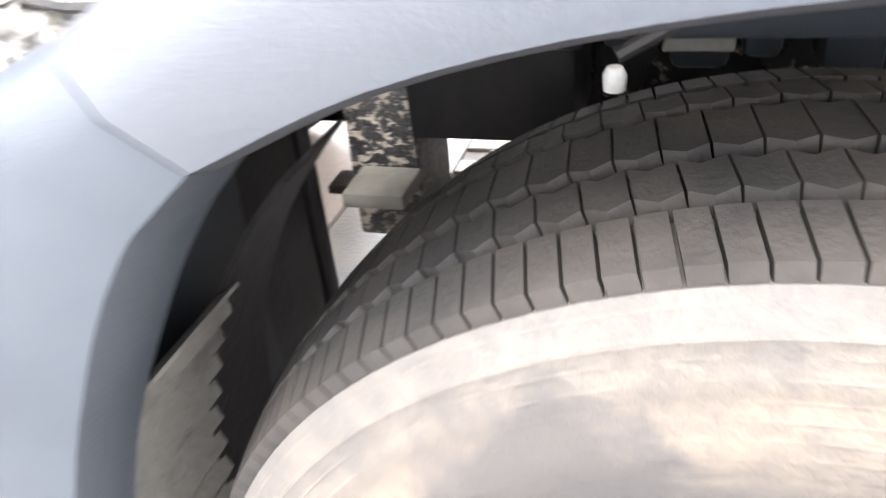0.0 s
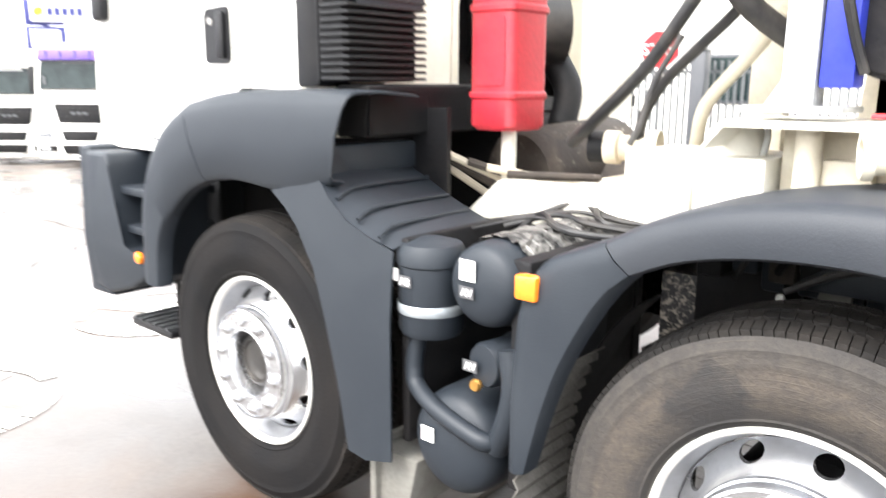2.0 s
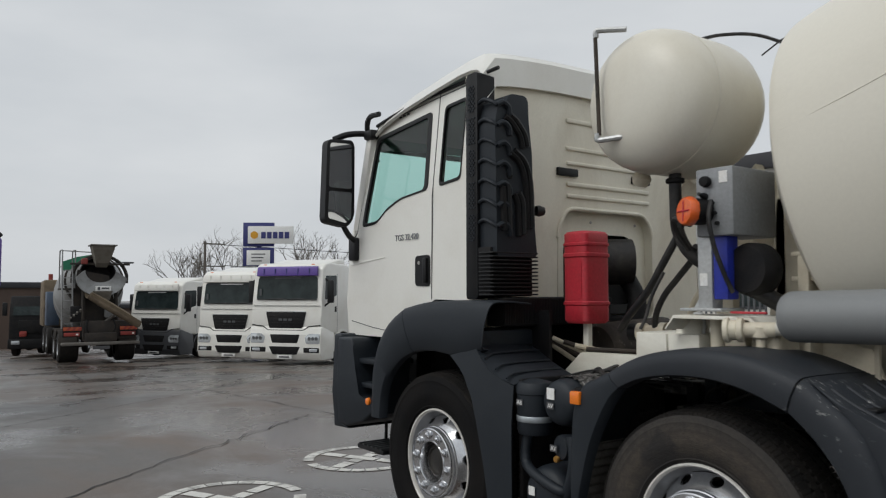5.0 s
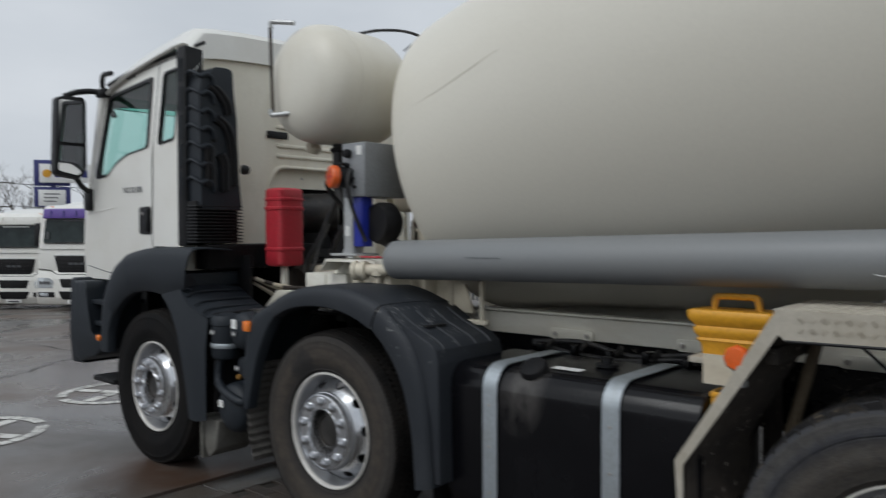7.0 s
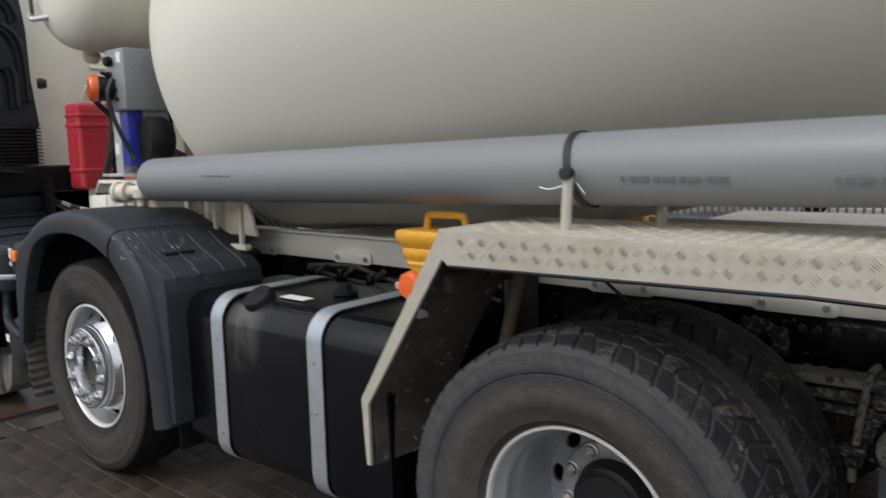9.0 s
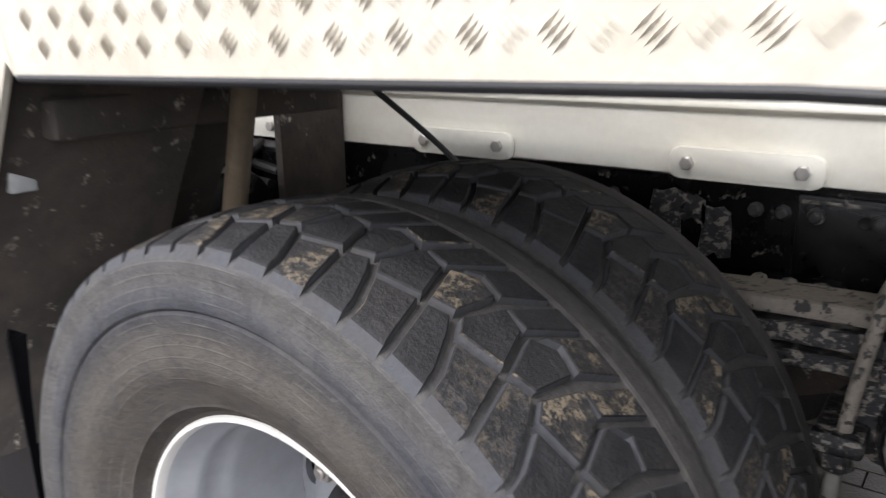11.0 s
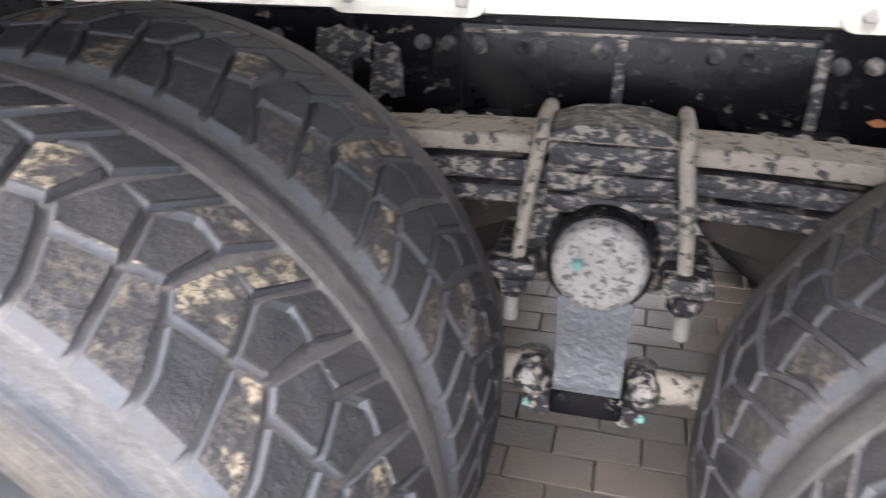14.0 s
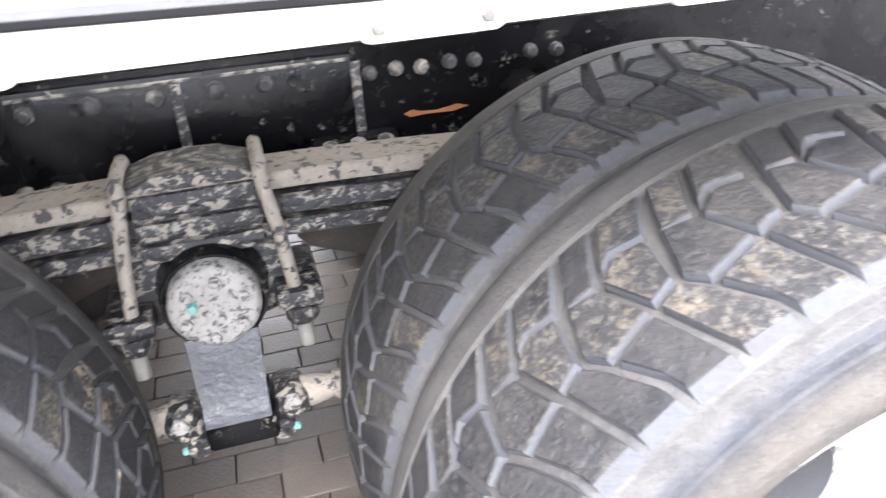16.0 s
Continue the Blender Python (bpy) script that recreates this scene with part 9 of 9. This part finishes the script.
paving = tagged(part("pavement", box(bm_new(), 0.92, 8.9, -4.0, 5.0, -0.039, -0.016), "paver_bed", None, smooth=0), "dark brick paving under the truck", "paving", kind="structure")
paver_mesh = []
for k in range(4):
    r = random.Random(40 + k)
    bm = bm_new()
    a = [(-0.0985, -0.0485), (0.0985, -0.0485), (0.0985, 0.0485), (-0.0985, 0.0485)]
    low = [bm.verts.new((x, y, -0.016)) for x, y in a]
    mid = [bm.verts.new((x, y, -0.004)) for x, y in a]
    topv = [bm.verts.new((x * 0.98, y * 0.955, r.uniform(-0.0012, 0.0008))) for x, y in a]
    for lo_, hi_ in ((low, mid), (mid, topv)):
        for i in range(4):
            bm.faces.new((lo_[i], lo_[(i + 1) % 4], hi_[(i + 1) % 4], hi_[i]))
    bm.faces.new(topv)
    paver_mesh.append(mesh_of(bm, "paver", "paver", 0))
rest_v, rest_f = [], []
rnd = random.Random(9)
count = 0
for j in range(-34, 46):
    for i in range(0, 40):
        x = 0.72 + 0.2 * i + (0.1 if j % 2 else 0.0)
        y = 0.1 * j + 0.05
        if x > 8.7 or x < 1.02:
            continue
        near = (4.55 < x < 5.6 and 0.55 < y < 2.4) or (1.1 < x < 2.9 and -0.35 < y < 0.45)
        if near and count < 300:
            put("paver", paver_mesh[rnd.randrange(4)], paving, pose(x, y, 0, rnd.uniform(-.5, .5), rnd.uniform(-.4, .4), rnd.uniform(-.6, .6)))
            count += 1
        else:
            h = rnd.uniform(-0.0015, 0.001)
            n = len(rest_v)
            for zz, k in ((-0.016, 1.0), (-0.004, 1.0), (h, 0.95)):
                rest_v += [(x - 0.0985 * k, y - 0.0485 * k, zz), (x + 0.0985 * k, y - 0.0485 * k, zz), (x + 0.0985 * k, y + 0.0485 * k, zz), (x - 0.0985 * k, y + 0.0485 * k, zz)]
            for b in (0, 4):
                for q in range(4):
                    rest_f.append((n + b + q, n + b + (q + 1) % 4, n + b + 4 + (q + 1) % 4, n + b + 4 + q))
            rest_f.append((n + 8, n + 9, n + 10, n + 11))
me = bpy.data.meshes.new("paver_field")
me.from_pydata(rest_v, [], rest_f)
me.materials.append(M["paver"])
field = put("paver_field", me, paving, None, "further dark brick pavers")
field["kind"] = "stuff"


# parts lie two levels deep at most under their thing
def depth_of(ob):
    n = 0
    while ob.parent:
        ob = ob.parent
        n += 1
    return n


for ob in list(bpy.data.objects):
    while depth_of(ob) > 2:
        up = ob.parent
        ob.matrix_basis = up.matrix_basis @ ob.matrix_basis
        ob.parent = up.parent
